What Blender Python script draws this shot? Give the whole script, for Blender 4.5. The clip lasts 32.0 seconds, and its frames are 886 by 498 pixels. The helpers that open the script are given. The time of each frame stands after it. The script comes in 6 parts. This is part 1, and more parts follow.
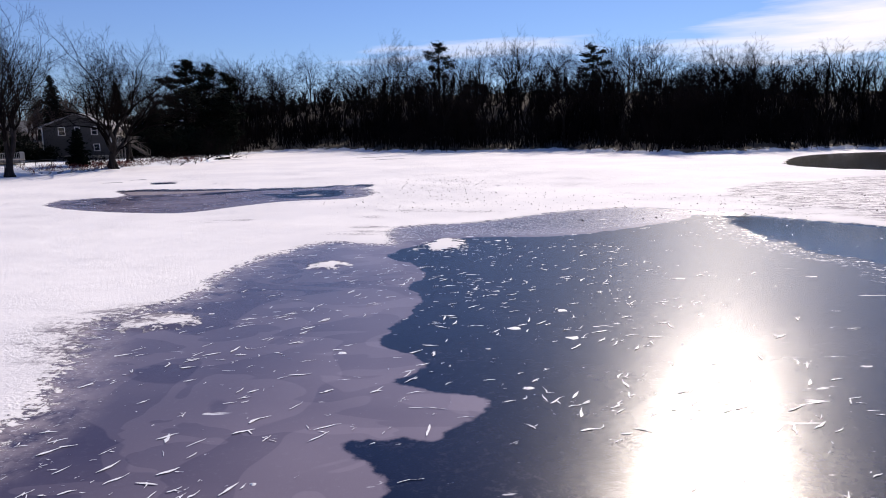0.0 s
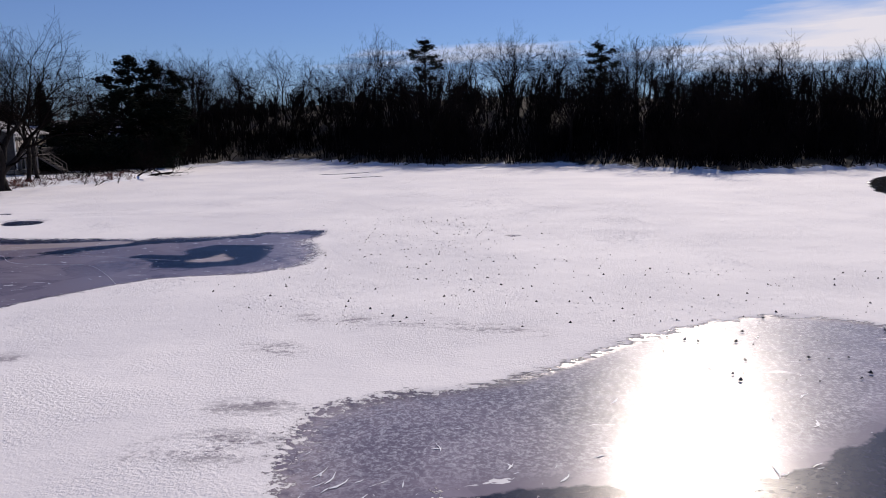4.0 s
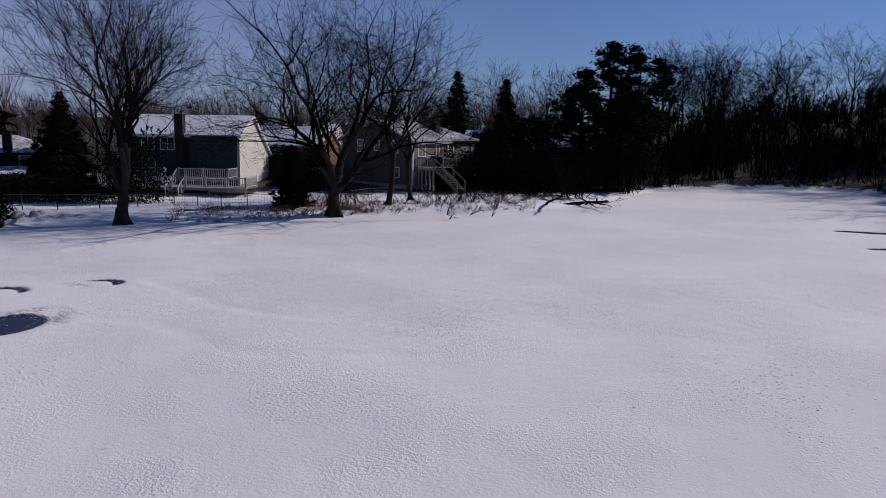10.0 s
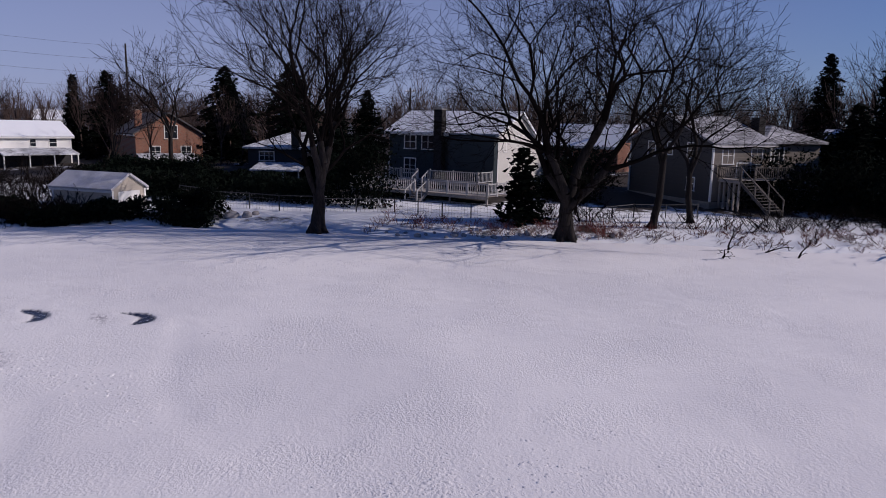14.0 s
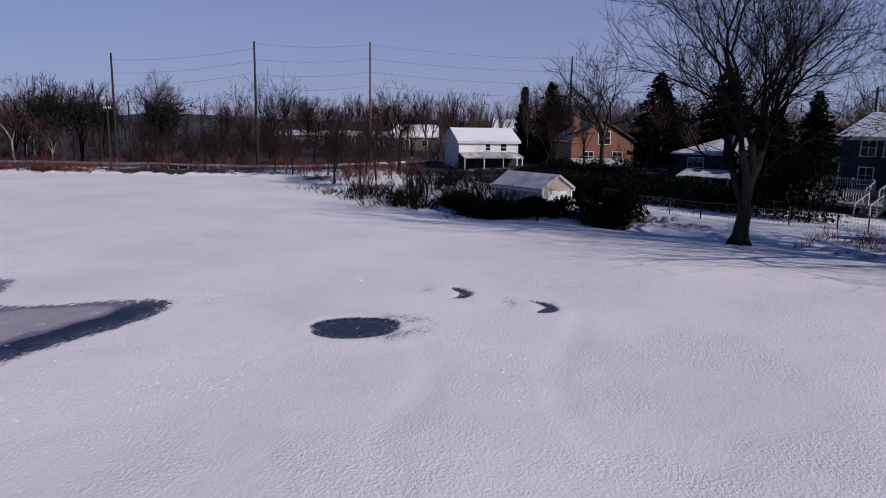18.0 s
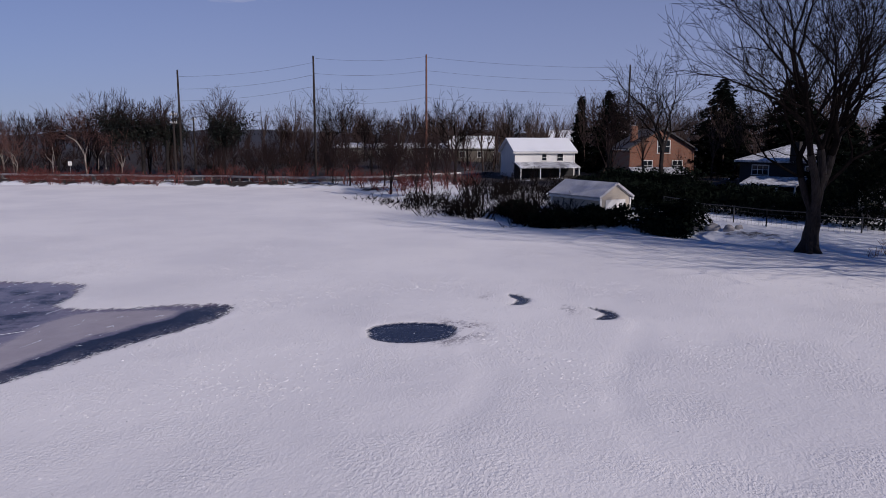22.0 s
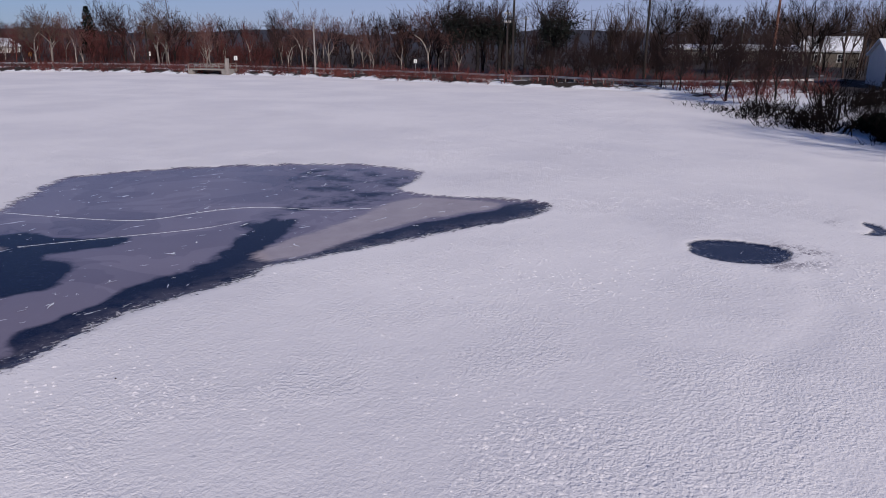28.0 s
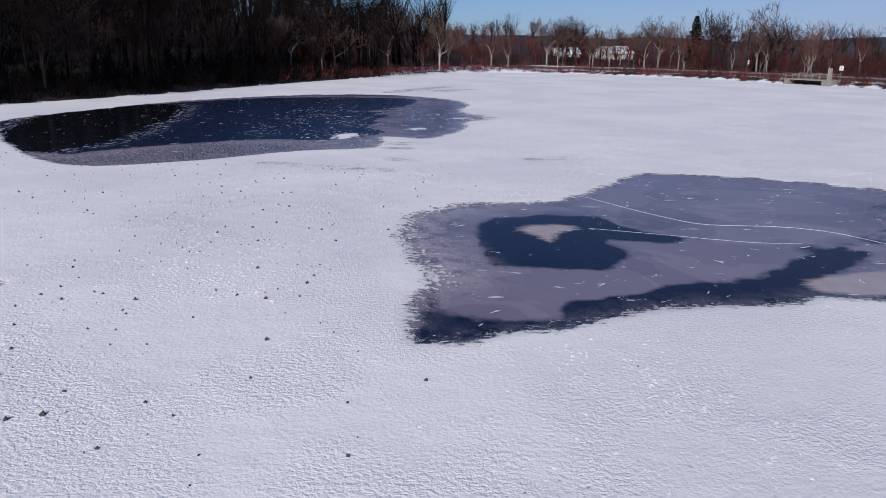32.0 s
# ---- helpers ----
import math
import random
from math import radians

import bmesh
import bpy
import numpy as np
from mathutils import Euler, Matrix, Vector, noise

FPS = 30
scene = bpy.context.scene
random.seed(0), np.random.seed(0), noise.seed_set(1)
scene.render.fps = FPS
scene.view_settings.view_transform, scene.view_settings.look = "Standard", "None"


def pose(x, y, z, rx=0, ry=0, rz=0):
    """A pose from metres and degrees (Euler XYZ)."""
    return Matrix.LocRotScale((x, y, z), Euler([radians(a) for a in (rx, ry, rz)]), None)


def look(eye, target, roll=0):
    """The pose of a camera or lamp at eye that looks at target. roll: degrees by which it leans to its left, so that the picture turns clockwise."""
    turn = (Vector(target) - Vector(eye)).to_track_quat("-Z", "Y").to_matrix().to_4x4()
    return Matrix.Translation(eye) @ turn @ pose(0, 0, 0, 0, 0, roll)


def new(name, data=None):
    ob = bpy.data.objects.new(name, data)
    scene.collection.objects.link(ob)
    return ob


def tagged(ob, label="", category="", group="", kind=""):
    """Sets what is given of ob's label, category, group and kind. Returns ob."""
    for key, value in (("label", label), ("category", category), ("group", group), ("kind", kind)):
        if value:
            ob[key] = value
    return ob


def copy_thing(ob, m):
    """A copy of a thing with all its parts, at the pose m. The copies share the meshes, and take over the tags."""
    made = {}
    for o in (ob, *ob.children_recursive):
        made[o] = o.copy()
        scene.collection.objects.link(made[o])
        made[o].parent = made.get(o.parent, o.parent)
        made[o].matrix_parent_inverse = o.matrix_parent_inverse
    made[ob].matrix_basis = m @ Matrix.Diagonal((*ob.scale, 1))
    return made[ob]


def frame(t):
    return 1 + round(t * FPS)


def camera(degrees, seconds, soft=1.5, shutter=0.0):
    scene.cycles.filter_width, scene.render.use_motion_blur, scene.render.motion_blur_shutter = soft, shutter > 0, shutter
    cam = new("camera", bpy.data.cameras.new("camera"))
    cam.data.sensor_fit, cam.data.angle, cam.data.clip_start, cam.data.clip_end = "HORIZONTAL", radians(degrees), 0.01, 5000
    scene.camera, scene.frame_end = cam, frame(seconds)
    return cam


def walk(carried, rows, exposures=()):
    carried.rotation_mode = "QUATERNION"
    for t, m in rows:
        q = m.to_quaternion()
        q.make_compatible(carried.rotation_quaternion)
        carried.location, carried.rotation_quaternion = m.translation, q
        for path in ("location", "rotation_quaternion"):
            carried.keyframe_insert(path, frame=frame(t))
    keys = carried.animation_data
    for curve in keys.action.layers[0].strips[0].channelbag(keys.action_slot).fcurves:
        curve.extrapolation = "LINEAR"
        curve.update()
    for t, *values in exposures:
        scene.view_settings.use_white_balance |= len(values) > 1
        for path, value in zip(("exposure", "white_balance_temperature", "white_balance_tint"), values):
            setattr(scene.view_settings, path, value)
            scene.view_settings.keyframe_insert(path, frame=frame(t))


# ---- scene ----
cam = camera(63.75, 32.0, soft=0.9)
ROWS = [
    (0.0, 0.000, 0.000, 5.154, 0.07, -9.80, 0.90),
    (0.5, -0.105, 1.876, 5.278, -0.05, -9.83, 0.93),
    (1.0, -0.238, 4.076, 5.415, -0.23, -9.79, 0.88),
    (1.5, -0.341, 6.581, 5.523, -0.42, -9.74, 0.81),
    (2.0, -0.274, 9.271, 5.632, -0.49, -9.70, 0.75),
    (2.5, -0.271, 12.039, 5.720, -0.66, -9.67, 0.68),
    (3.0, -0.274, 14.895, 5.780, -0.85, -9.62, 0.58),
    (3.5, -0.173, 18.173, 5.874, -0.99, -9.54, 0.51),
    (5.5, 0.757, 33.584, 6.120, -0.25, -9.25, 0.56),
    (6.0, 0.963, 36.820, 6.108, 5.67, -9.10, 0.38),
    (6.5, 1.221, 40.579, 6.122, 13.87, -8.96, 0.09),
    (7.0, 1.345, 44.026, 6.129, 15.86, -8.91, -0.08),
    (7.5, 1.326, 47.362, 6.121, 16.50, -8.87, -0.15),
    (8.0, 1.213, 50.768, 6.229, 19.45, -8.86, -0.32),
    (8.5, 0.988, 54.048, 6.347, 24.39, -8.88, -0.55),
    (9.0, 0.916, 57.350, 6.503, 29.05, -8.94, -0.69),
    (9.5, 0.389, 60.480, 6.656, 33.71, -9.07, -0.88),
    (10.0, -0.530, 63.655, 6.764, 43.46, -9.24, -0.94),
    (10.5, -1.593, 67.110, 6.826, 54.89, -9.46, -1.20),
    (11.0, -2.693, 70.325, 6.848, 60.36, -9.58, -1.17),
    (11.5, -3.876, 73.163, 6.887, 60.37, -9.42, -1.08),
    (12.0, -4.812, 75.198, 6.923, 60.27, -9.43, -0.97),
    (12.5, -5.537, 76.734, 6.943, 60.09, -9.48, -0.90),
    (13.0, -6.067, 77.919, 6.920, 63.58, -9.55, -0.89),
    (13.5, -6.396, 78.768, 6.867, 68.99, -9.71, -1.06),
    (14.0, -6.527, 79.224, 6.813, 73.40, -9.81, -1.16),
    (14.5, -6.707, 79.441, 6.770, 77.19, -9.90, -1.09),
    (16.5, -6.796, 80.025, 6.558, 94.50, -9.82, -0.60),
    (17.0, -6.859, 79.986, 6.533, 98.64, -9.75, -0.74),
    (17.5, -6.918, 79.978, 6.525, 102.62, -9.73, -0.68),
    (18.0, -7.020, 79.948, 6.507, 107.12, -9.72, -0.79),
    (18.5, -7.159, 79.993, 6.460, 111.69, -9.75, -0.83),
    (19.0, -7.161, 80.000, 6.421, 112.82, -9.74, -0.76),
    (19.5, -7.127, 79.969, 6.367, 112.81, -9.82, -0.70),
    (20.0, -7.107, 79.936, 6.317, 112.55, -9.83, -0.60),
    (20.5, -7.084, 79.898, 6.288, 112.29, -9.83, -0.48),
    (21.0, -7.063, 79.856, 6.273, 112.00, -9.68, -0.32),
    (21.5, -7.057, 79.847, 6.258, 111.74, -9.09, -0.24),
    (22.0, -7.080, 79.868, 6.244, 111.51, -8.76, -0.13),
    (22.5, -7.096, 79.873, 6.221, 111.30, -10.35, -0.17),
    (23.0, -7.133, 79.889, 6.226, 111.18, -17.85, -0.11),
    (23.5, -7.167, 79.885, 6.258, 110.99, -20.69, 0.07),
    (24.0, -7.175, 79.880, 6.270, 110.84, -20.76, 0.05),
    (24.5, -7.176, 79.856, 6.274, 110.56, -17.88, 0.15),
    (26.5, -7.226, 79.598, 6.065, 120.47, -16.54, -0.23),
    (27.0, -7.231, 79.546, 6.044, 125.90, -16.52, -0.30),
    (27.5, -7.203, 79.514, 6.061, 131.28, -16.48, -0.33),
    (28.0, -7.176, 79.484, 6.082, 136.76, -16.44, -0.38),
    (28.5, -7.172, 79.453, 6.087, 143.00, -16.46, -0.34),
    (29.0, -7.187, 79.442, 6.063, 148.85, -16.42, -0.25),
    (29.5, -7.215, 79.427, 6.057, 153.91, -16.34, -0.27),
    (30.0, -7.248, 79.406, 6.052, 159.38, -16.30, -0.25),
    (30.5, -7.285, 79.423, 6.038, 164.88, -16.23, -0.21),
    (31.0, -7.324, 79.429, 6.027, 170.33, -16.13, -0.17),
    (31.5, -7.383, 79.420, 6.029, 175.81, -16.07, -0.12),
    (32.0, -7.369, 79.403, 6.033, 181.01, -16.12, -0.39),
]
EXPOSURES = [(0.0, 0.43, 6880, 19), (3.5, 0.07, 6880, 19), (5.5, -0.18, 6630, 18), (9.0, -0.38, 6480, 19), (14.0, -0.37, 6380, 24), (19.0, -0.4, 6350, 22), (24.5, -0.47, 6360, 21), (27.0, -0.41, 6340, 20), (29.0, -0.18, 6400, 18), (32.0, -0.11, 6200, 13)]
walk(cam, [(t, pose(x, y, z, 90 + pitch, roll, yaw)) for t, x, y, z, yaw, pitch, roll in ROWS], EXPOSURES)

# ---- sky and sun ----
SUN_AZ = radians(21.5)      # from +y towards +x
SUN_EL = radians(31.0)
world = bpy.data.worlds.new("sky")
scene.world = world
world.use_nodes = True
wt = world.node_tree
wt.nodes.clear()


def wnode(kind, **values):
    n = wt.nodes.new(kind)
    for key, value in values.items():
        n.inputs[key].default_value = value
    return n


sky = wnode("ShaderNodeTexSky")
sky.sky_type, sky.sun_disc = "NISHITA", False
sky.sun_elevation, sky.sun_rotation = SUN_EL, SUN_AZ
sky.air_density, sky.dust_density, sky.ozone_density = 1.0, 0.1, 4.0
wcoord = wnode("ShaderNodeTexCoord")
wmap = wnode("ShaderNodeMapping")
wmap.inputs["Rotation"].default_value = (0.0, 0.10, 0.35)
wmap.inputs["Scale"].default_value = (0.8, 1.4, 8.0)
cloud_noise = wnode("ShaderNodeTexNoise", Scale=1.3, Detail=7.0, Roughness=0.55, Distortion=0.3)
cloud_ramp = wnode("ShaderNodeMapRange")
cloud_ramp.inputs["From Min"].default_value, cloud_ramp.inputs["From Max"].default_value = 0.68, 0.78
cloud_ramp.inputs["To Max"].default_value = 0.9
# the cloud bank lies low over the sun's side of the sky
dot = wt.nodes.new("ShaderNodeVectorMath")
dot.operation = "DOT_PRODUCT"
dot.inputs[1].default_value = (math.sin(SUN_AZ + 0.5), math.cos(SUN_AZ + 0.5), 0.0)
bank = wnode("ShaderNodeMapRange")
bank.inputs["From Min"].default_value, bank.inputs["From Max"].default_value = 0.80, 0.99
sepz = wnode("ShaderNodeSeparateXYZ")
low = wnode("ShaderNodeMapRange")
low.inputs["From Min"].default_value, low.inputs["From Max"].default_value = 0.24, 0.10
bank_low = wt.nodes.new("ShaderNodeMath")
bank_low.operation = "MULTIPLY"
amount = wt.nodes.new("ShaderNodeMath")
amount.operation = "MULTIPLY_ADD"
amount.inputs[1].default_value = 0.46
shift = wt.nodes.new("ShaderNodeMath")
shift.operation = "ADD"
mixc = wnode("ShaderNodeMix")
mixc.data_type = "RGBA"
mixc.inputs["B"].default_value = (13.5, 13.6, 14.2, 1)
bg = wnode("ShaderNodeBackground", Strength=0.058)
wout = wnode("ShaderNodeOutputWorld")
wl = wt.links.new
wl(wcoord.outputs["Generated"], wmap.inputs["Vector"])
wl(wcoord.outputs["Generated"], dot.inputs[0])
wl(wcoord.outputs["Generated"], sepz.inputs[0])
wl(wmap.outputs[0], cloud_noise.inputs["Vector"])
wl(dot.outputs["Value"], bank.inputs["Value"])
wl(sepz.outputs["Z"], low.inputs["Value"])
lift_off = wnode("ShaderNodeMapRange")
lift_off.inputs["From Min"].default_value, lift_off.inputs["From Max"].default_value = 0.075, 0.125
over = wt.nodes.new("ShaderNodeMath")
over.operation = "MULTIPLY"
wl(sepz.outputs["Z"], lift_off.inputs["Value"])
wl(bank.outputs[0], over.inputs[0])
wl(lift_off.outputs[0], over.inputs[1])
wl(over.outputs[0], bank_low.inputs[0])
wl(low.outputs[0], bank_low.inputs[1])
wl(bank_low.outputs[0], amount.inputs[0])
wl(cloud_noise.outputs[0], amount.inputs[2])
wl(amount.outputs[0], cloud_ramp.inputs["Value"])
wl(cloud_ramp.outputs[0], mixc.inputs["Factor"])
haze = wnode("ShaderNodeMix")
haze.data_type = "RGBA"
haze.inputs["B"].default_value = (7.2, 8.1, 11.8, 1)
haze_f = wnode("ShaderNodeMapRange")
haze_f.inputs["From Min"].default_value, haze_f.inputs["From Max"].default_value, haze_f.inputs["To Max"].default_value = 0.5, 0.0, 0.75
wl(sepz.outputs["Z"], haze_f.inputs["Value"])
# the haze is thickest over the western horizon
west = wt.nodes.new("ShaderNodeVectorMath")
west.operation = "DOT_PRODUCT"
west.inputs[1].default_value = (-0.93, -0.37, 0.0)
west_f = wnode("ShaderNodeMapRange")
west_f.inputs["From Min"].default_value, west_f.inputs["From Max"].default_value = 0.25, 0.95
west_f.inputs["To Min"].default_value, west_f.inputs["To Max"].default_value = 0.24, 1.0
haze_w = wt.nodes.new("ShaderNodeMath")
haze_w.operation = "MULTIPLY"
wl(wcoord.outputs["Generated"], west.inputs[0])
wl(west.outputs["Value"], west_f.inputs["Value"])
wl(haze_f.outputs[0], haze_w.inputs[0])
wl(west_f.outputs[0], haze_w.inputs[1])
wl(haze_w.outputs[0], haze.inputs["Factor"])
tone = wnode("ShaderNodeMix")
tone.data_type, tone.blend_type = "RGBA", "MULTIPLY"
tone.inputs["Factor"].default_value = 1.0
tone.inputs["B"].default_value = (0.55, 0.84, 1.28, 1)
wl(sky.outputs[0], tone.inputs["A"])
wl(tone.outputs["Result"], haze.inputs["A"])
wl(haze.outputs["Result"], mixc.inputs["A"])
wl(mixc.outputs["Result"], bg.inputs["Color"])
wl(bg.outputs[0], wout.inputs[0])

sun = new("sun", bpy.data.lights.new("sun", "SUN"))
sun.data.energy, sun.data.angle, sun.data.color = 4.0, radians(0.53), (1.0, 0.945, 0.835)
sun.matrix_world = look((0, 0, 0), (-math.sin(SUN_AZ) * math.cos(SUN_EL), -math.cos(SUN_AZ) * math.cos(SUN_EL), -math.sin(SUN_EL)))

# ---- materials ----
def material(name, colour, rough=0.8, vary=0.25, scale=1.0, bump=0.3, metal=0.0, second=None, fine=12.0, island=0.0, spec=0.5, stretch=None, depth=0.02):
    """A procedural surface: colour varied at two scales, with fine relief."""
    m = bpy.data.materials.new(name)
    m.use_nodes = True
    nt = m.node_tree
    b = nt.nodes["Principled BSDF"]
    b.inputs["Roughness"].default_value, b.inputs["Metallic"].default_value = rough, metal
    b.inputs["Specular IOR Level"].default_value = spec
    co = nt.nodes.new("ShaderNodeTexCoord")
    src = co.outputs["Object"]
    if stretch:
        mp = nt.nodes.new("ShaderNodeMapping")
        mp.inputs["Scale"].default_value = stretch
        nt.links.new(src, mp.inputs["Vector"])
        src = mp.outputs[0]
    n1, n2 = nt.nodes.new("ShaderNodeTexNoise"), nt.nodes.new("ShaderNodeTexNoise")
    n1.inputs["Scale"].default_value, n2.inputs["Scale"].default_value = scale, scale * fine
    n1.inputs["Detail"].default_value, n2.inputs["Detail"].default_value = 4.0, 3.0
    nt.links.new(src, n1.inputs["Vector"]), nt.links.new(src, n2.inputs["Vector"])
    add = nt.nodes.new("ShaderNodeMath")
    add.operation = "MULTIPLY_ADD"
    add.inputs[1].default_value = 0.5
    half = nt.nodes.new("ShaderNodeMath")
    half.operation = "MULTIPLY"
    half.inputs[1].default_value = 0.5
    nt.links.new(n2.outputs[0], half.inputs[0])
    nt.links.new(n1.outputs[0], add.inputs[0])
    nt.links.new(half.outputs[0], add.inputs[2])
    ramp = nt.nodes.new("ShaderNodeMapRange")
    ramp.inputs["From Min"].default_value, ramp.inputs["From Max"].default_value = 0.35, 0.65
    nt.links.new(add.outputs[0], ramp.inputs["Value"])
    mix = nt.nodes.new("ShaderNodeMix")
    mix.data_type = "RGBA"
    dark = second or tuple(c * (1 - vary) for c in colour)
    mix.inputs["A"].default_value = (*dark, 1)
    mix.inputs["B"].default_value = (*(colour if second else tuple(min(1, c * (1 + vary * 0.6)) for c in colour)), 1)
    nt.links.new(ramp.outputs[0], mix.inputs["Factor"])
    out = mix.outputs["Result"]
    if island:
        info = nt.nodes.new("ShaderNodeObjectInfo")
        hsv = nt.nodes.new("ShaderNodeHueSaturation")
        mr = nt.nodes.new("ShaderNodeMapRange")
        mr.inputs["To Min"].default_value, mr.inputs["To Max"].default_value = 1 - island, 1 + island
        nt.links.new(info.outputs["Random"], mr.inputs["Value"])
        nt.links.new(mr.outputs[0], hsv.inputs["Value"])
        nt.links.new(out, hsv.inputs["Color"])
        out = hsv.outputs[0]
    nt.links.new(out, b.inputs["Base Color"])
    if bump:
        bp = nt.nodes.new("ShaderNodeBump")
        bp.inputs["Strength"].default_value, bp.inputs["Distance"].default_value = bump, depth
        nt.links.new(add.outputs[0], bp.inputs["Height"])
        nt.links.new(bp.outputs[0], b.inputs["Normal"])
    return m


def siding(name, colour, course=0.16, rough=0.6):
    """Lapped boards: a saw-tooth relief up the wall, with weathering."""
    m = material(name, colour, rough, 0.12, 0.6, 0.0, fine=14, spec=0.2)
    nt = m.node_tree
    b = nt.nodes["Principled BSDF"]
    co = nt.nodes.new("ShaderNodeTexCoord")
    wv = nt.nodes.new("ShaderNodeTexWave")
    wv.wave_type, wv.bands_direction, wv.wave_profile = "BANDS", "Z", "SAW"
    wv.inputs["Scale"].default_value = 1 / course / 3.1416 / 2 * 3.1416 / 10 * 3.2
    nt.links.new(co.outputs["Object"], wv.inputs["Vector"])
    bp = nt.nodes.new("ShaderNodeBump")
    bp.inputs["Strength"].default_value, bp.inputs["Distance"].default_value = 0.7, 0.02
    nt.links.new(wv.outputs["Fac"], bp.inputs["Height"])
    nt.links.new(bp.outputs[0], b.inputs["Normal"])
    return m


def brickwork(name):
    m = bpy.data.materials.new(name)
    m.use_nodes = True
    nt = m.node_tree
    b = nt.nodes["Principled BSDF"]
    b.inputs["Roughness"].default_value = 0.85
    co, mp, br = nt.nodes.new("ShaderNodeTexCoord"), nt.nodes.new("ShaderNodeMapping"), nt.nodes.new("ShaderNodeTexBrick")
    mp.inputs["Rotation"].default_value = (radians(90), 0, 0)
    br.inputs["Scale"].default_value = 1.0
    br.inputs["Brick Width"].default_value, br.inputs["Row Height"].default_value, br.inputs["Mortar Size"].default_value = 0.22, 0.075, 0.01
    br.inputs["Color1"].default_value, br.inputs["Color2"].default_value, br.inputs["Mortar"].default_value = (0.30, 0.11, 0.060, 1), (0.21, 0.072, 0.042, 1), (0.22, 0.17, 0.14, 1)
    nt.links.new(co.outputs["Object"], mp.inputs[0]), nt.links.new(mp.outputs[0], br.inputs[0]), nt.links.new(br.outputs[0], b.inputs["Base Color"])
    return m


# BARK_SHADED and TWIG_SHADED: backlit shade is put into their near-black colours.
BARK_SHADED = material("bark", (0.017, 0.014, 0.013), 0.95, 0.5, 5.0, 1.0, island=0.25, stretch=(1, 1, 0.2), depth=0.06, fine=4.0, spec=0.0)
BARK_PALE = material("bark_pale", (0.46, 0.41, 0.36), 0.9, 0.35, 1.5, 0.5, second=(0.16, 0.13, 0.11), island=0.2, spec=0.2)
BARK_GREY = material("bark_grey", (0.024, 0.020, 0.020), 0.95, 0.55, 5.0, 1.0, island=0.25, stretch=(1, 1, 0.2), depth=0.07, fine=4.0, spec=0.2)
TWIG_SHADED = material("twigs", (0.011, 0.009, 0.009), 1.0, 0.3, 1.0, 0.0, island=0.3, spec=0.0)
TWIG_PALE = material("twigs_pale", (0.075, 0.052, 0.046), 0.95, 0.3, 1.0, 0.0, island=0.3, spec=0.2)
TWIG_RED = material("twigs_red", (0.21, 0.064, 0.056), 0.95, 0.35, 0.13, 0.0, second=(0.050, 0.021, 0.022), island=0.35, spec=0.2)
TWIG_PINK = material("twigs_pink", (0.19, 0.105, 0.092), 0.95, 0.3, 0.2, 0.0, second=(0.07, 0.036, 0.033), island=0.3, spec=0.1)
# Evergreen green taken near black: deep shade is put into the colour.
NEEDLES_SHADED = material("needles", (0.007, 0.011, 0.008), 1.0, 0.45, 0.8, 0.0, island=0.3, spec=0.04)
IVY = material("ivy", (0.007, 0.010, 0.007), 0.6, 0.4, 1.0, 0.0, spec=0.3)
SNOW_ROOF = material("roof_snow", (0.82, 0.84, 0.88), 0.75, 0.04, 0.5, 0.3)
SHINGLE = material("roof_shingle", (0.10, 0.095, 0.10), 0.9, 0.3, 0.8, 0.5, stretch=(1, 1, 6))
# Shed roof snow, greyed: the shade on its slopes is put into the colour.
ROOF_SNOW_SHADED = material("roof_snow_shaded", (0.52, 0.52, 0.56), 0.85, 0.25, 1.2, 0.3)
SHINGLE_SNOWY = material("roof_half_snow", (0.80, 0.82, 0.86), 0.8, 0.3, 0.9, 0.3, second=(0.12, 0.12, 0.13), fine=5)
# Grey siding: the shade of the sunless front is put into the colour.
SIDING_GREY_SHADED = siding("siding_grey_shaded", (0.030, 0.042, 0.050))
SIDING_WHITE = siding("siding_white", (0.62, 0.60, 0.57))
SIDING_CREAM = siding("siding_cream", (0.15, 0.13, 0.11))
# Near-black siding: shade of sunless walls is put into the colour.
SIDING_SHADED = siding("siding_shaded", (0.040, 0.040, 0.044))
# Pale grey siding, lowered: shade of the gabled front is put into it.
SIDING_PALE_SHADED = siding("siding_pale_shaded", (0.066, 0.063, 0.064))
SIDING_CREAM_PALE = siding("siding_cream_pale", (0.50, 0.44, 0.37))
SIDING_CREAM_LIT = siding("siding_cream_lit", (0.20, 0.175, 0.155))
ROOF_PATCHY = material("roof_patchy_snow", (0.50, 0.50, 0.54), 0.85, 0.3, 0.7, 0.3, second=(0.055, 0.052, 0.055), fine=5)
BRICK = brickwork("brickwork")
PAINT_WHITE = material("paint_white", (0.78, 0.77, 0.75), 0.5, 0.06, 1.0, 0.1)
WOOD_GREY = material("weathered_wood", (0.30, 0.27, 0.25), 0.85, 0.3, 3.0, 0.4, stretch=(1, 1, 0.2))
WOOD_DARK = material("stained_wood", (0.10, 0.088, 0.082), 0.85, 0.3, 3.0, 0.4, stretch=(1, 1, 0.2))
# White paint darkened: the shade on the deck railings is put into it.
RAIL_WHITE_SHADED = material("rail_white_shaded", (0.40, 0.40, 0.41), 0.7, 0.25, 2.0, 0.2)
CHIMNEY = material("chimney_masonry", (0.022, 0.019, 0.020), 0.9, 0.3, 3.0, 0.4)
POLE_WOOD = material("pole_wood", (0.024, 0.017, 0.015), 0.9, 0.35, 2.0, 0.4, stretch=(1, 1, 0.1))
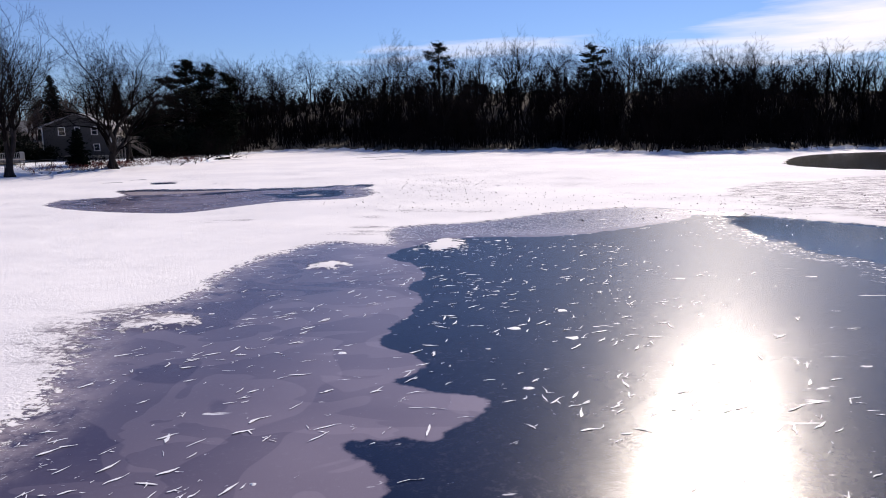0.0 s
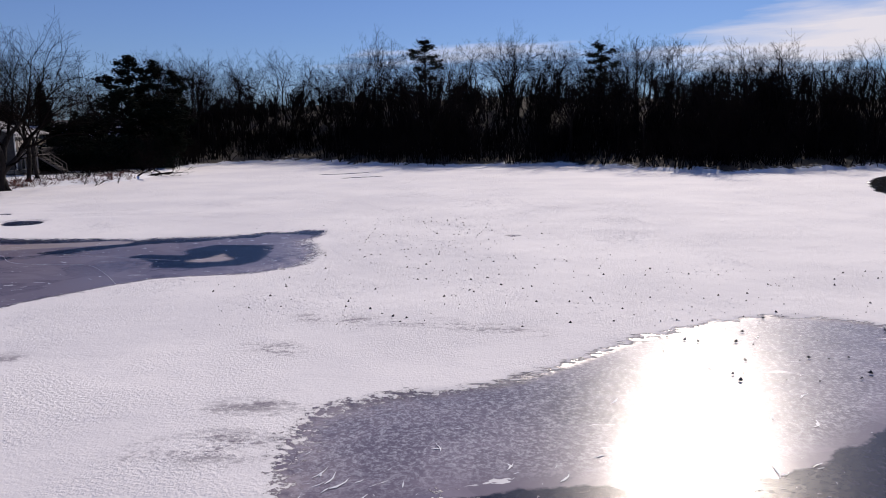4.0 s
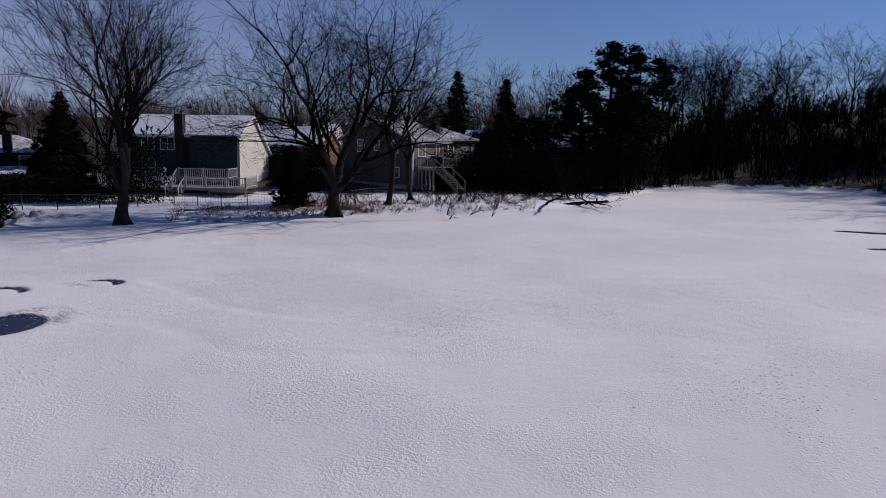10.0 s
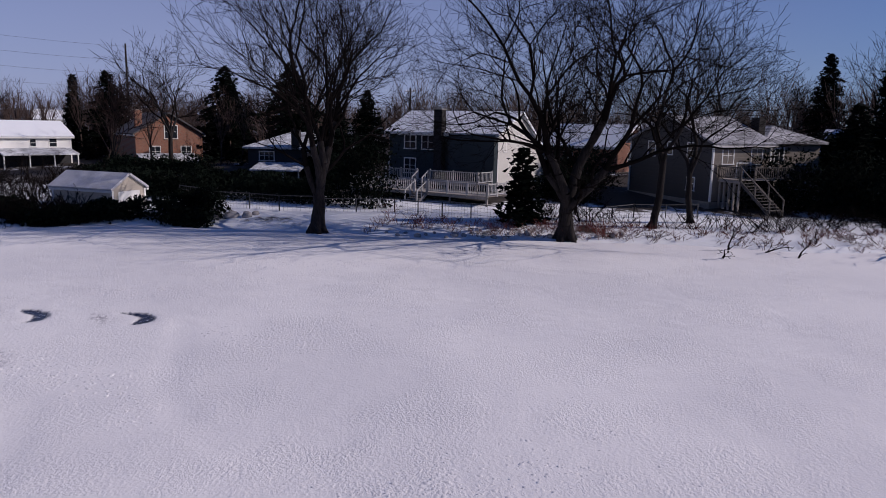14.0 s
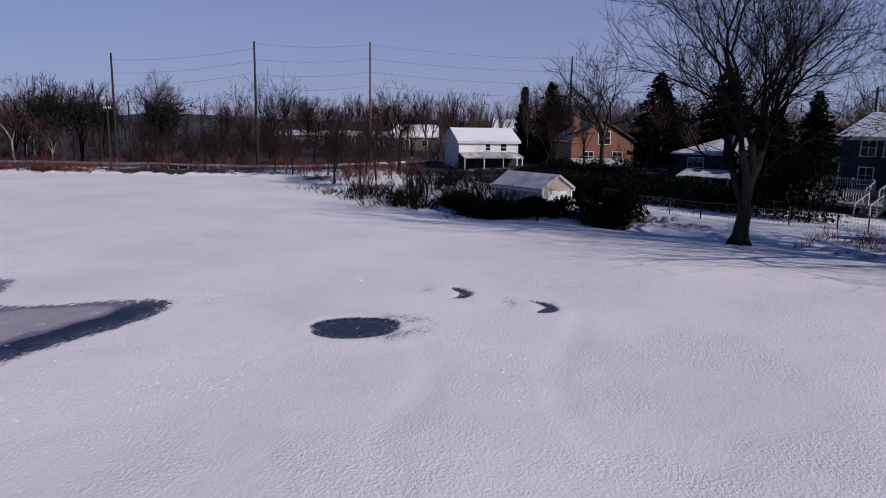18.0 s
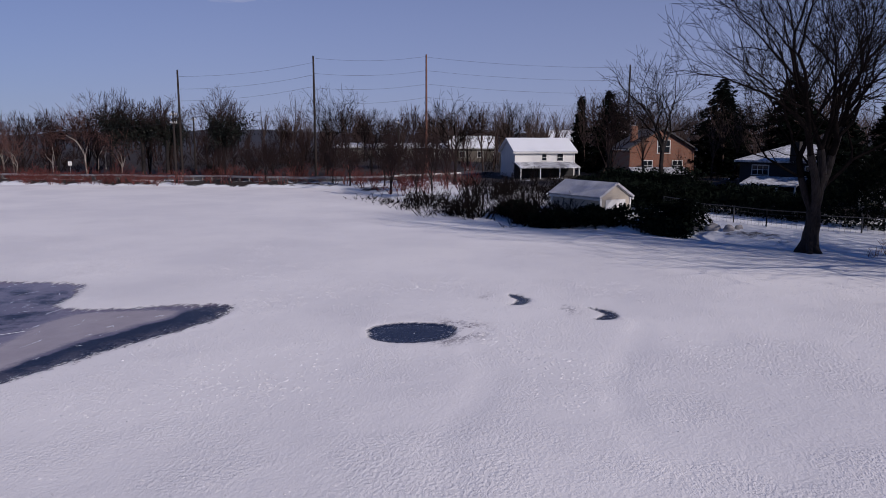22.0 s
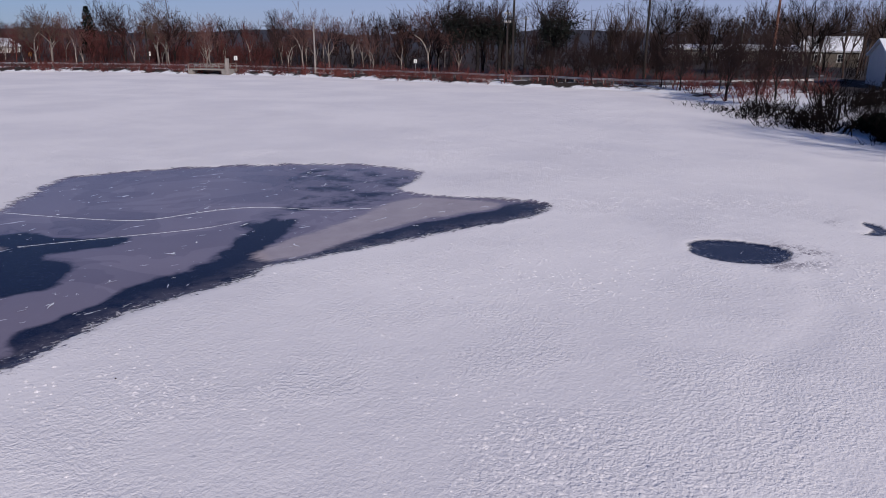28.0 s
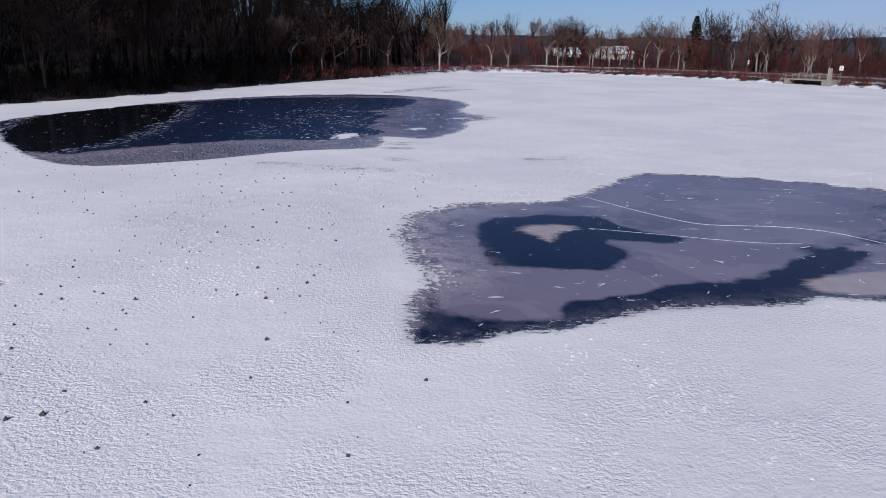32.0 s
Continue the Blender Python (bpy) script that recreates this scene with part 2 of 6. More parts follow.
METAL_GREY = material("galvanised", (0.45, 0.46, 0.47), 0.45, 0.15, 2.0, 0.1, metal=0.7)
WIRE = material("cable_black", (0.03, 0.03, 0.035), 0.6, 0.1, 1.0, 0.0)
GLASS_DARK = material("window_glass", (0.02, 0.024, 0.03), 0.06, 0.2, 0.5, 0.0)
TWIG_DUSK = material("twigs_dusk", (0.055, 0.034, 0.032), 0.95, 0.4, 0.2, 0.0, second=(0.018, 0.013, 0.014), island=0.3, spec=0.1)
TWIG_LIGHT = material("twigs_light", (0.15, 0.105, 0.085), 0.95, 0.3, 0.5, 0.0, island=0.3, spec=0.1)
FENCE_GREY = material("fence_grey", (0.06, 0.06, 0.065), 0.6, 0.2, 2.0, 0.1)
ROCK = material("rock", (0.38, 0.36, 0.36), 0.9, 0.35, 1.5, 0.8)
CONCRETE = material("concrete", (0.27, 0.25, 0.225), 0.9, 0.2, 1.0, 0.4)
ASPHALT = material("asphalt", (0.07, 0.07, 0.075), 0.9, 0.3, 1.5, 0.4)
SIGN_WHITE = material("sign_white", (0.75, 0.75, 0.73), 0.5, 0.05, 2.0, 0.0)
SIGN_ORANGE = material("sign_orange", (0.7, 0.25, 0.03), 0.5, 0.05, 2.0, 0.0)

# ---- plan: the pond, its banks and the melt pools ----
def closed_curve(points, per=8):
    """A smooth closed outline through a few plan points."""
    p = np.array(points, float)
    n, out = len(p), []
    for i in range(n):
        a, b, c, d = p[i - 1], p[i], p[(i + 1) % n], p[(i + 2) % n]
        for k in range(per):
            s = k / per
            out.append(0.5 * (2 * b + (c - a) * s + (2 * a - 5 * b + 4 * c - d) * s * s + (3 * b - a - 3 * c + d) * s ** 3))
    return np.array(out)


def inside_distance(poly, x, y, reach=None):
    """Signed distance from the outline: positive inside."""
    if reach:
        near = (x > poly[:, 0].min() - reach) & (x < poly[:, 0].max() + reach) & (y > poly[:, 1].min() - reach) & (y < poly[:, 1].max() + reach)
        out = np.full(x.shape, -float(reach))
        out[near] = inside_distance(poly, x[near], y[near])
        return out
    shape = x.shape
    px, py = x.ravel(), y.ravel()
    best = np.full(px.shape, 1e9)
    odd = np.zeros(px.shape, bool)
    a, b = poly, np.roll(poly, -1, axis=0)
    for (ax, ay), (bx, by) in zip(a, b):
        dx, dy = bx - ax, by - ay
        s = np.clip(((px - ax) * dx + (py - ay) * dy) / (dx * dx + dy * dy + 1e-12), 0, 1)
        best = np.minimum(best, (px - ax - s * dx) ** 2 + (py - ay - s * dy) ** 2)
        if abs(dy) > 1e-9:
            cross = ((ay > py) != (by > py)) & (px < (bx - ax) * (py - ay) / dy + ax)
            odd ^= cross
    d = np.sqrt(best)
    return np.where(odd, d, -d).reshape(shape)


SHORE = closed_curve([(-55.5, 77), (-51.5, 84.5), (-48, 92), (-45.5, 99), (-43, 105.5), (-38.5, 114), (-39.6, 132), (-42, 146), (-37, 162), (-26, 168), (-12, 150), (2, 141.5), (23, 141), (36, 119), (50, 119), (73, 126), (86, 110), (72, 72), (52, 40), (37, 10), (27, -8), (20, -27), (5, -57), (-12, -78), (-30, -76), (-50, -60), (-60, -45), (-70, -28), (-76, -8), (-83, 16), (-86, 33), (-77, 45), (-68, 56), (-58.5, 66)], 5)

SD_LO, SD_STEP, SD_N = -360.0, 2.0, 361
SD_GRID = inside_distance(SHORE, *np.meshgrid(SD_LO + SD_STEP * np.arange(SD_N), SD_LO + SD_STEP * np.arange(SD_N)))


def shore_distance(x, y):
    """Distance outside the shore, read from a coarse grid."""
    u, w = (np.clip((np.asarray(c, float) - SD_LO) / SD_STEP, 0, SD_N - 1.001) for c in (x, y))
    i, j = u.astype(int), w.astype(int)
    f, h = u - i, w - j
    return -((SD_GRID[j, i] * (1 - f) + SD_GRID[j, i + 1] * f) * (1 - h) + (SD_GRID[j + 1, i] * (1 - f) + SD_GRID[j + 1, i + 1] * f) * h)


HILL_DEG = [0, 30, 50, 68, 80, 92, 105, 118, 130, 145, 180, 250, 278, 300, 330, 360]
HILL_M = [14, 10.5, 8.5, 9, 10.2, 11, 9, 5, 2.4, 1.0, 0.5, 0.4, 6, 13, 15, 15]


def smooth(a, b, v):
    s = np.clip((v - a) / (b - a), 0, 1)
    return s * s * (3 - 2 * s)


def hill_at(x, y):
    return np.interp(np.degrees(np.arctan2(y - 40, x)) % 360, HILL_DEG, HILL_M)


def ripple(x, y, s):
    return np.sin(x / s * 1.7 + 1.3 * np.sin(y / s * 0.9)) * np.cos(y / s * 1.3 + 0.7 * np.sin(x / s * 1.1))


def land(x, y):
    """Height of the ground over the ice."""
    out = shore_distance(x, y) + 0.16 * ripple(x, y, 1.7) + 0.12 * ripple(y, x, 0.6)
    bank = 0.65 * (1 - np.exp(-np.maximum(out, 0) / 1.6)) + 0.9 * smooth(6, 45, out)
    hill = hill_at(x, y) * smooth(3, 75, out) + 0.10 * np.minimum(np.maximum(out, 0), 30) * smooth(3, 12, hill_at(x, y))
    far = np.hypot(x, y - 30)
    ridge = smooth(500, 900, far) * (9 + 6 * ripple(x, y, 170) + 4 * ripple(y, x, 70))
    h = bank + hill + 0.05 * ripple(x, y, 2.3) * smooth(0, 3, out) + 0.35 * ripple(x, y, 14) * smooth(10, 40, out) + ridge
    return np.where(out < 0, np.maximum(out * 0.35, -0.9), h)


def land_z(x, y):
    return float(land(np.array([float(x)]), np.array([float(y)]))[0])


def axis(lo, hi, step, far, growth=1.25):
    mid = list(np.arange(lo, hi + 1e-6, step))
    d, right, left = step, [], []
    x = hi
    while x < far:
        d *= growth
        x += d
        right.append(x)
    d, x = step, lo
    while x > -far:
        d *= growth
        x -= d
        left.append(x)
    return np.array(left[::-1] + mid + right)


def sheet(name, xs, ys, z, material, layers=()):
    """A grid as one mesh, with named values at its points."""
    gx, gy = np.meshgrid(xs, ys)
    zz = z(gx, gy) if callable(z) else z
    nx, ny = len(xs), len(ys)
    me = bpy.data.meshes.new(name)
    co = np.stack([gx, gy, zz], -1).reshape(-1, 3).astype(np.float32)
    i = (np.arange(ny - 1)[:, None] * nx + np.arange(nx - 1)[None, :]).ravel()
    quads = np.stack([i, i + 1, i + 1 + nx, i + nx], -1).astype(np.int32)
    me.vertices.add(len(co)), me.loops.add(quads.size), me.polygons.add(len(quads))
    me.vertices.foreach_set("co", co.ravel())
    me.loops.foreach_set("vertex_index", quads.ravel())
    me.polygons.foreach_set("loop_start", np.arange(0, quads.size, 4, dtype=np.int32))
    me.polygons.foreach_set("use_smooth", np.ones(len(quads), bool))
    for key, value in layers:
        me.attributes.new(key, "FLOAT", "POINT").data.foreach_set("value", np.asarray(value, np.float32).ravel())
    me.update()
    me.materials.append(material)
    return new(name, me)


class Nodes:
    """Short-hand to wire a material's nodes."""

    def __init__(self, name):
        self.m = bpy.data.materials.new(name)
        self.m.use_nodes = True
        self.t = self.m.node_tree
        self.b = self.t.nodes["Principled BSDF"]

    def put(self, socket, value):
        if hasattr(value, "is_output"):
            self.t.links.new(value, socket)
        else:
            socket.default_value = value

    def attr(self, key):
        n = self.t.nodes.new("ShaderNodeAttribute")
        n.attribute_name = key
        return n.outputs["Fac"]

    def place(self, scale=(1, 1, 1), turn=0.0):
        n = self.t.nodes.new("ShaderNodeMapping")
        n.inputs["Scale"].default_value, n.inputs["Rotation"].default_value = scale, (0, 0, turn)
        self.put(n.inputs["Vector"], self.t.nodes.new("ShaderNodeNewGeometry").outputs["Position"])
        return n.outputs[0]

    def noise(self, scale, detail=4.0, rough=0.55, vector=None, distortion=0.0):
        n = self.t.nodes.new("ShaderNodeTexNoise")
        for key, value in (("Scale", scale), ("Detail", detail), ("Roughness", rough), ("Distortion", distortion)):
            n.inputs[key].default_value = value
        self.put(n.inputs["Vector"], vector or self.place())
        return n.outputs[0]

    def cells(self, scale, vector=None, feature="F1", random=1.0):
        n = self.t.nodes.new("ShaderNodeTexVoronoi")
        n.feature = feature
        n.inputs["Scale"].default_value, n.inputs["Randomness"].default_value = scale, random
        self.put(n.inputs["Vector"], vector or self.place())
        return n.outputs["Distance"]

    def math(self, op, a, b=0.0, c=0.0):
        n = self.t.nodes.new("ShaderNodeMath")
        n.operation = op
        for s, v in zip(n.inputs, (a, b, c)):
            self.put(s, v)
        return n.outputs[0]

    def step(self, v, lo, hi, a=0.0, b=1.0):
        n = self.t.nodes.new("ShaderNodeMapRange")
        n.interpolation_type = "SMOOTHSTEP"
        for key, value in (("Value", v), ("From Min", lo), ("From Max", hi), ("To Min", a), ("To Max", b)):
            self.put(n.inputs[key], value)
        return n.outputs[0]

    def mix(self, f, a, b):
        n = self.t.nodes.new("ShaderNodeMix")
        n.data_type = "RGBA"
        for key, value in (("Factor", f), ("A", a), ("B", b)):
            self.put(n.inputs[key], (*value, 1) if isinstance(value, tuple) and len(value) == 3 else value)
        return n.outputs["Result"]

    def bump(self, height, strength, distance):
        n = self.t.nodes.new("ShaderNodeBump")
        self.put(n.inputs["Strength"], strength)
        n.inputs["Distance"].default_value = distance
        self.put(n.inputs["Height"], height)
        self.put(self.b.inputs["Normal"], n.outputs[0])


# ground: snow on leaf litter and dead grass; bare ground also paints in shade
g = Nodes("snowy_ground")
patch = g.math("ADD", g.math("MULTIPLY", g.noise(0.16, 5, 0.6), 0.6), g.math("MULTIPLY", g.noise(1.1, 5, 0.65), 0.4))
bare = g.step(g.math("ADD", patch, g.attr("litter_shade")), 0.56, 0.66)
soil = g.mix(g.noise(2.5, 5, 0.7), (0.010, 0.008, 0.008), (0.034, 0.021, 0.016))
# distance haze is put into the far soil as a dark bluish tint
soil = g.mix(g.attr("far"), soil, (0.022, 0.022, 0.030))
snow_c = g.mix(g.noise(0.4, 4), (0.74, 0.76, 0.82), (0.86, 0.87, 0.9))
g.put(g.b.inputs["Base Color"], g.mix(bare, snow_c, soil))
g.put(g.b.inputs["Roughness"], 0.9)
g.bump(g.math("ADD", g.noise(1.5, 6, 0.6), g.math("MULTIPLY", bare, -0.3)), 0.5, 0.15)
gxs, gys = axis(-130, 125, 1.6, 1600), axis(-125, 215, 1.6, 1600)
gx, gy = np.meshgrid(gxs, gys)
g_out = shore_distance(gx, gy)
# extra bare ground inland paints the shade of houses, evergreens and woods
litter_shade = -0.28 * np.exp(-((gx + 42) ** 2 + (gy - 111) ** 2) / 45) + (0.17 + 0.33 * smooth(60, 110, gy)) * smooth(2.0, 9.0, hill_at(gx, gy)) * smooth(0, 6, g_out) + 0.14 * smooth(0.2, 1.0, g_out) * smooth(4.5, 1.5, g_out) + 0.30 * smooth(7, 18, g_out) + 0.35 * smooth(60, 140, g_out) + 0.16 * smooth(0.3, 1.2, g_out) * smooth(-5, -25, gy - 45 + 0 * gx) * smooth(-20, -50, gx) + 0.07 * smooth(0.1, 0.7, g_out) * smooth(3.2, 1.8, g_out) * smooth(97, 101, gy) * smooth(118, 112, gy) * smooth(-30, -36, gx) - 0.06 + 0.42 * smooth(-0.2, 0.4, g_out) * smooth(13, 7, g_out) * smooth(2, 12, gx) * smooth(62, 48, gy)
tagged(sheet("ground", gxs, gys, land(gx, gy), g.m, [("litter_shade", litter_shade), ("far", smooth(120, 320, g_out))]), "snow-dusted banks and wooded hillside with fallen leaves, shade painted into bare ground", "ground", kind="structure")

# melt pools in the snow-covered ice
POOL_NEAR = closed_curve([(28, 24), (22.5, 33), (13, 43.5), (7, 42.5), (2, 38.5), (-2.5, 36.5), (-2.6, 31.5), (-5.5, 32.2), (-7.3, 29.2), (-8.3, 25), (-8.2, 22), (-9.6, 18.5), (-8.4, 14.6), (-7.8, 11), (-8.6, 4), (-5, -4), (4, -9), (14, -5), (22, 4), (26, 15)], 6)
POOL_MID = closed_curve([(-6.6, 65.7), (-6.3, 64), (-6.9, 61.5), (-5.9, 58), (-5.8, 54.4), (-7, 52.6), (-9.2, 51.8), (-11.7, 51.0), (-14, 48.3), (-15.8, 45.6), (-18, 44.8), (-23.2, 46.6), (-28, 50), (-29.5, 54.2), (-26, 57.2), (-27.6, 60.2), (-28.7, 62.8), (-26.5, 63.5), (-23, 63.1), (-18.6, 62.6), (-16.6, 62.5), (-15.3, 63.1), (-12.9, 63.3), (-10.4, 64.4), (-8.6, 65.1)], 6)
MID_LOBE = closed_curve([(-16.9, 60.9), (-17.6, 62.2), (-22.6, 61.3), (-26.4, 61.7), (-27.4, 61.1), (-26.2, 58.8), (-24.6, 58.2), (-21, 59.6)], 6)
MID_BLUE = closed_curve([(-8.4, 54.8), (-8.3, 59.6), (-10.1, 60.2), (-11.3, 60.3), (-12.0, 60.0), (-12.7, 58.7), (-12.4, 57.1), (-14.3, 57.4), (-14.9, 56.5), (-13.4, 55.6), (-12.7, 53.9), (-10.3, 53.8)], 5)
MID_BAND = closed_curve([(-6.6, 65.6), (-6.5, 64.3), (-6.9, 62.3), (-7.1, 63.4), (-8.2, 64.2), (-9.4, 64.0), (-11.2, 63.5), (-13.5, 61.9), (-14.8, 61.9), (-16.4, 60.0), (-18.2, 58.4), (-19.8, 57.6), (-17.7, 60.5), (-16.5, 62.5), (-15.2, 63.2), (-12.9, 63.4), (-10.4, 64.5), (-8.8, 65.1), (-7.3, 65.5)], 5)
MID_EAST = closed_curve([(-23.0, 52.7), (-25.4, 50.7), (-27.3, 50.6), (-28.1, 53.9), (-28.4, 54.6), (-25.2, 57.6), (-22.4, 58.6), (-21.7, 57.1), (-19.8, 57.6), (-18.2, 58.4), (-18.9, 57.3), (-22.7, 55.1)], 5)
NEAR_DARK = closed_curve([(28, 25), (21.7, 33.6), (15, 40), (12.5, 38), (6, 33.4), (0.8, 33.1), (-1.7, 30.5), (-2.4, 28.4), (-0.9, 26), (-1.2, 22.5), (-0.8, 20.6), (-1.6, 17), (-0.5, 15.2), (-1.2, 14), (0.7, 13.0), (-0.1, 11.4), (-1.8, 11.2), (-1.0, 9.6), (-2.4, 7), (-2, -3), (12, -3), (22, 6), (26, 15)], 6)
BAND_WIDE = closed_curve([(-17.1, 61.5), (-15.8, 62.8), (-13.9, 63.3), (-12.6, 63.7), (-10.5, 64.3), (-9.5, 64.7), (-10.0, 62.7), (-11.5, 62.1), (-13.4, 61.1), (-15.0, 60.8), (-16.5, 59.9), (-18.0, 58.3), (-19.9, 57.7), (-20.3, 58.7)], 4)
LOBE_BAND = closed_curve([(-17.2, 62.3), (-18.6, 62.65), (-23, 63.1), (-26.5, 63.5), (-28.7, 62.9), (-27.9, 61.7), (-26, 62.0), (-22.6, 61.6), (-19, 62.1)], 5)
PUDDLE = closed_curve([(-26.6, 69.7), (-28.0, 69.1), (-29.1, 70.2), (-29.0, 71.6), (-27.6, 72.0), (-26.6, 71.0)], 6)
PUDDLE_SLUSH = closed_curve([(-26.9, 71.2), (-26.7, 72.1), (-27.5, 72.8), (-28.8, 73.0), (-29.8, 72.3), (-29.5, 71.0), (-28.6, 71.8)], 6)


CRESCENT_A = closed_curve([(-34.7, 71.9), (-34.5, 72.5), (-33.9, 73.0), (-33.1, 73.0), (-32.7, 72.4), (-33.3, 72.55), (-33.8, 72.45), (-34.1, 72.1)], 4)
CRESCENT_B = closed_curve([(-33.5, 75.3), (-33.4, 76.0), (-32.8, 76.55), (-32.0, 76.45), (-31.7, 75.8), (-32.2, 76.0), (-32.75, 76.0), (-33.05, 75.7)], 4)
RINGS_A = closed_curve([(-34.8, 71.0), (-34.4, 71.9), (-33.3, 72.2), (-32.8, 71.5), (-33.4, 70.7)], 4)
RINGS_B = closed_curve([(-33.6, 74.3), (-33.2, 75.4), (-32.2, 75.7), (-31.7, 75.0), (-32.4, 74.2)], 4)
OPEN_WATER = closed_curve([(14.5, 35), (15.5, 39.2), (18.0, 39.2), (22.4, 33), (27.2, 20), (25.8, 8.4), (20, 8), (17.5, 15.5), (15.6, 22), (15.9, 25), (14.6, 29)], 6)
HOLE_FAR = closed_curve([(40.5, 84), (46, 96), (54, 107), (64, 113), (76, 114), (84, 104), (72, 84), (54, 72), (44, 75)], 6)
SLUSH_EAST = closed_curve([(17, 44), (26, 60), (40, 66), (52, 60), (50, 44), (36, 36), (24, 34)], 6)
SLITS = [closed_curve([(-15.4, 122.4), (-12.2, 123.4), (-9.4, 126.4), (-9.2, 127.2), (-12.2, 124.6), (-15.2, 123.2)], 4), closed_curve([(-11.2, 114.3), (-7.0, 117.2), (-6.8, 118.0), (-11.0, 115.3)], 4), closed_curve([(4.1, 62.1), (5.1, 62.1), (5.2, 62.7), (4.2, 62.7)], 4), closed_curve([(2.9, 42.2), (-3.3, 44.0), (-4.2, 44.4), (-3.3, 44.9), (2.6, 43.0)], 4), closed_curve([(-3.6, 40.6), (-4.8, 40.8), (-5.2, 41.6), (-3.8, 41.6)], 4), closed_curve([(-11.2, 40.2), (-13.4, 39.8), (-13.6, 40.6), (-11.4, 41.0)], 4), closed_curve([(-4, -17), (-9, -21), (-10, -19), (-5, -14)], 4), closed_curve([(2, -14), (-5, -26), (-7, -25), (0, -12)], 4)]

ixs = axis(-36, 22, 0.18, 96, 1.12)
iys = np.concatenate([np.arange(-90, 0, 2.0), np.arange(0, 79, 0.18), np.arange(79, 110, 2.0), np.arange(110, 129, 0.5), np.arange(129, 180, 2.0)])
ixs = ixs[(ixs > -98) & (ixs < 98)]
ix, iy = np.meshgrid(ixs, iys)
d_near, d_mid = inside_distance(POOL_NEAR, ix, iy, 5), inside_distance(POOL_MID, ix, iy, 5)
d_puddle = inside_distance(PUDDLE, ix, iy, 5)
d_cres = np.maximum(inside_distance(CRESCENT_A, ix, iy, 5), inside_distance(CRESCENT_B, ix, iy, 5))
d_pud = np.maximum(d_puddle, d_cres)
d_hole = inside_distance(HOLE_FAR, ix, iy, 5)
d_slit = np.max([inside_distance(s, ix, iy, 5) for s in SLITS], axis=0)
WEST_SLUSH = closed_curve([(-9.7, 15.4), (-11.0, 18.4), (-9.9, 20.6), (-7.5, 20.8), (-6.6, 18.8), (-8, 15.3)], 5)
STAIN_A = closed_curve([(-5.0, 36.6), (-3.4, 36.4), (-2.8, 37.2), (-3.6, 37.7), (-4.8, 37.3)], 4)
STAIN_B = closed_curve([(-5.6, 34.4), (-3.6, 34.2), (-3.0, 35.2), (-4.4, 35.6), (-5.6, 35.2)], 4)
RING = closed_curve([(4.25, 62.1), (4.6, 61.9), (5.0, 62.05), (5.1, 62.35), (4.7, 62.55), (4.3, 62.45)], 4)
d_ring = inside_distance(RING, ix, iy, 5)
d_slush = np.maximum.reduce([inside_distance(q, ix, iy, 5) for q in (PUDDLE_SLUSH, WEST_SLUSH, STAIN_A, STAIN_B)] + [inside_distance(q, ix, iy, 5) - 0.35 for q in (RINGS_A, RINGS_B)])
d_slush = np.maximum(d_slush, inside_distance(SLUSH_EAST, ix, iy, 5) - 1.8 + 2.2 * ripple(ix, iy, 5.5) + 1.2 * ripple(iy, ix, 2.4))
d_north = np.maximum(inside_distance(SLITS[0], ix, iy, 5), inside_distance(SLITS[1], ix, iy, 5))
d_small = np.maximum.reduce([d_pud, d_ring, d_north + 0.1])
fray = np.where(d_small > -1.6, 0.32, 1.25)
ISLET = closed_curve([(-9.5, 55.8), (-10.5, 55.0), (-11.7, 55.4), (-11.0, 56.3), (-10.5, 57.6), (-10.0, 56.8)], 5)
ISLET_NEAR = closed_curve([(-0.9, 30.1), (-0.7, 31.7), (0.0, 33.0), (0.7, 32.0), (0.6, 30.4), (-0.1, 29.8)], 5)
ISLET_SIDE = closed_curve([(-5.0, 26.2), (-4.2, 26.4), (-3.9, 27.2), (-4.5, 27.6), (-5.1, 27.0)], 5)
ISLETS_WEST = closed_curve([(-9.0, 18.6), (-8.6, 19.7), (-7.2, 19.6), (-6.9, 18.7), (-8.2, 18.3)], 5)
isle = np.clip(np.maximum.reduce([inside_distance(q, ix, iy, 5) for q in (ISLET_NEAR, ISLETS_WEST, ISLET_SIDE)]), -3, 3)
melt = np.clip(np.maximum.reduce([d_near, d_mid, d_small, d_hole]), -4, 4)
d_dark = inside_distance(NEAR_DARK, ix, iy, 5)
dark = np.clip(np.maximum.reduce([d_dark, inside_distance(MID_BLUE, ix, iy, 5), np.maximum(inside_distance(MID_BAND, ix, iy, 5), inside_distance(BAND_WIDE, ix, iy, 5) - 0.3), np.minimum(inside_distance(MID_EAST, ix, iy, 5), -0.02), inside_distance(LOBE_BAND, ix, iy, 5) + 0.1, d_cres + 0.2, d_puddle + 0.1, d_north + 0.3, d_hole]), -4, 4)
lobe = np.clip(np.maximum(inside_distance(MID_LOBE, ix, iy, 5), inside_distance(ISLET, ix, iy, 5)), -3, 3)
thin = np.clip(np.maximum(np.max([inside_distance(q, ix, iy, 5) for q in SLITS[3:]], axis=0), d_slush), -3, 3)
margin = np.maximum(np.clip(1.0 - np.abs(d_mid - 0.5) / 2.2, 0, 1) * smooth(-11.5, -6.5, ix) * smooth(64, 61, iy), 0.75 * np.clip(1.0 - np.abs(d_near - 0.2) / 1.3, 0, 1) * smooth(2, -3, ix))
margin = np.maximum(margin, 0.18 * np.clip(1.0 - np.abs(d_mid - 0.3) / 0.9, 0, 1) * smooth(58, 61, iy))
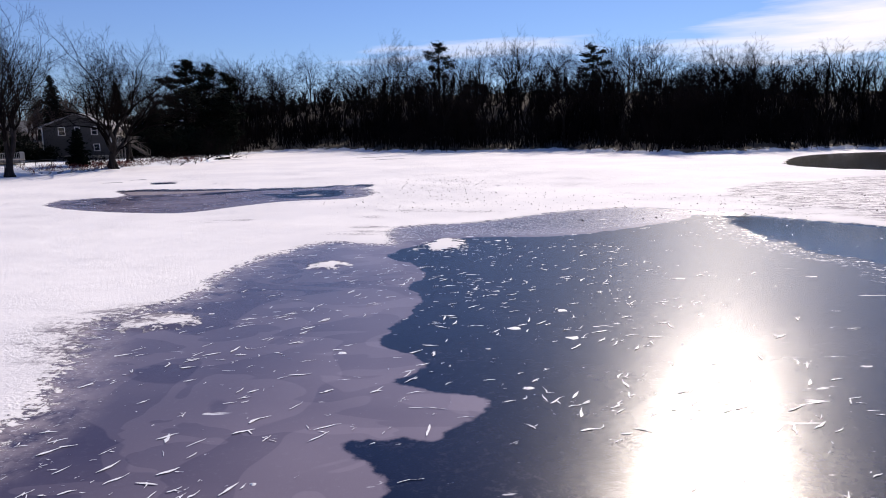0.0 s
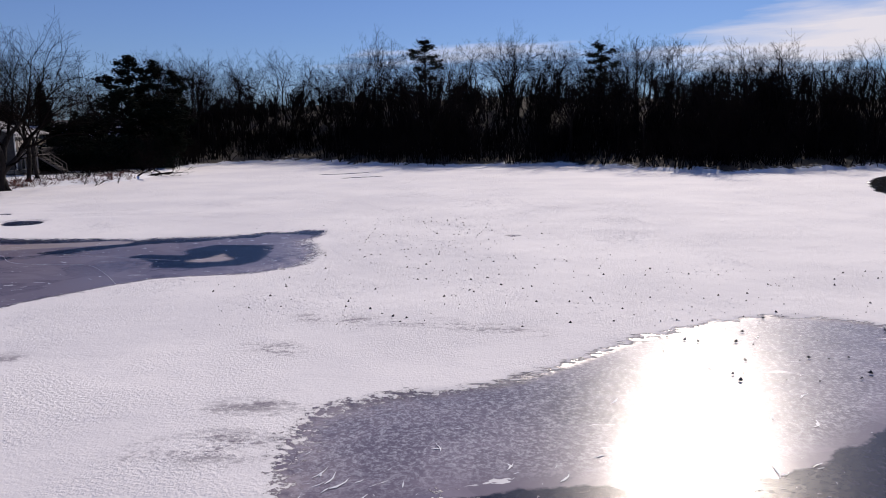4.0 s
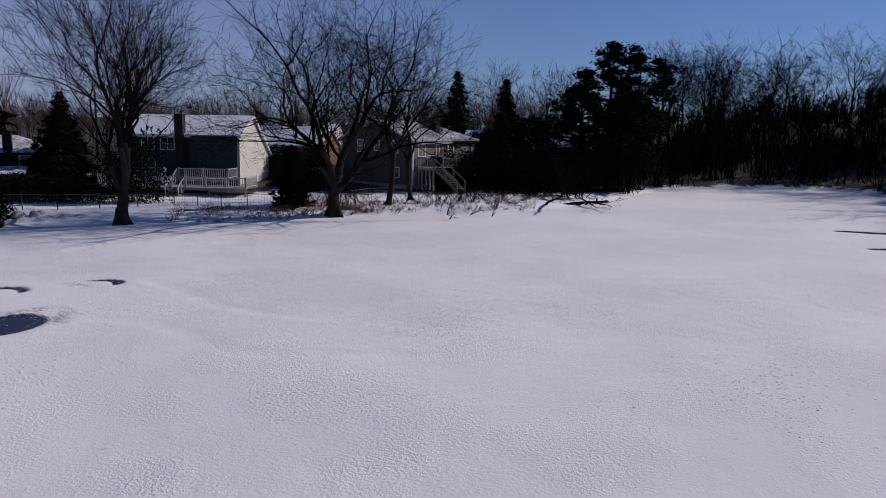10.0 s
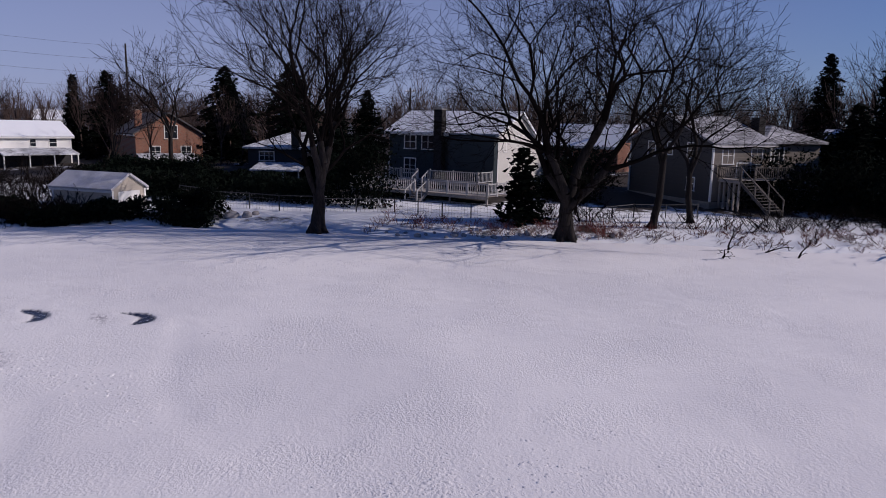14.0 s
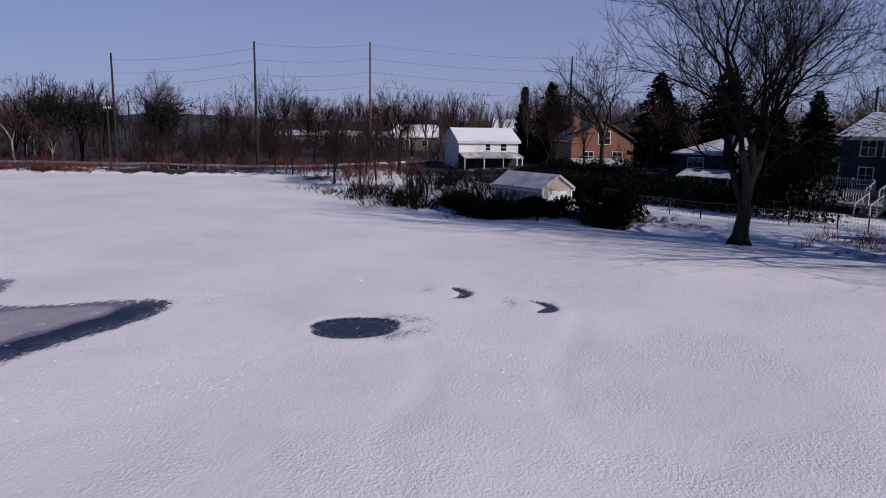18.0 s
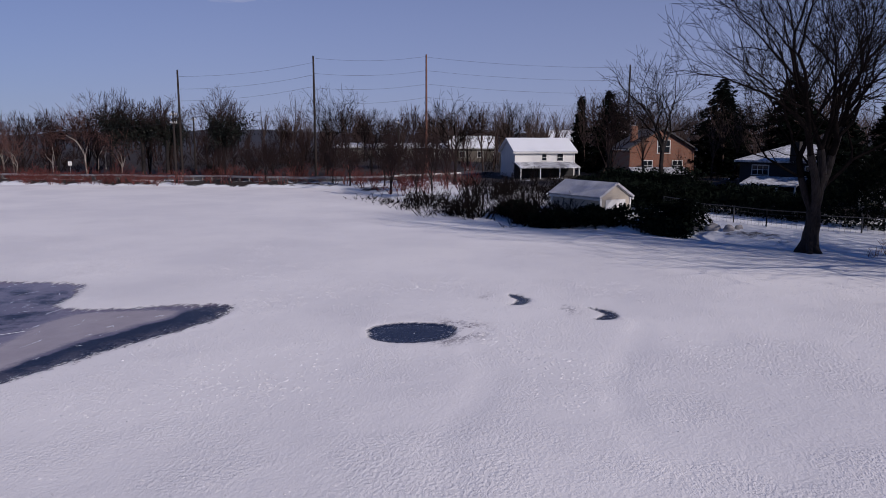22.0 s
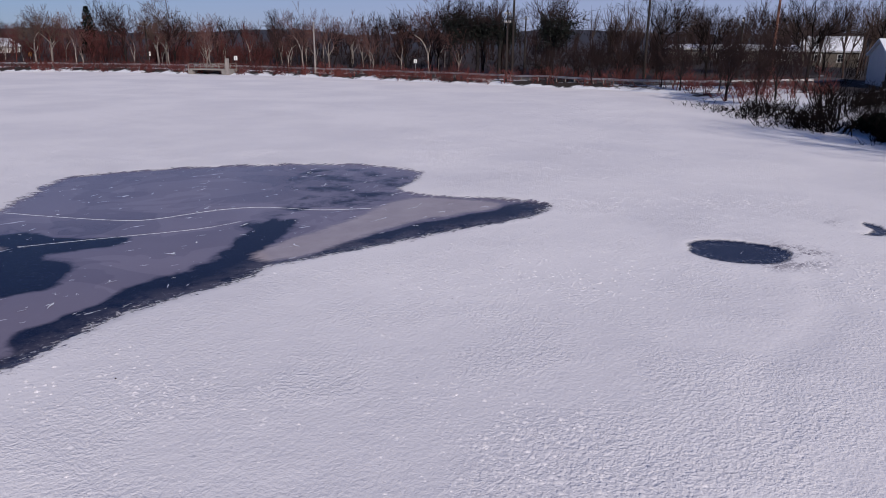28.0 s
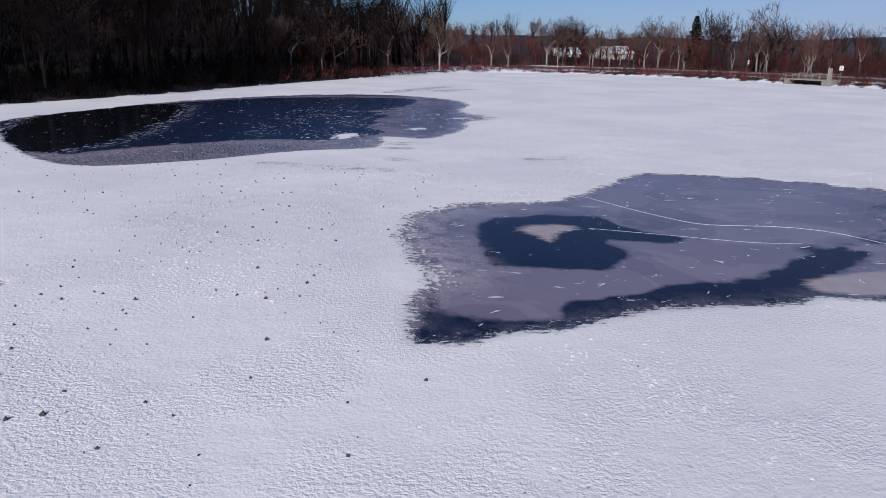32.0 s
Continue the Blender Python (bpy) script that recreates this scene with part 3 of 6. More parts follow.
fringe = smooth(-0.3, 0.6, d_near) * smooth(31.5, 34.5, iy) * smooth(-0.1, -0.8, d_dark)
water = np.clip(np.maximum(inside_distance(OPEN_WATER, ix, iy, 5), d_hole), -3, 3)
soft = smooth(42, 46, iy) * smooth(69, 67, iy)
# trodden trails over the crust
TRAILS = [[(-26.6, 73.2), (-25.0, 74.4), (-22.6, 74.6), (-20.4, 74.6), (-18.6, 75.4), (-16.6, 77.6), (-15.0, 79.0)], [(-31.5, 77.5), (-28.6, 77.6), (-25.4, 77.4), (-22.8, 78.2), (-20.6, 79.4)]]
d_trail = np.full(ix.shape, 9.0)
for line in TRAILS:
    for (ax, ay), (bx, by) in zip(line[:-1], line[1:]):
        s = np.clip(((ix - ax) * (bx - ax) + (iy - ay) * (by - ay)) / ((bx - ax) ** 2 + (by - ay) ** 2), 0, 1)
        d_trail = np.minimum(d_trail, np.hypot(ix - ax - s * (bx - ax), iy - ay - s * (by - ay)))
ice_z = -0.022 * smooth(0.65, 0.1, d_trail) - 0.05 * smooth(-0.15, 0.25, np.minimum(melt, -isle)) + 0.012 * ripple(ix, iy, 3.1) * smooth(0.2, -0.5, melt)

k = Nodes("pond_ice")
grit = k.math("MULTIPLY_ADD", k.noise(5.5, 5, 0.75), 2.0, -1.0)
combed = k.math("MULTIPLY_ADD", k.noise(2.0, 5, 0.7, k.place((0.6, 3.4, 1), 1.05), 0.4), 2.0, -1.0)
edge = k.math("ADD", k.math("MULTIPLY_ADD", k.noise(0.55, 3), 1.0, -0.5), k.math("ADD", k.math("MULTIPLY", combed, 0.55), k.math("MULTIPLY", grit, 0.30)))
ragged = k.math("ADD", edge, k.math("MULTIPLY", k.math("MULTIPLY", grit, 1.7), k.attr("margin")))
isle_m = k.step(k.math("ADD", k.attr("isle"), k.math("ADD", k.math("MULTIPLY_ADD", k.noise(1.8, 5, 0.65), 3.0, -1.5), k.math("MULTIPLY", grit, 0.4))), -0.06, 0.08)
clear = k.math("MULTIPLY", k.step(k.math("ADD", k.attr("melt"), k.math("MULTIPLY", ragged, k.attr("fray"))), -0.08, 0.12), k.math("SUBTRACT", 1.0, isle_m))
deep_d = k.math("ADD", k.attr("dark"), k.math("ADD", k.math("MULTIPLY", k.math("MULTIPLY_ADD", k.noise(0.8, 3), 2.0, -1.0), 0.45), k.math("MULTIPLY", grit, 0.12)))
deep = k.math("ADD", k.math("MULTIPLY", k.step(deep_d, -0.05, 0.06), k.math("SUBTRACT", 1.0, k.attr("soft"))), k.math("MULTIPLY", k.step(deep_d, -0.13, 0.17), k.attr("soft")))
lobe_m = k.step(k.math("ADD", k.attr("lobe"), k.math("MULTIPLY", edge, 0.6)), -0.12, 0.3)
thin_m = k.math("MULTIPLY", k.step(k.math("ADD", k.attr("thin"), k.math("MULTIPLY", edge, 1.2)), -0.5, 0.8), k.step(k.math("ADD", k.math("MULTIPLY", k.noise(5.0, 6, 0.8), 0.55), k.math("MULTIPLY", k.noise(0.7, 4, 0.6, k.place((1.0, 2.2, 1), 0.3)), 0.45)), 0.47, 0.56))
streak = k.noise(1.0, 4, 0.6, k.place((0.55, 2.6, 1), 0.9), 0.6)
flecks = k.step(streak, 0.68, 0.71)
frost = k.step(k.noise(9.0, 6, 0.75), 0.54, 0.68)
rime = k.step(k.noise(11.0, 6, 0.8), 0.44, 0.60)
# overlapping sheets of refrozen ice, each with a crisp edge
sheets = k.math("MULTIPLY", k.step(k.math("ADD", k.noise(0.20, 2, 0.45, None, 0.9), k.math("MULTIPLY", grit, 0.006)), 0.47, 0.485), 0.20)
sheets = k.math("ADD", sheets, k.math("MULTIPLY", k.step(k.math("ADD", k.noise(0.34, 2, 0.45, k.place((1, 1.3, 1), 0.7), 1.3), k.math("MULTIPLY", grit, 0.006)), 0.52, 0.535), 0.17))
sheets = k.math("ADD", sheets, k.math("MULTIPLY", k.step(k.noise(0.13, 3, 0.5), 0.35, 0.65), 0.24))
sheets = k.math("ADD", sheets, k.math("MULTIPLY", k.step(k.attr("dark"), -4.0, -0.2, 0.0, 0.46), k.math("SUBTRACT", 1.0, k.attr("soft"))))
sheets = k.math("ADD", sheets, k.math("MULTIPLY", k.attr("soft"), 0.36))
grey_ice = k.mix(sheets, (0.056, 0.045, 0.080), (0.25, 0.212, 0.262))
mottle = k.step(k.noise(7.0, 5, 0.75), 0.50, 0.66)
dark_ice = k.mix(k.noise(0.35, 4), (0.003, 0.007, 0.026), (0.010, 0.017, 0.050))
dark_ice = k.mix(k.math("MULTIPLY", mottle, k.math("MULTIPLY", k.math("MULTIPLY", k.step(k.noise(0.3, 3), 0.42, 0.6), 0.22), k.math("SUBTRACT", 1.0, k.attr("soft")))), dark_ice, (0.17, 0.15, 0.19))
water_m = k.step(k.math("ADD", k.attr("water"), k.math("MULTIPLY", edge, 2.2)), -0.05, 0.1)
dark_ice = k.mix(water_m, dark_ice, (0.006, 0.007, 0.010))
deep = k.math("MAXIMUM", deep, water_m)
ice_c = k.mix(deep, grey_ice, dark_ice)
ice_c = k.mix(lobe_m, ice_c, k.mix(k.noise(0.9, 5, 0.6), (0.30, 0.25, 0.26), (0.52, 0.45, 0.44)))
ice_c = k.mix(k.math("MULTIPLY", k.attr("margin"), k.step(k.noise(1.3, 5, 0.7), 0.35, 0.6)), ice_c, (0.40, 0.34, 0.36))
white_bits = k.math("MAXIMUM", k.math("MULTIPLY", flecks, 0.85), k.math("MULTIPLY", frost, k.math("MAXIMUM", k.step(k.attr("melt"), 0.8, 0.0, 0.03, 0.8), k.math("MULTIPLY", k.attr("margin"), 0.85))))
white_bits = k.math("MAXIMUM", white_bits, k.math("MULTIPLY", k.math("MULTIPLY", rime, k.attr("fringe")), 0.42))
lip = k.math("MULTIPLY", k.step(k.attr("water"), -2.2, -0.3), k.step(k.attr("water"), 0.9, 0.0))
white_bits = k.math("MAXIMUM", white_bits, k.math("MULTIPLY", lip, k.step(k.noise(2.6, 6, 0.75), 0.52, 0.64)))
white_bits = k.math("MULTIPLY", white_bits, k.math("SUBTRACT", 1.0, water_m))
ice_c = k.mix(white_bits, ice_c, (0.72, 0.73, 0.78))
drift = k.mix(k.step(k.noise(0.10, 5, 0.55), 0.35, 0.65), (0.78, 0.765, 0.79), (0.88, 0.86, 0.87))
snow = k.mix(thin_m, drift, (0.22, 0.20, 0.24))
k.put(k.b.inputs["Base Color"], k.mix(clear, snow, ice_c))
k.put(k.b.inputs["Roughness"], k.step(k.math("SUBTRACT", clear, k.math("MULTIPLY", white_bits, 0.5)), 0.1, 0.9, 0.85, k.math("MULTIPLY", k.step(deep, 0.0, 1.0, 0.25, 0.24), k.step(water_m, 0.0, 1.0, 1.0, 0.5))))
k.put(k.b.inputs["IOR"], 1.31)
k.put(k.b.inputs["Specular IOR Level"], k.math("MAXIMUM", k.step(deep, 0.0, 1.0, 0.55, k.step(water_m, 0.0, 1.0, k.step(k.attr("soft"), 0.0, 1.0, 0.30, 0.10), 0.4)), k.math("MULTIPLY", k.attr("fringe"), 0.4)))
patchy = k.step(k.noise(0.30, 2, 0.5), 0.35, 0.65)
pebbles = k.noise(11.0, 2, 0.5)
grains = k.math("ADD", k.math("MULTIPLY", pebbles, 0.62), k.math("MULTIPLY", k.noise(27.0, 2, 0.5), 0.30))
crust = k.math("ADD", k.math("MULTIPLY", grains, k.step(patchy, 0.0, 1.0, 0.40, 1.0)), k.math("ADD", k.math("MULTIPLY", k.noise(1.4, 5, 0.62), 0.45), k.math("MULTIPLY", k.noise(0.35, 3, 0.5), 0.5)))
glaze = k.math("MULTIPLY", k.math("ADD", k.noise(34.0, 3, 0.7), k.noise(9.0, 3, 0.6)), k.step(water_m, 0.0, 1.0, 0.045, 0.02))
k.bump(k.math("ADD", k.math("MULTIPLY", crust, k.math("SUBTRACT", 1.0, clear)), k.math("MULTIPLY", glaze, clear)), k.step(k.noise(0.07, 3), 0.35, 0.65, 0.60, 0.95), 0.066)
tagged(sheet("pond_ice", ixs, iys, ice_z, k.m, [("melt", melt), ("dark", dark), ("lobe", lobe), ("thin", thin), ("margin", margin), ("fray", fray), ("isle", isle), ("fringe", fringe), ("water", water), ("soft", soft)]), "frozen pond under wind-packed snow with dark melt pools", "ice", kind="structure")

# ---- makers ----
def mesh_of(name, co, quads, material, smooth_shade=False):
    me = bpy.data.meshes.new(name)
    co, quads = np.asarray(co, np.float32), np.asarray(quads, np.int32)
    n = quads.shape[1]
    me.vertices.add(len(co)), me.loops.add(quads.size), me.polygons.add(len(quads))
    me.vertices.foreach_set("co", co.ravel())
    me.loops.foreach_set("vertex_index", quads.ravel())
    me.polygons.foreach_set("loop_start", np.arange(0, quads.size, n, dtype=np.int32))
    me.polygons.foreach_set("use_smooth", np.full(len(quads), smooth_shade))
    me.update()
    me.materials.append(material)
    return me


def part(name, bm, material, parent=None, label=""):
    """Links a bmesh, or a ready mesh, as one object under its thing."""
    if isinstance(bm, bpy.types.Mesh):
        me = bm
    else:
        me = bpy.data.meshes.new(name)
        bm.to_mesh(me)
        bm.free()
        me.materials.append(material)
    ob = new(name, me)
    ob.parent = parent
    return tagged(ob, label) if label else ob


def thing(name, m, label, category, group=""):
    ob = new(name)
    ob.matrix_world = m
    return tagged(ob, label, category, group)


def box(bm, x0, y0, z0, x1, y1, z1, m=None):
    """Adds a block to a bmesh."""
    r = bmesh.ops.create_cube(bm, size=1.0, matrix=Matrix.LocRotScale(((x0 + x1) / 2, (y0 + y1) / 2, (z0 + z1) / 2), None, (abs(x1 - x0), abs(y1 - y0), abs(z1 - z0))))
    if m:
        bmesh.ops.transform(bm, matrix=m, verts=r["verts"])
    return r["verts"]


def block(x0, y0, z0, x1, y1, z1, bevel=0.0):
    bm = bmesh.new()
    box(bm, x0, y0, z0, x1, y1, z1)
    if bevel:
        bmesh.ops.bevel(bm, geom=bm.edges[:], offset=bevel, segments=1, affect="EDGES")
    return bm


def prism(profile, y0, y1, flip=False):
    """A profile in x, z drawn along y."""
    bm = bmesh.new()
    a = [bm.verts.new((x, y0, z)) for x, z in profile]
    b = [bm.verts.new((x, y1, z)) for x, z in profile]
    n = len(profile)
    bm.faces.new(a), bm.faces.new(b[::-1])
    for i in range(n):
        bm.faces.new((a[(i + 1) % n], a[i], b[i], b[(i + 1) % n]))
    bmesh.ops.recalc_face_normals(bm, faces=bm.faces[:])
    return bm


def tubes(name, segs, material, sides=None):
    """Tapered tubes: rows of x0 y0 z0 x1 y1 z1 r0 r1."""
    s = np.asarray(segs, float)
    a, b, ra, rb = s[:, 0:3], s[:, 3:6], s[:, 6], s[:, 7]
    d = b - a
    d /= np.linalg.norm(d, axis=1, keepdims=True) + 1e-9
    ref = np.where(np.abs(d[:, 2:3]) > 0.9, np.array([[1.0, 0, 0]]), np.array([[0, 0, 1.0]]))
    u = np.cross(d, ref)
    u /= np.linalg.norm(u, axis=1, keepdims=True) + 1e-9
    v = np.cross(d, u)
    co, qs, base = [], [], 0
    for n, pick in ((3, ra < 0.05), (5, (ra >= 0.05) & (ra < 0.16)), (8, ra >= 0.16)):
        if sides:
            n, pick = sides, np.ones(len(s), bool) if n == 3 else np.zeros(len(s), bool)
        m = int(pick.sum())
        if not m:
            continue
        ang = np.arange(n) * 2 * math.pi / n
        ring = np.cos(ang)[None, :, None] * u[pick][:, None, :] + np.sin(ang)[None, :, None] * v[pick][:, None, :]
        lower = a[pick][:, None, :] + ring * ra[pick][:, None, None]
        upper = b[pick][:, None, :] + ring * rb[pick][:, None, None]
        co.append(np.concatenate([lower, upper], 1).reshape(-1, 3))
        o = base + np.arange(m)[:, None] * 2 * n
        j, j2 = np.arange(n)[None, :], (np.arange(n)[None, :] + 1) % n
        qs.append(np.stack([o + j, o + j2, o + n + j2, o + n + j], -1).reshape(-1, 4))
        base += m * 2 * n
    return mesh_of(name, np.concatenate(co), np.concatenate(qs), material, True)


def sweep(name, points, r, material, sides=5):
    """One connected tube through points."""
    p = np.asarray(points, float)
    d = np.gradient(p, axis=0)
    d /= np.linalg.norm(d, axis=1, keepdims=True) + 1e-9
    u = np.cross(d, np.array([[0, 0, 1.0]]))
    u /= np.linalg.norm(u, axis=1, keepdims=True) + 1e-9
    v = np.cross(d, u)
    a = np.arange(sides) * 2 * math.pi / sides
    co = p[:, None, :] + r * (np.cos(a)[None, :, None] * u[:, None, :] + np.sin(a)[None, :, None] * v[:, None, :])
    i, k = np.arange(len(p) - 1)[:, None] * sides, np.arange(sides)[None, :]
    k2 = (k + 1) % sides
    return mesh_of(name, co.reshape(-1, 3), np.stack([i + k, i + k2, i + sides + k2, i + sides + k], -1).reshape(-1, 4), material, True)


def grow(rng, height, trunk_r, fork=0.35, levels=4, counts=(7, 5, 4, 3), spread=0.75, lift=0.25, wobble=0.12, lean=(0, 0), stems=1, shrink=0.62, thin=0.012):
    """Segments of a dead limb: main rows and side rows."""
    trunk, crown = [], []

    def run(p, d, length, r, level):
        n = (6, 4, 3, 2, 2)[min(level, 4)] if levels < 4 else (7, 5, 4, 3, 2)[min(level, 4)]
        pts = []
        for i in range(n):
            d = d + Vector((rng.gauss(0, wobble), rng.gauss(0, wobble), rng.gauss(0, wobble * 0.6) + (lift * 0.5 if level else 0.05)))
            d.normalize()
            q = p + d * (length / n)
            taper = 0.75 if level == 0 else 0.85
            r1 = max(thin, r * (1 - taper * (i + 1) / n)) if level else max(thin, r * (1 - 0.72 * (i + 1) / n))
            r0 = max(thin, r * (1 - taper * i / n)) if level else max(thin, r * (1 - 0.72 * i / n))
            (trunk if level == 0 else crown).append((*p, *q, r0, r1))
            p = q
            pts.append((p.copy(), d.copy(), r1, (i + 1) / n))
        if level >= levels:
            return
        k = counts[min(level, len(counts) - 1)]
        for c in range(k):
            f = (fork + (1 - fork) * (c + rng.random()) / k) if level == 0 else 0.25 + 0.75 * (c + rng.random()) / k
            i = min(n - 1, int(f * n))
            q, dd, rr, _ = pts[i]
            turn = rng.uniform(0, 2 * math.pi)
            side = Vector((math.cos(turn), math.sin(turn), 0.12))
            side = (side - dd * side.dot(dd)).normalized()
            s = spread * rng.uniform(0.65, 1.3)
            nd = (dd * math.cos(s) + side * math.sin(s)).normalized()
            left = 1.05 - 0.5 * f if level == 0 else 1.0 - 0.35 * f
            run(q, nd, length * shrink * left * rng.uniform(0.75, 1.15), max(thin, rr * rng.uniform(0.55, 0.8)), level + 1)

    for s in range(stems):
        a = rng.uniform(0, 6.28)
        out = 0.0 if stems == 1 else rng.uniform(0.18, 0.38)
        d = Vector((lean[0] + out * math.cos(a + s * 2.4), lean[1] + out * math.sin(a + s * 2.4), 1)).normalized()
        run(Vector((0.25 * math.cos(a + s * 2.4) * (stems > 1), 0.25 * math.sin(a + s * 2.4) * (stems > 1), -0.35)), d, height * rng.uniform(0.8, 0.95), trunk_r, 0)
    return trunk, crown


def fork_grow(rng, height, trunk_r, rise=0.3, stems=4, wide=0.35, depth=6, thin=0.016, up=0.07, wobble=0.13, shoots=0.55, lean=(0, 0), keen=1.0):
    """Segments of a tree whose limbs fork again and again, with side shoots."""
    trunk, crown = [], []
    first = height * (1 - rise) / (0.87 * sum(0.86 ** k for k in range(depth)))

    def bent(d, turn, a):
        u = d.orthogonal().normalized()
        w = d.cross(u)
        return (d * math.cos(a) + (u * math.cos(turn) + w * math.sin(turn)) * math.sin(a)).normalized()

    def limb(p, d, length, r, k):
        n = 3 if k < depth else 2
        for i in range(n):
            d = (d + Vector((rng.gauss(0, wobble), rng.gauss(0, wobble), rng.gauss(0, wobble * 0.6) + up))).normalized()
            q = p + d * (length / n)
            r1 = max(thin, r * 0.91)
            (trunk if r > trunk_r * 0.4 else crown).append((*p, *q, r, r1))
            if rng.random() < shoots and k < depth:
                limb(q, bent(d, rng.uniform(0, 6.283), rng.uniform(0.6, 1.05)), length * rng.uniform(0.45, 0.8), max(thin, r * 0.42), min(depth, k + 2))
            p, r = q, r1
        if k < depth:
            turn = rng.uniform(0, 6.283)
            limb(p, bent(d, turn, keen * rng.uniform(0.15, 0.42)), length * rng.uniform(0.78, 0.94), max(thin, r * 0.84), k + 1)
            limb(p, bent(d, turn + math.pi, keen * rng.uniform(0.30, 0.68)), length * rng.uniform(0.66, 0.92), max(thin, r * 0.66), k + 1)

    d, p, n = Vector((lean[0], lean[1], 1)).normalized(), Vector((0, 0, -0.35)), 4
    for i in range(n):
        q = p + d * ((height * rise + 0.35) / n) + Vector((rng.gauss(0, 0.05), rng.gauss(0, 0.05), 0))
        trunk.append((*p, *q, trunk_r * (1 - 0.05 * i), trunk_r * (1 - 0.05 * (i + 1))))
        p = q
    a = rng.uniform(0, 6.283)
    for i in range(stems):
        t, w = a + i * 6.283 / stems + rng.uniform(-0.4, 0.4), wide * (0.25 if i == 0 else rng.uniform(0.75, 1.3))
        low = Vector((0, 0, rng.uniform(0.0, 0.25) * height * rise if i else 0.0))
        limb(p - low, (d + Vector((math.cos(t) * w, math.sin(t) * w, 0))).normalized(), first * rng.uniform(0.85, 1.1), trunk_r * (0.72 if i == 0 else rng.uniform(0.42, 0.6)), 1)
    return trunk, crown


def bare_tree(rng, name="tree", bark=BARK_SHADED, twig=TWIG_SHADED, label="bare deciduous tree with a branching crown", flare=True, **how):
    trunk, crown = fork_grow(rng, **how)
    ob = tagged(new(name), label, "tree")
    if flare:
        r = how["trunk_r"]
        for i in range(8):
            a, o = i * 0.785 + rng.uniform(-0.25, 0.25), rng.uniform(1.3, 2.1)
            trunk.append((0.35 * r * math.cos(a), 0.35 * r * math.sin(a), r * rng.uniform(1.0, 2.6), o * 0.62 * r * math.cos(a), o * 0.62 * r * math.sin(a), 0.25 * r, 0.55 * r, 0.4 * r))
            trunk.append((o * 0.62 * r * math.cos(a), o * 0.62 * r * math.sin(a), 0.27 * r, o * r * math.cos(a + 0.2), o * r * math.sin(a + 0.2), -0.3, 0.4 * r, 0.22 * r))
    part("trunk", tubes("trunk", trunk, bark), bark, ob)
    part("crown", tubes("crown", crown, twig), twig, ob)
    return ob


def sprays(rng, co, tri, c, w, turn):
    """One spray of needles: two crossed slivers."""
    d = Vector((math.cos(turn), math.sin(turn), rng.uniform(-0.5, 0.3))) * w * 1.5
    e = Vector((-math.sin(turn), math.cos(turn), rng.uniform(-0.4, 0.4))) * w * 0.7
    o = len(co)
    co += [c - e, c + d, c + e, c + Vector((0, 0, -w * 0.6)) + d * 0.5]
    tri += [(o, o + 1, o + 2), (o, o + 3, o + 1)]


def conifer(rng, height, radius, name="spruce", bare=0.06, label="dark evergreen conifer with drooping boughs", dense=1.0):
    """A pointed spruce: boughs all up the trunk, set with needle sprays."""
    ob = tagged(new(name), label, "tree")
    wood = [(0, 0, -0.3, 0, 0, height * 0.5, height * 0.018 + 0.05, height * 0.010 + 0.03), (0, 0, height * 0.5, 0, 0, height * 0.98, height * 0.010 + 0.03, 0.02)]
    co, tri = [], []
    n = int(height * 11 * dense)
    for i in range(n):
        f = bare + (1 - bare) * ((i + rng.random()) / n) ** 1.15
        z = height * f
        r = (radius * (1 - f) ** 0.75 + 0.12) * rng.uniform(0.55, 1.12)
        a = i * 2.4 + rng.uniform(-0.5, 0.5)
        tip = Vector((r * math.cos(a), r * math.sin(a), z - rng.uniform(0.1, 0.4) * r))
        wood.append((0, 0, z, *tip, 0.02 + 0.006 * r, 0.008))
        for s in range(max(8, int(r * 15))):
            t = rng.uniform(0.15, 1.03)
            sprays(rng, co, tri, Vector((0, 0, z)).lerp(tip, t) + Vector((rng.gauss(0, 0.12), rng.gauss(0, 0.12), rng.gauss(0, 0.1))), rng.uniform(0.16, 0.36), a + rng.uniform(-1.2, 1.2))
    part("trunk", tubes("trunk", wood, BARK_SHADED), BARK_SHADED, ob)
    part("crown", mesh_of("crown", [tuple(c) for c in co], tri, NEEDLES_SHADED), NEEDLES_SHADED, ob)
    return ob


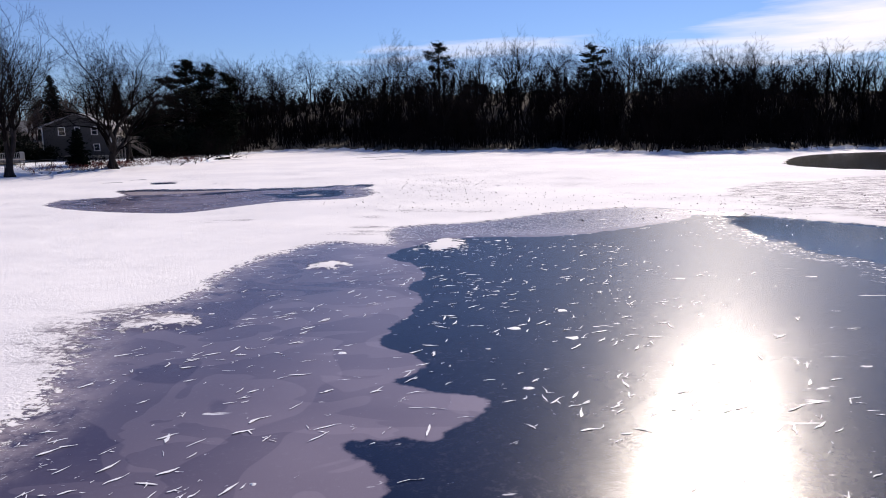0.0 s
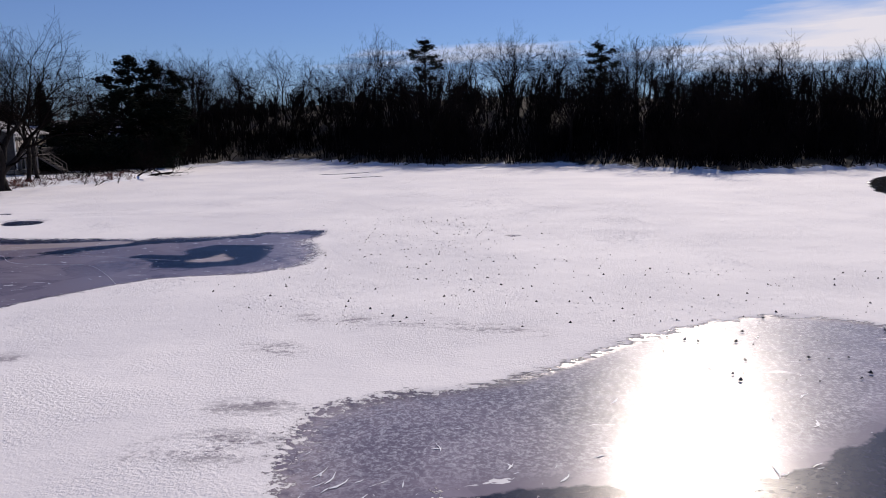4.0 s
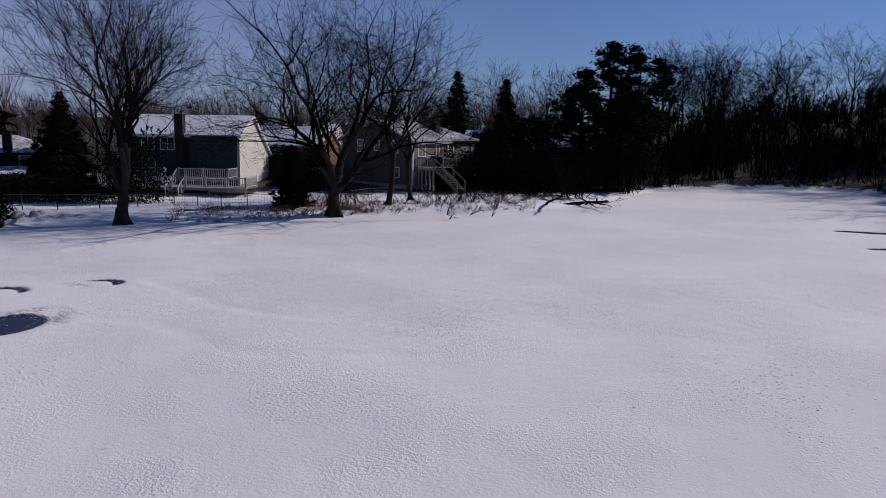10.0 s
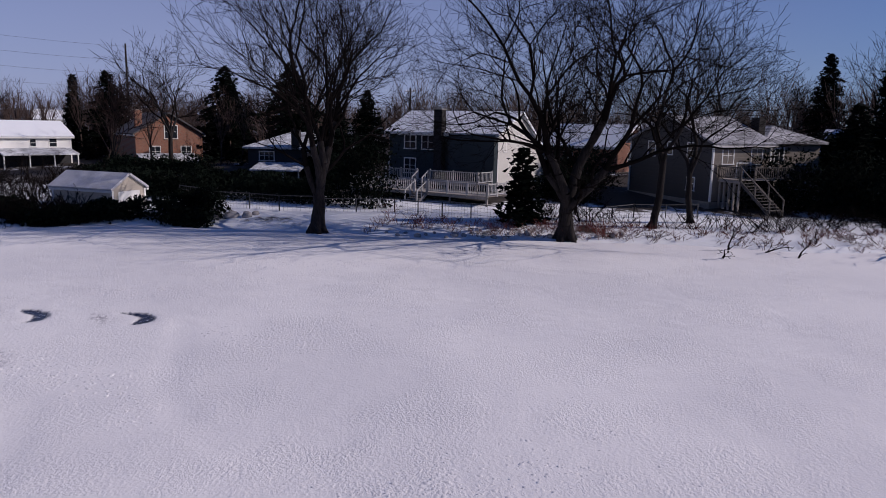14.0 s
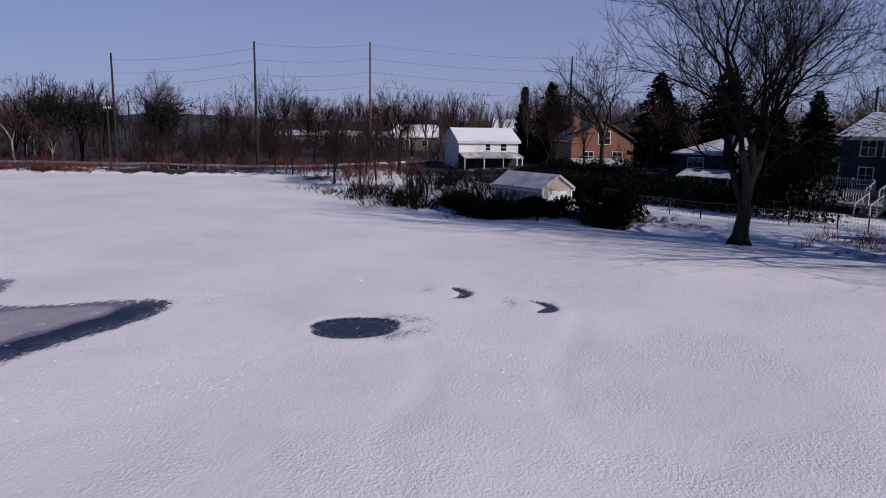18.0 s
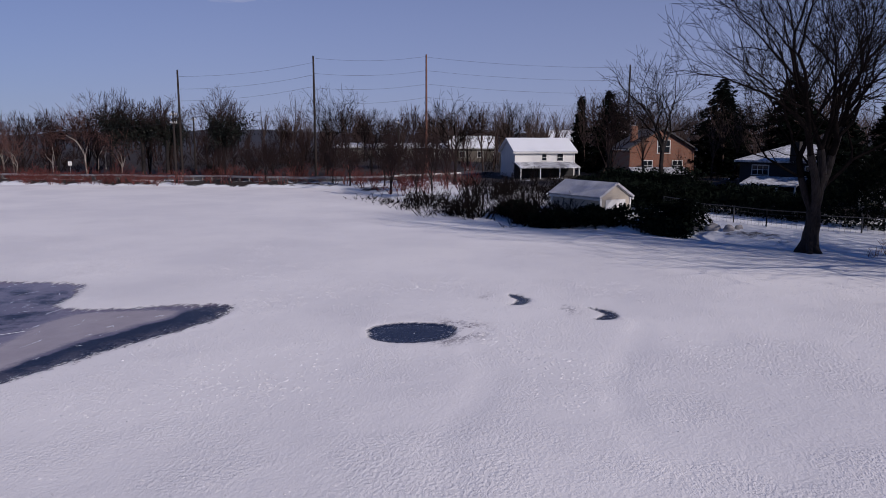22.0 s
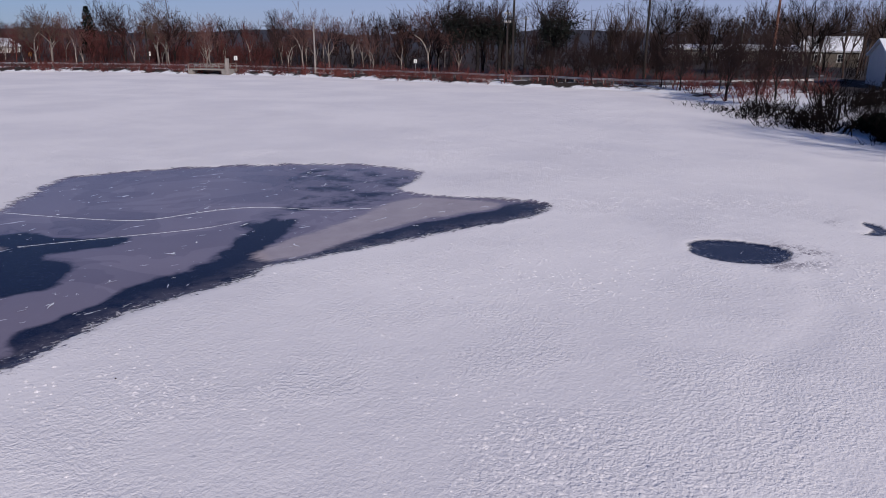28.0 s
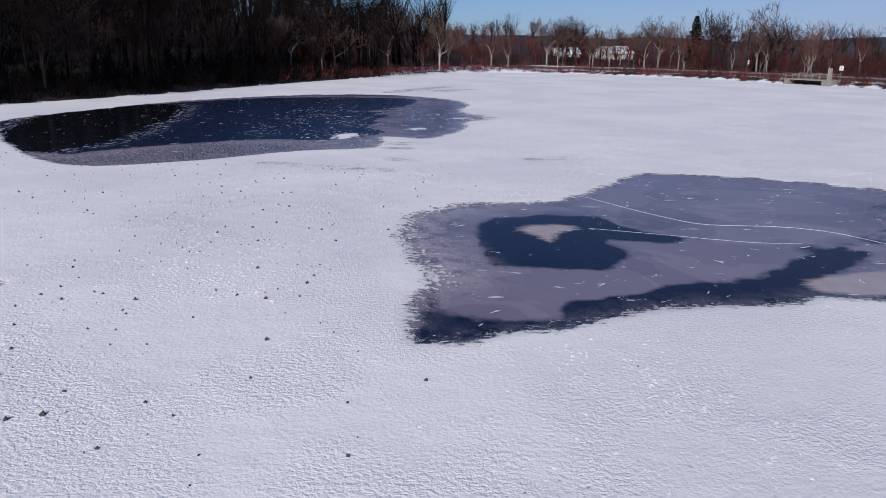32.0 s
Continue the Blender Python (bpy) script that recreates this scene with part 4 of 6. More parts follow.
def pine(rng, height, radius, label, bare=0.25, boughs=34):
    """A round-headed pine: rising boughs that carry clumps of needles."""
    ob = tagged(new("pine"), label, "tree")
    wood = [(0, 0, -0.3, 0, 0, height * 0.5, height * 0.016 + 0.08, height * 0.012 + 0.04), (0, 0, height * 0.5, 0.3, 0.2, height * 0.95, height * 0.012 + 0.04, 0.03)]
    co, tri = [], []
    for i in range(boughs):
        f = bare + (0.96 - bare) * (i + rng.random()) / boughs
        z = height * f
        k = math.sin(math.pi * min(1.0, 0.22 + 0.80 * (f - bare) / (1 - bare))) ** 0.7
        r = radius * k * rng.uniform(0.45, 1.15) + 0.3
        a = i * 2.4 + rng.uniform(-0.6, 0.6)
        tip = Vector((r * math.cos(a), r * math.sin(a), z + r * rng.uniform(-0.05, 0.35)))
        wood.append((0, 0, z, *tip, 0.05, 0.015))
        for c in range(3 + int(r * 0.9)):
            q = Vector((0, 0, z)).lerp(tip, rng.uniform(0.45, 1.0)) + Vector((rng.gauss(0, 0.4), rng.gauss(0, 0.4), rng.gauss(0, 0.25)))
            size = rng.uniform(0.5, 0.95)
            for s in range(26):
                sprays(rng, co, tri, q + Vector((rng.gauss(0, size * 0.55), rng.gauss(0, size * 0.55), rng.gauss(0, size * 0.32))), rng.uniform(0.18, 0.4), rng.uniform(0, 6.283))
    part("trunk", tubes("trunk", wood, BARK_SHADED), BARK_SHADED, ob)
    part("crown", mesh_of("crown", [tuple(c) for c in co], tri, NEEDLES_SHADED), NEEDLES_SHADED, ob)
    return ob


def shrub_rows(rng, x, y, z, height, spread, stems, twigs=4, r=0.014):
    """Rows of a leafless shrub, for a thicket."""
    rows = []
    for s in range(stems):
        a = rng.uniform(0, 6.283)
        o = Vector((x + rng.gauss(0, spread * 0.25), y + rng.gauss(0, spread * 0.25), z - 0.1))
        tip = o + Vector((math.cos(a) * spread * rng.random(), math.sin(a) * spread * rng.random(), height * rng.uniform(0.55, 1.1)))
        mid = o.lerp(tip, 0.5) + Vector((rng.gauss(0, 0.1), rng.gauss(0, 0.1), 0.1)) * height * 0.5
        rows += [(*o, *mid, r * 1.5, r), (*mid, *tip, r, r * 0.5)]
        for t in range(twigs):
            p = mid.lerp(tip, rng.uniform(-0.4, 0.9))
            a = rng.uniform(0, 6.283)
            rows.append((*p, p.x + math.cos(a) * height * 0.22, p.y + math.sin(a) * height * 0.22, p.z + height * rng.uniform(0.05, 0.3), r * 0.7, r * 0.35))
    return rows


def stand(ob, x, y, turn=0.0, size=1.0, sink=0.0):
    """Puts a thing on the ground."""
    ob.matrix_world = pose(x, y, land_z(x, y) - sink, 0, 0, turn) @ Matrix.Scale(size, 4)
    return ob

# ---- woods ----
rng = random.Random(11)
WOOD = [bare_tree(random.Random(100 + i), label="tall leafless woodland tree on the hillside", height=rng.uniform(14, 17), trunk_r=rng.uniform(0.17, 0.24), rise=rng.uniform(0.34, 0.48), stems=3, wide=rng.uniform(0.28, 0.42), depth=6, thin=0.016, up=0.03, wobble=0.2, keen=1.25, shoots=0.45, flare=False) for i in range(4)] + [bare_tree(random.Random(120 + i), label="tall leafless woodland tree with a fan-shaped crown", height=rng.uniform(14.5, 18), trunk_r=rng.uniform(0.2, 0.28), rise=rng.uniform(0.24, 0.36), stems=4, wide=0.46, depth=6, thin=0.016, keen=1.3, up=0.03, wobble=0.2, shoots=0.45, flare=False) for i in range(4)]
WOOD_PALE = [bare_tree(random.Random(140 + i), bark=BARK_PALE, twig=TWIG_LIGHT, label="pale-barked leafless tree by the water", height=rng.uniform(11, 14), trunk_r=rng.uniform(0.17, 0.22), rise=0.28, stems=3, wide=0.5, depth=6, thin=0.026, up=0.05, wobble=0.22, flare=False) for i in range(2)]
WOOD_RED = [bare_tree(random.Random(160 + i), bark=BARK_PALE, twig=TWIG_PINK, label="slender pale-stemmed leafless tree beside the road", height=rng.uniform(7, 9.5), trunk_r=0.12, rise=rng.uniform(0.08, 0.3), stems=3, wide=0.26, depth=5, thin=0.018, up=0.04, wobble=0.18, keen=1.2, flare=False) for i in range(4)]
WOOD_BROWN = [bare_tree(random.Random(180 + i), bark=BARK_GREY, twig=TWIG_DUSK, label="leafless roadside tree with fine grey-brown twigs", height=rng.uniform(9, 12), trunk_r=0.17, rise=0.2, stems=4, wide=0.4, depth=6, thin=0.022, flare=False) for i in range(3)]


def outside(x, y):
    return float(shore_distance(x, y))


def shore_spots(lo, hi, n, near, far, gap, keep_out=()):
    """Spots outside the shore, between two bearings seen from mid-pond."""
    out = []
    tries = 0
    while len(out) < n and tries < n * 80:
        tries += 1
        a = radians(rng.uniform(lo, hi))
        r = rng.uniform(40, 300)
        x, y = r * math.cos(a), 40 + r * math.sin(a)
        d = outside(x, y)
        if near < d < far and all((x - u) ** 2 + (y - v) ** 2 > gap * gap for u, v, _ in out) and all((x - u) ** 2 + (y - v) ** 2 > w * w for u, v, w in keep_out):
            out.append((x, y, rng.uniform(0.8, 1.2)))
    return out


def scatter(kinds, group, spots):
    """Plants the kinds in turn; the first spots take the models themselves."""
    for i, (x, y, s) in enumerate(spots):
        m = pose(x, y, land_z(x, y) - 0.1, rng.uniform(-3, 3), rng.uniform(-3, 3), rng.uniform(0, 360))
        ob = kinds[i] if i < len(kinds) and not kinds[i].get("group") else copy_thing(kinds[rng.randrange(len(kinds))], m)
        ob.matrix_world = m @ Matrix.Scale(s, 4)
        tagged(ob, group=group)


def lower_east(spots):
    """The trees stand lower where the hill is higher."""
    return [(x, y, s * float(np.interp(math.degrees(math.atan2(y - 40, x)), [55, 78, 92, 114], [0.82, 0.88, 1.0, 1.05]))) for x, y, s in spots]


scatter(WOOD, "trees of the north wood", lower_east(shore_spots(30, 114, 150, 3, 58, 4.4)))
scatter(WOOD, "trees of the east bank", shore_spots(-86, -10, 62, 2, 40, 3.6))
scatter(WOOD_RED, "saplings along the road", shore_spots(205, 284, 60, 2, 26, 2.6))
scatter(WOOD_BROWN, "trees along the road", shore_spots(196, 276, 20, 6, 40, 4.6))
scatter(WOOD_BROWN, "brown-twigged trees of the east bank", shore_spots(-88, -40, 18, 2, 14, 3.0))
HOMES = [(-99, 58, 8), (-102, 72, 8), (-66, 98, 12), (-57, 114, 12), (-82, 84, 8), (-60, 73, 5), (-78, 117, 8), (-60, 143, 10)]
scatter(WOOD_BROWN, "trees of the west yards", shore_spots(150, 197, 14, 20, 70, 6.0, HOMES))
scatter(WOOD_BROWN, "saplings of the west bank", [(x, y, s * 0.6) for x, y, s in shore_spots(170, 198, 20, 0.8, 12, 2.2, HOMES)])
scatter(WOOD_PALE, "pale trees of the far bank", [(-52.0, -84.0, 1.0), (-68.0, -66.0, 1.1), (-64.0, -60.0, 0.95), (6.0, -66.0, 1.0), (-28.0, -88.0, 1.1), (14.0, -50.0, 0.9), (-46.0, -72.0, 0.9), (-38.0, -86.0, 0.8), (-4.0, -74.0, 1.0), (20.0, -42.0, 0.95)])


def thicket(name, label, material, spots, height, spread, stems, twigs=4, r=0.014):
    rows = []
    for x, y, s in spots:
        rows += shrub_rows(rng, x, y, land_z(x, y), height * s * rng.uniform(0.45, 1.0) * (1.5 if rng.random() < 0.15 else 1.0), spread * s, stems, twigs, r)
    return tagged(part(name, tubes(name, rows, material, 3), material), label, "thicket", kind="stuff")


thicket("understory_thicket", "dark leafless thicket at the foot of the north wood", TWIG_SHADED, shore_spots(30, 116, 680, 0.6, 22, 0.7), 5.0, 2.6, 10, 4, 0.045)
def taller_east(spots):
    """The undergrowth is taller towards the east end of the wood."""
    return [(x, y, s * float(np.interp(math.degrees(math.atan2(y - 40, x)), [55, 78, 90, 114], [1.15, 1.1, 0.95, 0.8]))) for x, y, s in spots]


thicket("hillside_brush", "dark brush between the trees of the hillside", TWIG_SHADED, taller_east(shore_spots(32, 112, 820, 8, 60, 1.1)), 6.4, 3.0, 10, 3, 0.075)
thicket("east_thicket", "dark leafless thicket on the east bank", TWIG_SHADED, shore_spots(-82, 30, 420, 0.5, 30, 0.9), 4.4, 2.2, 10, 4, 0.03)
thicket("east_edge_brush", "dark brush hanging over the east shore", TWIG_SHADED, shore_spots(-86, 14, 420, 0.1, 5, 0.5), 2.3, 1.7, 9, 5, 0.026)
thicket("road_thicket", "red-brown brush between road and pond", TWIG_RED, shore_spots(200, 285, 760, 0.3, 6, 0.4), 1.5, 1.0, 8, 4, 0.022)
thicket("dusk_thicket", "dark purple-brown scrub beyond the road", TWIG_DUSK, shore_spots(190, 232, 190, 9, 55, 1.5, HOMES), 2.5, 2.0, 9, 5, 0.026)
thicket("field_thicket", "red-brown scrub beyond the road", TWIG_RED, shore_spots(226, 288, 430, 11, 60, 1.1), 4.0, 2.2, 9, 4, 0.034)
thicket("yard_thicket", "dark brush behind the yards", TWIG_SHADED, shore_spots(118, 200, 330, 22, 75, 1.6, HOMES), 3.4, 2.2, 10, 4, 0.02)
thicket("bank_scrub", "red-brown brambles along the west bank", TWIG_RED, shore_spots(172, 199, 130, 0.8, 16, 0.8, HOMES), 1.9, 1.5, 7, 4, 0.026)
thicket("bank_thicket", "bare brambles on the west bank", TWIG_SHADED, [(-60 - 14 * u, 63 - 19 * u + rng.uniform(-2, 5), 1) for u in [i / 60 for i in range(60)]], 1.7, 1.4, 8, 4, 0.030)
thicket("yard_brambles", "black tangled brambles around the shed and the white house", TWIG_SHADED, [(rng.uniform(-82, -61), rng.uniform(56, 70), 1) for i in range(90)], 2.2, 1.6, 8, 4, 0.030)
thicket("shed_brambles", "dark brambles in front of the shed", TWIG_SHADED, [(-58.6 + rng.gauss(0, 0.7), 67.6 + rng.uniform(-2.5, 2.4), 1) for i in range(40)], 1.5, 0.9, 8, 4, 0.024)
thicket("bank_brush", "low red-brown brush on the snowy bank", TWIG_RED, [(x, y, 1) for x, y, _ in shore_spots(125.5, 137, 80, 0.3, 3.6, 0.3)], 0.8, 0.8, 9, 4, 0.010)


thicket("corner_brush", "dark leafless brush along the bank below the gabled house", TWIG_SHADED, [(x, y, 1) for x, y, _ in shore_spots(117, 131, 80, 3.5, 12, 0.9, HOMES)], 1.5, 1.9, 9, 6, 0.017)
thicket("bank_weeds", "low red-brown weeds at the edge of the ice", TWIG_RED, [(x, y, 1) for x, y, _ in shore_spots(117, 131, 130, 0.3, 4.2, 0.35)], 0.5, 0.8, 8, 5, 0.012)


def far_rows(spots, height, r, limbs=13):
    """Rows of many small bare trees with rounded crowns."""
    rows = []
    for x, y, s in spots:
        z, h = land_z(x, y), height * s * rng.uniform(0.7, 1.1)
        p = Vector((x, y, z))
        fork = p + Vector((rng.gauss(0, 0.5), rng.gauss(0, 0.5), h * rng.uniform(0.3, 0.5)))
        rows.append((*p, *fork, r, r * 0.7))
        for b in range(limbs):
            a, lean = rng.uniform(0, 6.283), rng.uniform(0.1, 0.75)
            q = p.lerp(fork, rng.uniform(0.65, 1.0))
            m = q + Vector((math.cos(a) * lean, math.sin(a) * lean, 1)).normalized() * h * rng.uniform(0.18, 0.3)
            e = m + Vector((math.cos(a + 0.5) * lean * 0.8, math.sin(a + 0.5) * lean * 0.8, 1)).normalized() * h * rng.uniform(0.15, 0.28)
            rows += [(*q, *m, r * 0.4, r * 0.25), (*m, *e, r * 0.25, r * 0.1)]
            for c in range(5):
                a2 = rng.uniform(0, 6.283)
                w = m.lerp(e, rng.uniform(-0.5, 0.9))
                rows.append((*w, *(w + Vector((math.cos(a2), math.sin(a2), rng.uniform(0.4, 1.8))).normalized() * h * rng.uniform(0.07, 0.15)), r * 0.14, r * 0.08))
    return rows


def ring_spots(lo, hi, n, r0, r1):
    return [(r * math.cos(a), 40 + r * math.sin(a), rng.uniform(0.75, 1.25)) for a, r in [(radians(rng.uniform(lo, hi)), rng.uniform(r0, r1)) for i in range(n)]]


def belt(lo, hi, n, near, far, gap=1.6):
    return shore_spots(lo, hi, n, near, far, gap, HOMES)


tagged(part("hill_woods", tubes("hill_woods", far_rows(taller_east(belt(26, 116, 430, 5, 80, 1.9)), 7.6, 0.2, 10), TWIG_SHADED, 3), TWIG_SHADED), "dense bare woodland covering the north hill", "woods", kind="stuff")
tagged(part("slope_woods", tubes("slope_woods", far_rows(belt(-92, -5, 400, 3, 80, 1.9), 17, 0.28, 9), TWIG_SHADED, 3), TWIG_SHADED), "dense bare woodland on the eastern slope", "woods", kind="stuff")
tagged(part("dusk_woods", tubes("dusk_woods", far_rows(belt(192, 233, 75, 10, 75, 2.4), 7.5, 0.17), TWIG_DUSK, 3), TWIG_DUSK), "dense dark bare trees beyond the road", "woods", kind="stuff")
tagged(part("roadside_woods", tubes("roadside_woods", far_rows(belt(231, 282, 130, 11, 75, 2.4), 8.0, 0.19), TWIG_RED, 3), TWIG_RED), "dense red-brown saplings beyond the road", "woods", kind="stuff")
tagged(part("yard_woods", tubes("yard_woods", far_rows(belt(116, 198, 310, 26, 120, 2.3), 11.5, 0.15), TWIG_PALE, 3), TWIG_PALE), "bare grey-brown trees behind the yards", "woods", kind="stuff")
tagged(part("far_woods", tubes("far_woods", far_rows(ring_spots(122, 205, 300, 190, 330), 13, 0.24), TWIG_PALE, 3), TWIG_PALE), "belt of distant bare trees behind the houses", "woods", kind="stuff")
tagged(part("road_woods", tubes("road_woods", far_rows(ring_spots(205, 300, 230, 190, 320), 11, 0.22), TWIG_DUSK, 3), TWIG_DUSK), "distant dusky bare trees beyond the road", "woods", kind="stuff")

# ---- single trees of the west bank ----
tree_bank = bare_tree(random.Random(21), "bank_tree", BARK_GREY, TWIG_SHADED, "massive old leafless tree at the water's edge", height=18.5, trunk_r=0.46, rise=0.13, stems=5, wide=0.22, depth=8, thin=0.0095, up=0.06, wobble=0.17, shoots=0.55, keen=1.0, lean=(0.05, 0.0))
stand(tree_bank, -51.5, 84.5)
tree_spread = bare_tree(random.Random(34), "bank_tree", BARK_GREY, TWIG_SHADED, "wide-crowned leafless tree with several stems on the bank", height=18.5, trunk_r=0.50, rise=0.12, stems=5, wide=0.42, depth=8, thin=0.0095, up=0.028, wobble=0.19, shoots=0.55, keen=1.2, lean=(0.07, -0.02))
stand(tree_spread, -45.9, 99.0)
tree_lean = bare_tree(random.Random(41), "bank_tree", BARK_GREY, TWIG_SHADED, "slimmer leafless tree leaning beside the wide-crowned one", height=16.5, trunk_r=0.26, rise=0.26, stems=3, wide=0.28, depth=7, thin=0.010, up=0.04, wobble=0.19, lean=(0.05, 0.07))
stand(tree_lean, -46.6, 105.5, 0)
stand(copy_thing(tree_lean, pose(0, 0, 0)), -47.5, 109.0, 200, 0.85)
for i, (x, y, h, seed, label) in enumerate([(-89.2, 73.3, 15.5, 50, "lone leafless tree before the brick house"), (-60.0, 148.0, 14.5, 51, "leafless tree with upright limbs among evergreens"), (-62.0, 158.0, 15.0, 52, "tall leafless tree behind the evergreens"), (-87.7, 156.0, 12.0, 53, "leafless yard tree behind the houses"), (-101.0, 24.2, 12.5, 54, "leafless tree behind the utility pole"), (-98.6, 33.0, 9.5, 55, "crooked leafless tree near the road"), (-89.0, 49.2, 10.5, 56, "leafless tree among the brambles"), (-116.0, 48.4, 10.5, 57, "round-crowned leafless tree behind the white house"), (-52.6, 186.0, 17.0, 58, "tall forked leafless tree against the sky"), (-88.0, 142.0, 17.5, 59, "tall leafless tree behind the houses"), (-70.0, 150.0, 15.0, 60, "leafless tree beyond the yards"), (-84.0, 120.0, 14.0, 61, "leafless yard tree between the houses"), (52.7, 208.0, 15.0, 62, "single oak standing above the wood")]):
    stand(bare_tree(random.Random(seed), "yard_tree", BARK_GREY, TWIG_SHADED, label, height=h, trunk_r=0.012 * h + 0.07, rise=0.28, stems=4, wide=0.5, depth=6, thin=0.016, keen=1.2, up=0.05), x, y, i * 47)


# evergreens: place, height, radius
for i, (x, y, top, r, label) in enumerate([(-49.8, 97.6, 5.5, 1.7, "small dark spruce beside the deck"), (-106.6, 79.1, 13.9, 6.0, "tall pointed spruce behind the yards"), (-93.8, 86.4, 13.6, 6.6, "broad dark spruce beside the hip-roofed house"), (-64.9, 144.4, 14.4, 3.0, "narrow dark cedar behind the houses"), (-111.6, 64.0, 13.0, 4.2, "dark spruce behind the brick house"), (-125.4, 57.5, 13.1, 2.2, "slim open-crowned spruce by the street"), (-83.2, 154.3, 17.0, 3.6, "dark cedar behind the houses"), (-68.0, -110.0, 13.0, 3.0, "dark spruce beyond the road"), (-50.0, 125.0, 9.0, 2.4, "dark evergreen beside the stairs"), (-78.5, 89.6, 8.5, 4.2, "dark bushy evergreen beyond the fence"), (-96.0, 96.0, 11.0, 3.2, "dark spruce behind the deck house"), (-118.0, 80.0, 12.0, 3.2, "dark spruce at the street")]):
    stand(conifer(random.Random(300 + i), top - land_z(x, y), r, "spruce", label=label, dense=1.5), x, y, i * 33)
for i, (x, y, top, r, label) in enumerate([(-47.5, 150.0, 18.5, 5.2, "broad-crowned dark pine on the far bank"), (-55.0, 156.0, 20.5, 6.0, "massive dark pine above the far bank"), (-42.0, 139.0, 12.0, 4.2, "dark pine leaning over the shore"), (-50.0, 141.0, 13.5, 4.4, "dark pine at the corner of the pond"), (-1.0, 190.0, 27.0, 3.6, "ragged pine rising above the wood"), (36.0, 176.0, 24.0, 3.6, "ragged pine on the hillside"), (-57.0, 132.0, 7.0, 3.6, "dark evergreen before the low house"), (-52.0, 133.0, 8.5, 3.6, "dark evergreen at the yard's edge")]):
    stand(pine(random.Random(340 + i), top - land_z(x, y), r, label, *((0.45, 15) if "ragged" in label else (0.25, 34))), x, y, i * 51)

# trees wrapped in ivy by the road
for i, (x, y, h) in enumerate([(-84.8, -1.3, 12.5), (-86.3, 2.8, 11.5), (-87.6, 6.0, 11.0), (-90.5, 13.5, 12.0)]):
    t = bare_tree(random.Random(70 + i), "ivy_tree", BARK_GREY, TWIG_DUSK, "leafless roadside tree with its stem wrapped in dark ivy", height=h, trunk_r=0.28, rise=0.42, stems=5, wide=0.45, depth=6, thin=0.018, up=0.07)
    co, tri = [], []
    v = random.Random(80 + i)
    pts = [q.co.copy() for q in t.children[0].data.vertices if q.co.z < 0.66 * h]
    for c in range(5200):
        p = pts[v.randrange(len(pts))] + Vector((v.gauss(0, 0.2), v.gauss(0, 0.2), v.gauss(0, 0.7)))
        o = len(co)
        for q in range(3):
            co.append(p + Vector((v.gauss(0, 0.1), v.gauss(0, 0.1), v.gauss(0, 0.1))))
        tri.append((o, o + 1, o + 2))
    part("ivy", mesh_of("ivy", [tuple(c) for c in co], tri, IVY), IVY, t, "dark green ivy leaves")
    stand(t, x, y, i * 90)

# ---- houses of the west bank ----
def window(parent, face, w, d, u, z, ww, hh, mullions=1, deep=0.0):
    """A framed window on one face of a house: front, right, left or back."""
    f = {"front": pose(u, 0, z), "right": pose(w, u, z, 0, 0, 90), "left": pose(0, u, z, 0, 0, -90), "back": pose(u, d, z, 0, 0, 180)}[face]
    bm = bmesh.new()
    for x0, z0, x1, z1 in ((-ww / 2 - 0.09, -hh / 2 - 0.09, -ww / 2, hh / 2 + 0.09), (ww / 2, -hh / 2 - 0.09, ww / 2 + 0.09, hh / 2 + 0.09), (-ww / 2, hh / 2, ww / 2, hh / 2 + 0.09), (-ww / 2, -0.02, ww / 2, 0.02)):
        box(bm, x0, -0.05, z0, x1, 0.03, z1)
    for k in range(mullions):
        x = -ww / 2 + ww * (k + 1) / (mullions + 1)
        box(bm, x - 0.025, -0.045, -hh / 2, x + 0.025, 0.02, hh / 2)
    bmesh.ops.transform(bm, matrix=f, verts=bm.verts[:])
    fr = part("window", bm, PAINT_WHITE, parent)
    pane = block(-ww / 2, -0.012, -hh / 2, ww / 2, 0.012, hh / 2)
    bmesh.ops.transform(pane, matrix=f, verts=pane.verts[:])
    part("pane", pane, GLASS_DARK, fr)
    sill = block(-ww / 2 - 0.12, -0.10, -hh / 2 - 0.14, ww / 2 + 0.12, 0.02, -hh / 2 - 0.07, 0.008)
    bmesh.ops.transform(sill, matrix=f, verts=sill.verts[:])
    part("sill", sill, PAINT_WHITE, fr)
    return fr


def roof_slab(profile_a, profile_b, y0, y1, thick=0.16):
    """A sloping slab between two points of the gable, from y0 to y1."""
    (xa, za), (xb, zb) = profile_a, profile_b
    n = Vector((-(zb - za), 0, xb - xa)).normalized() * thick
    if n.z < 0:
        n = -n
    return prism([(xa, za), (xb, zb), (xb + n.x, zb + n.z), (xa + n.x, za + n.z)], y0, y1)


def turned(bm, m):
    bmesh.ops.transform(bm, matrix=m, verts=bm.verts[:])
    return bm


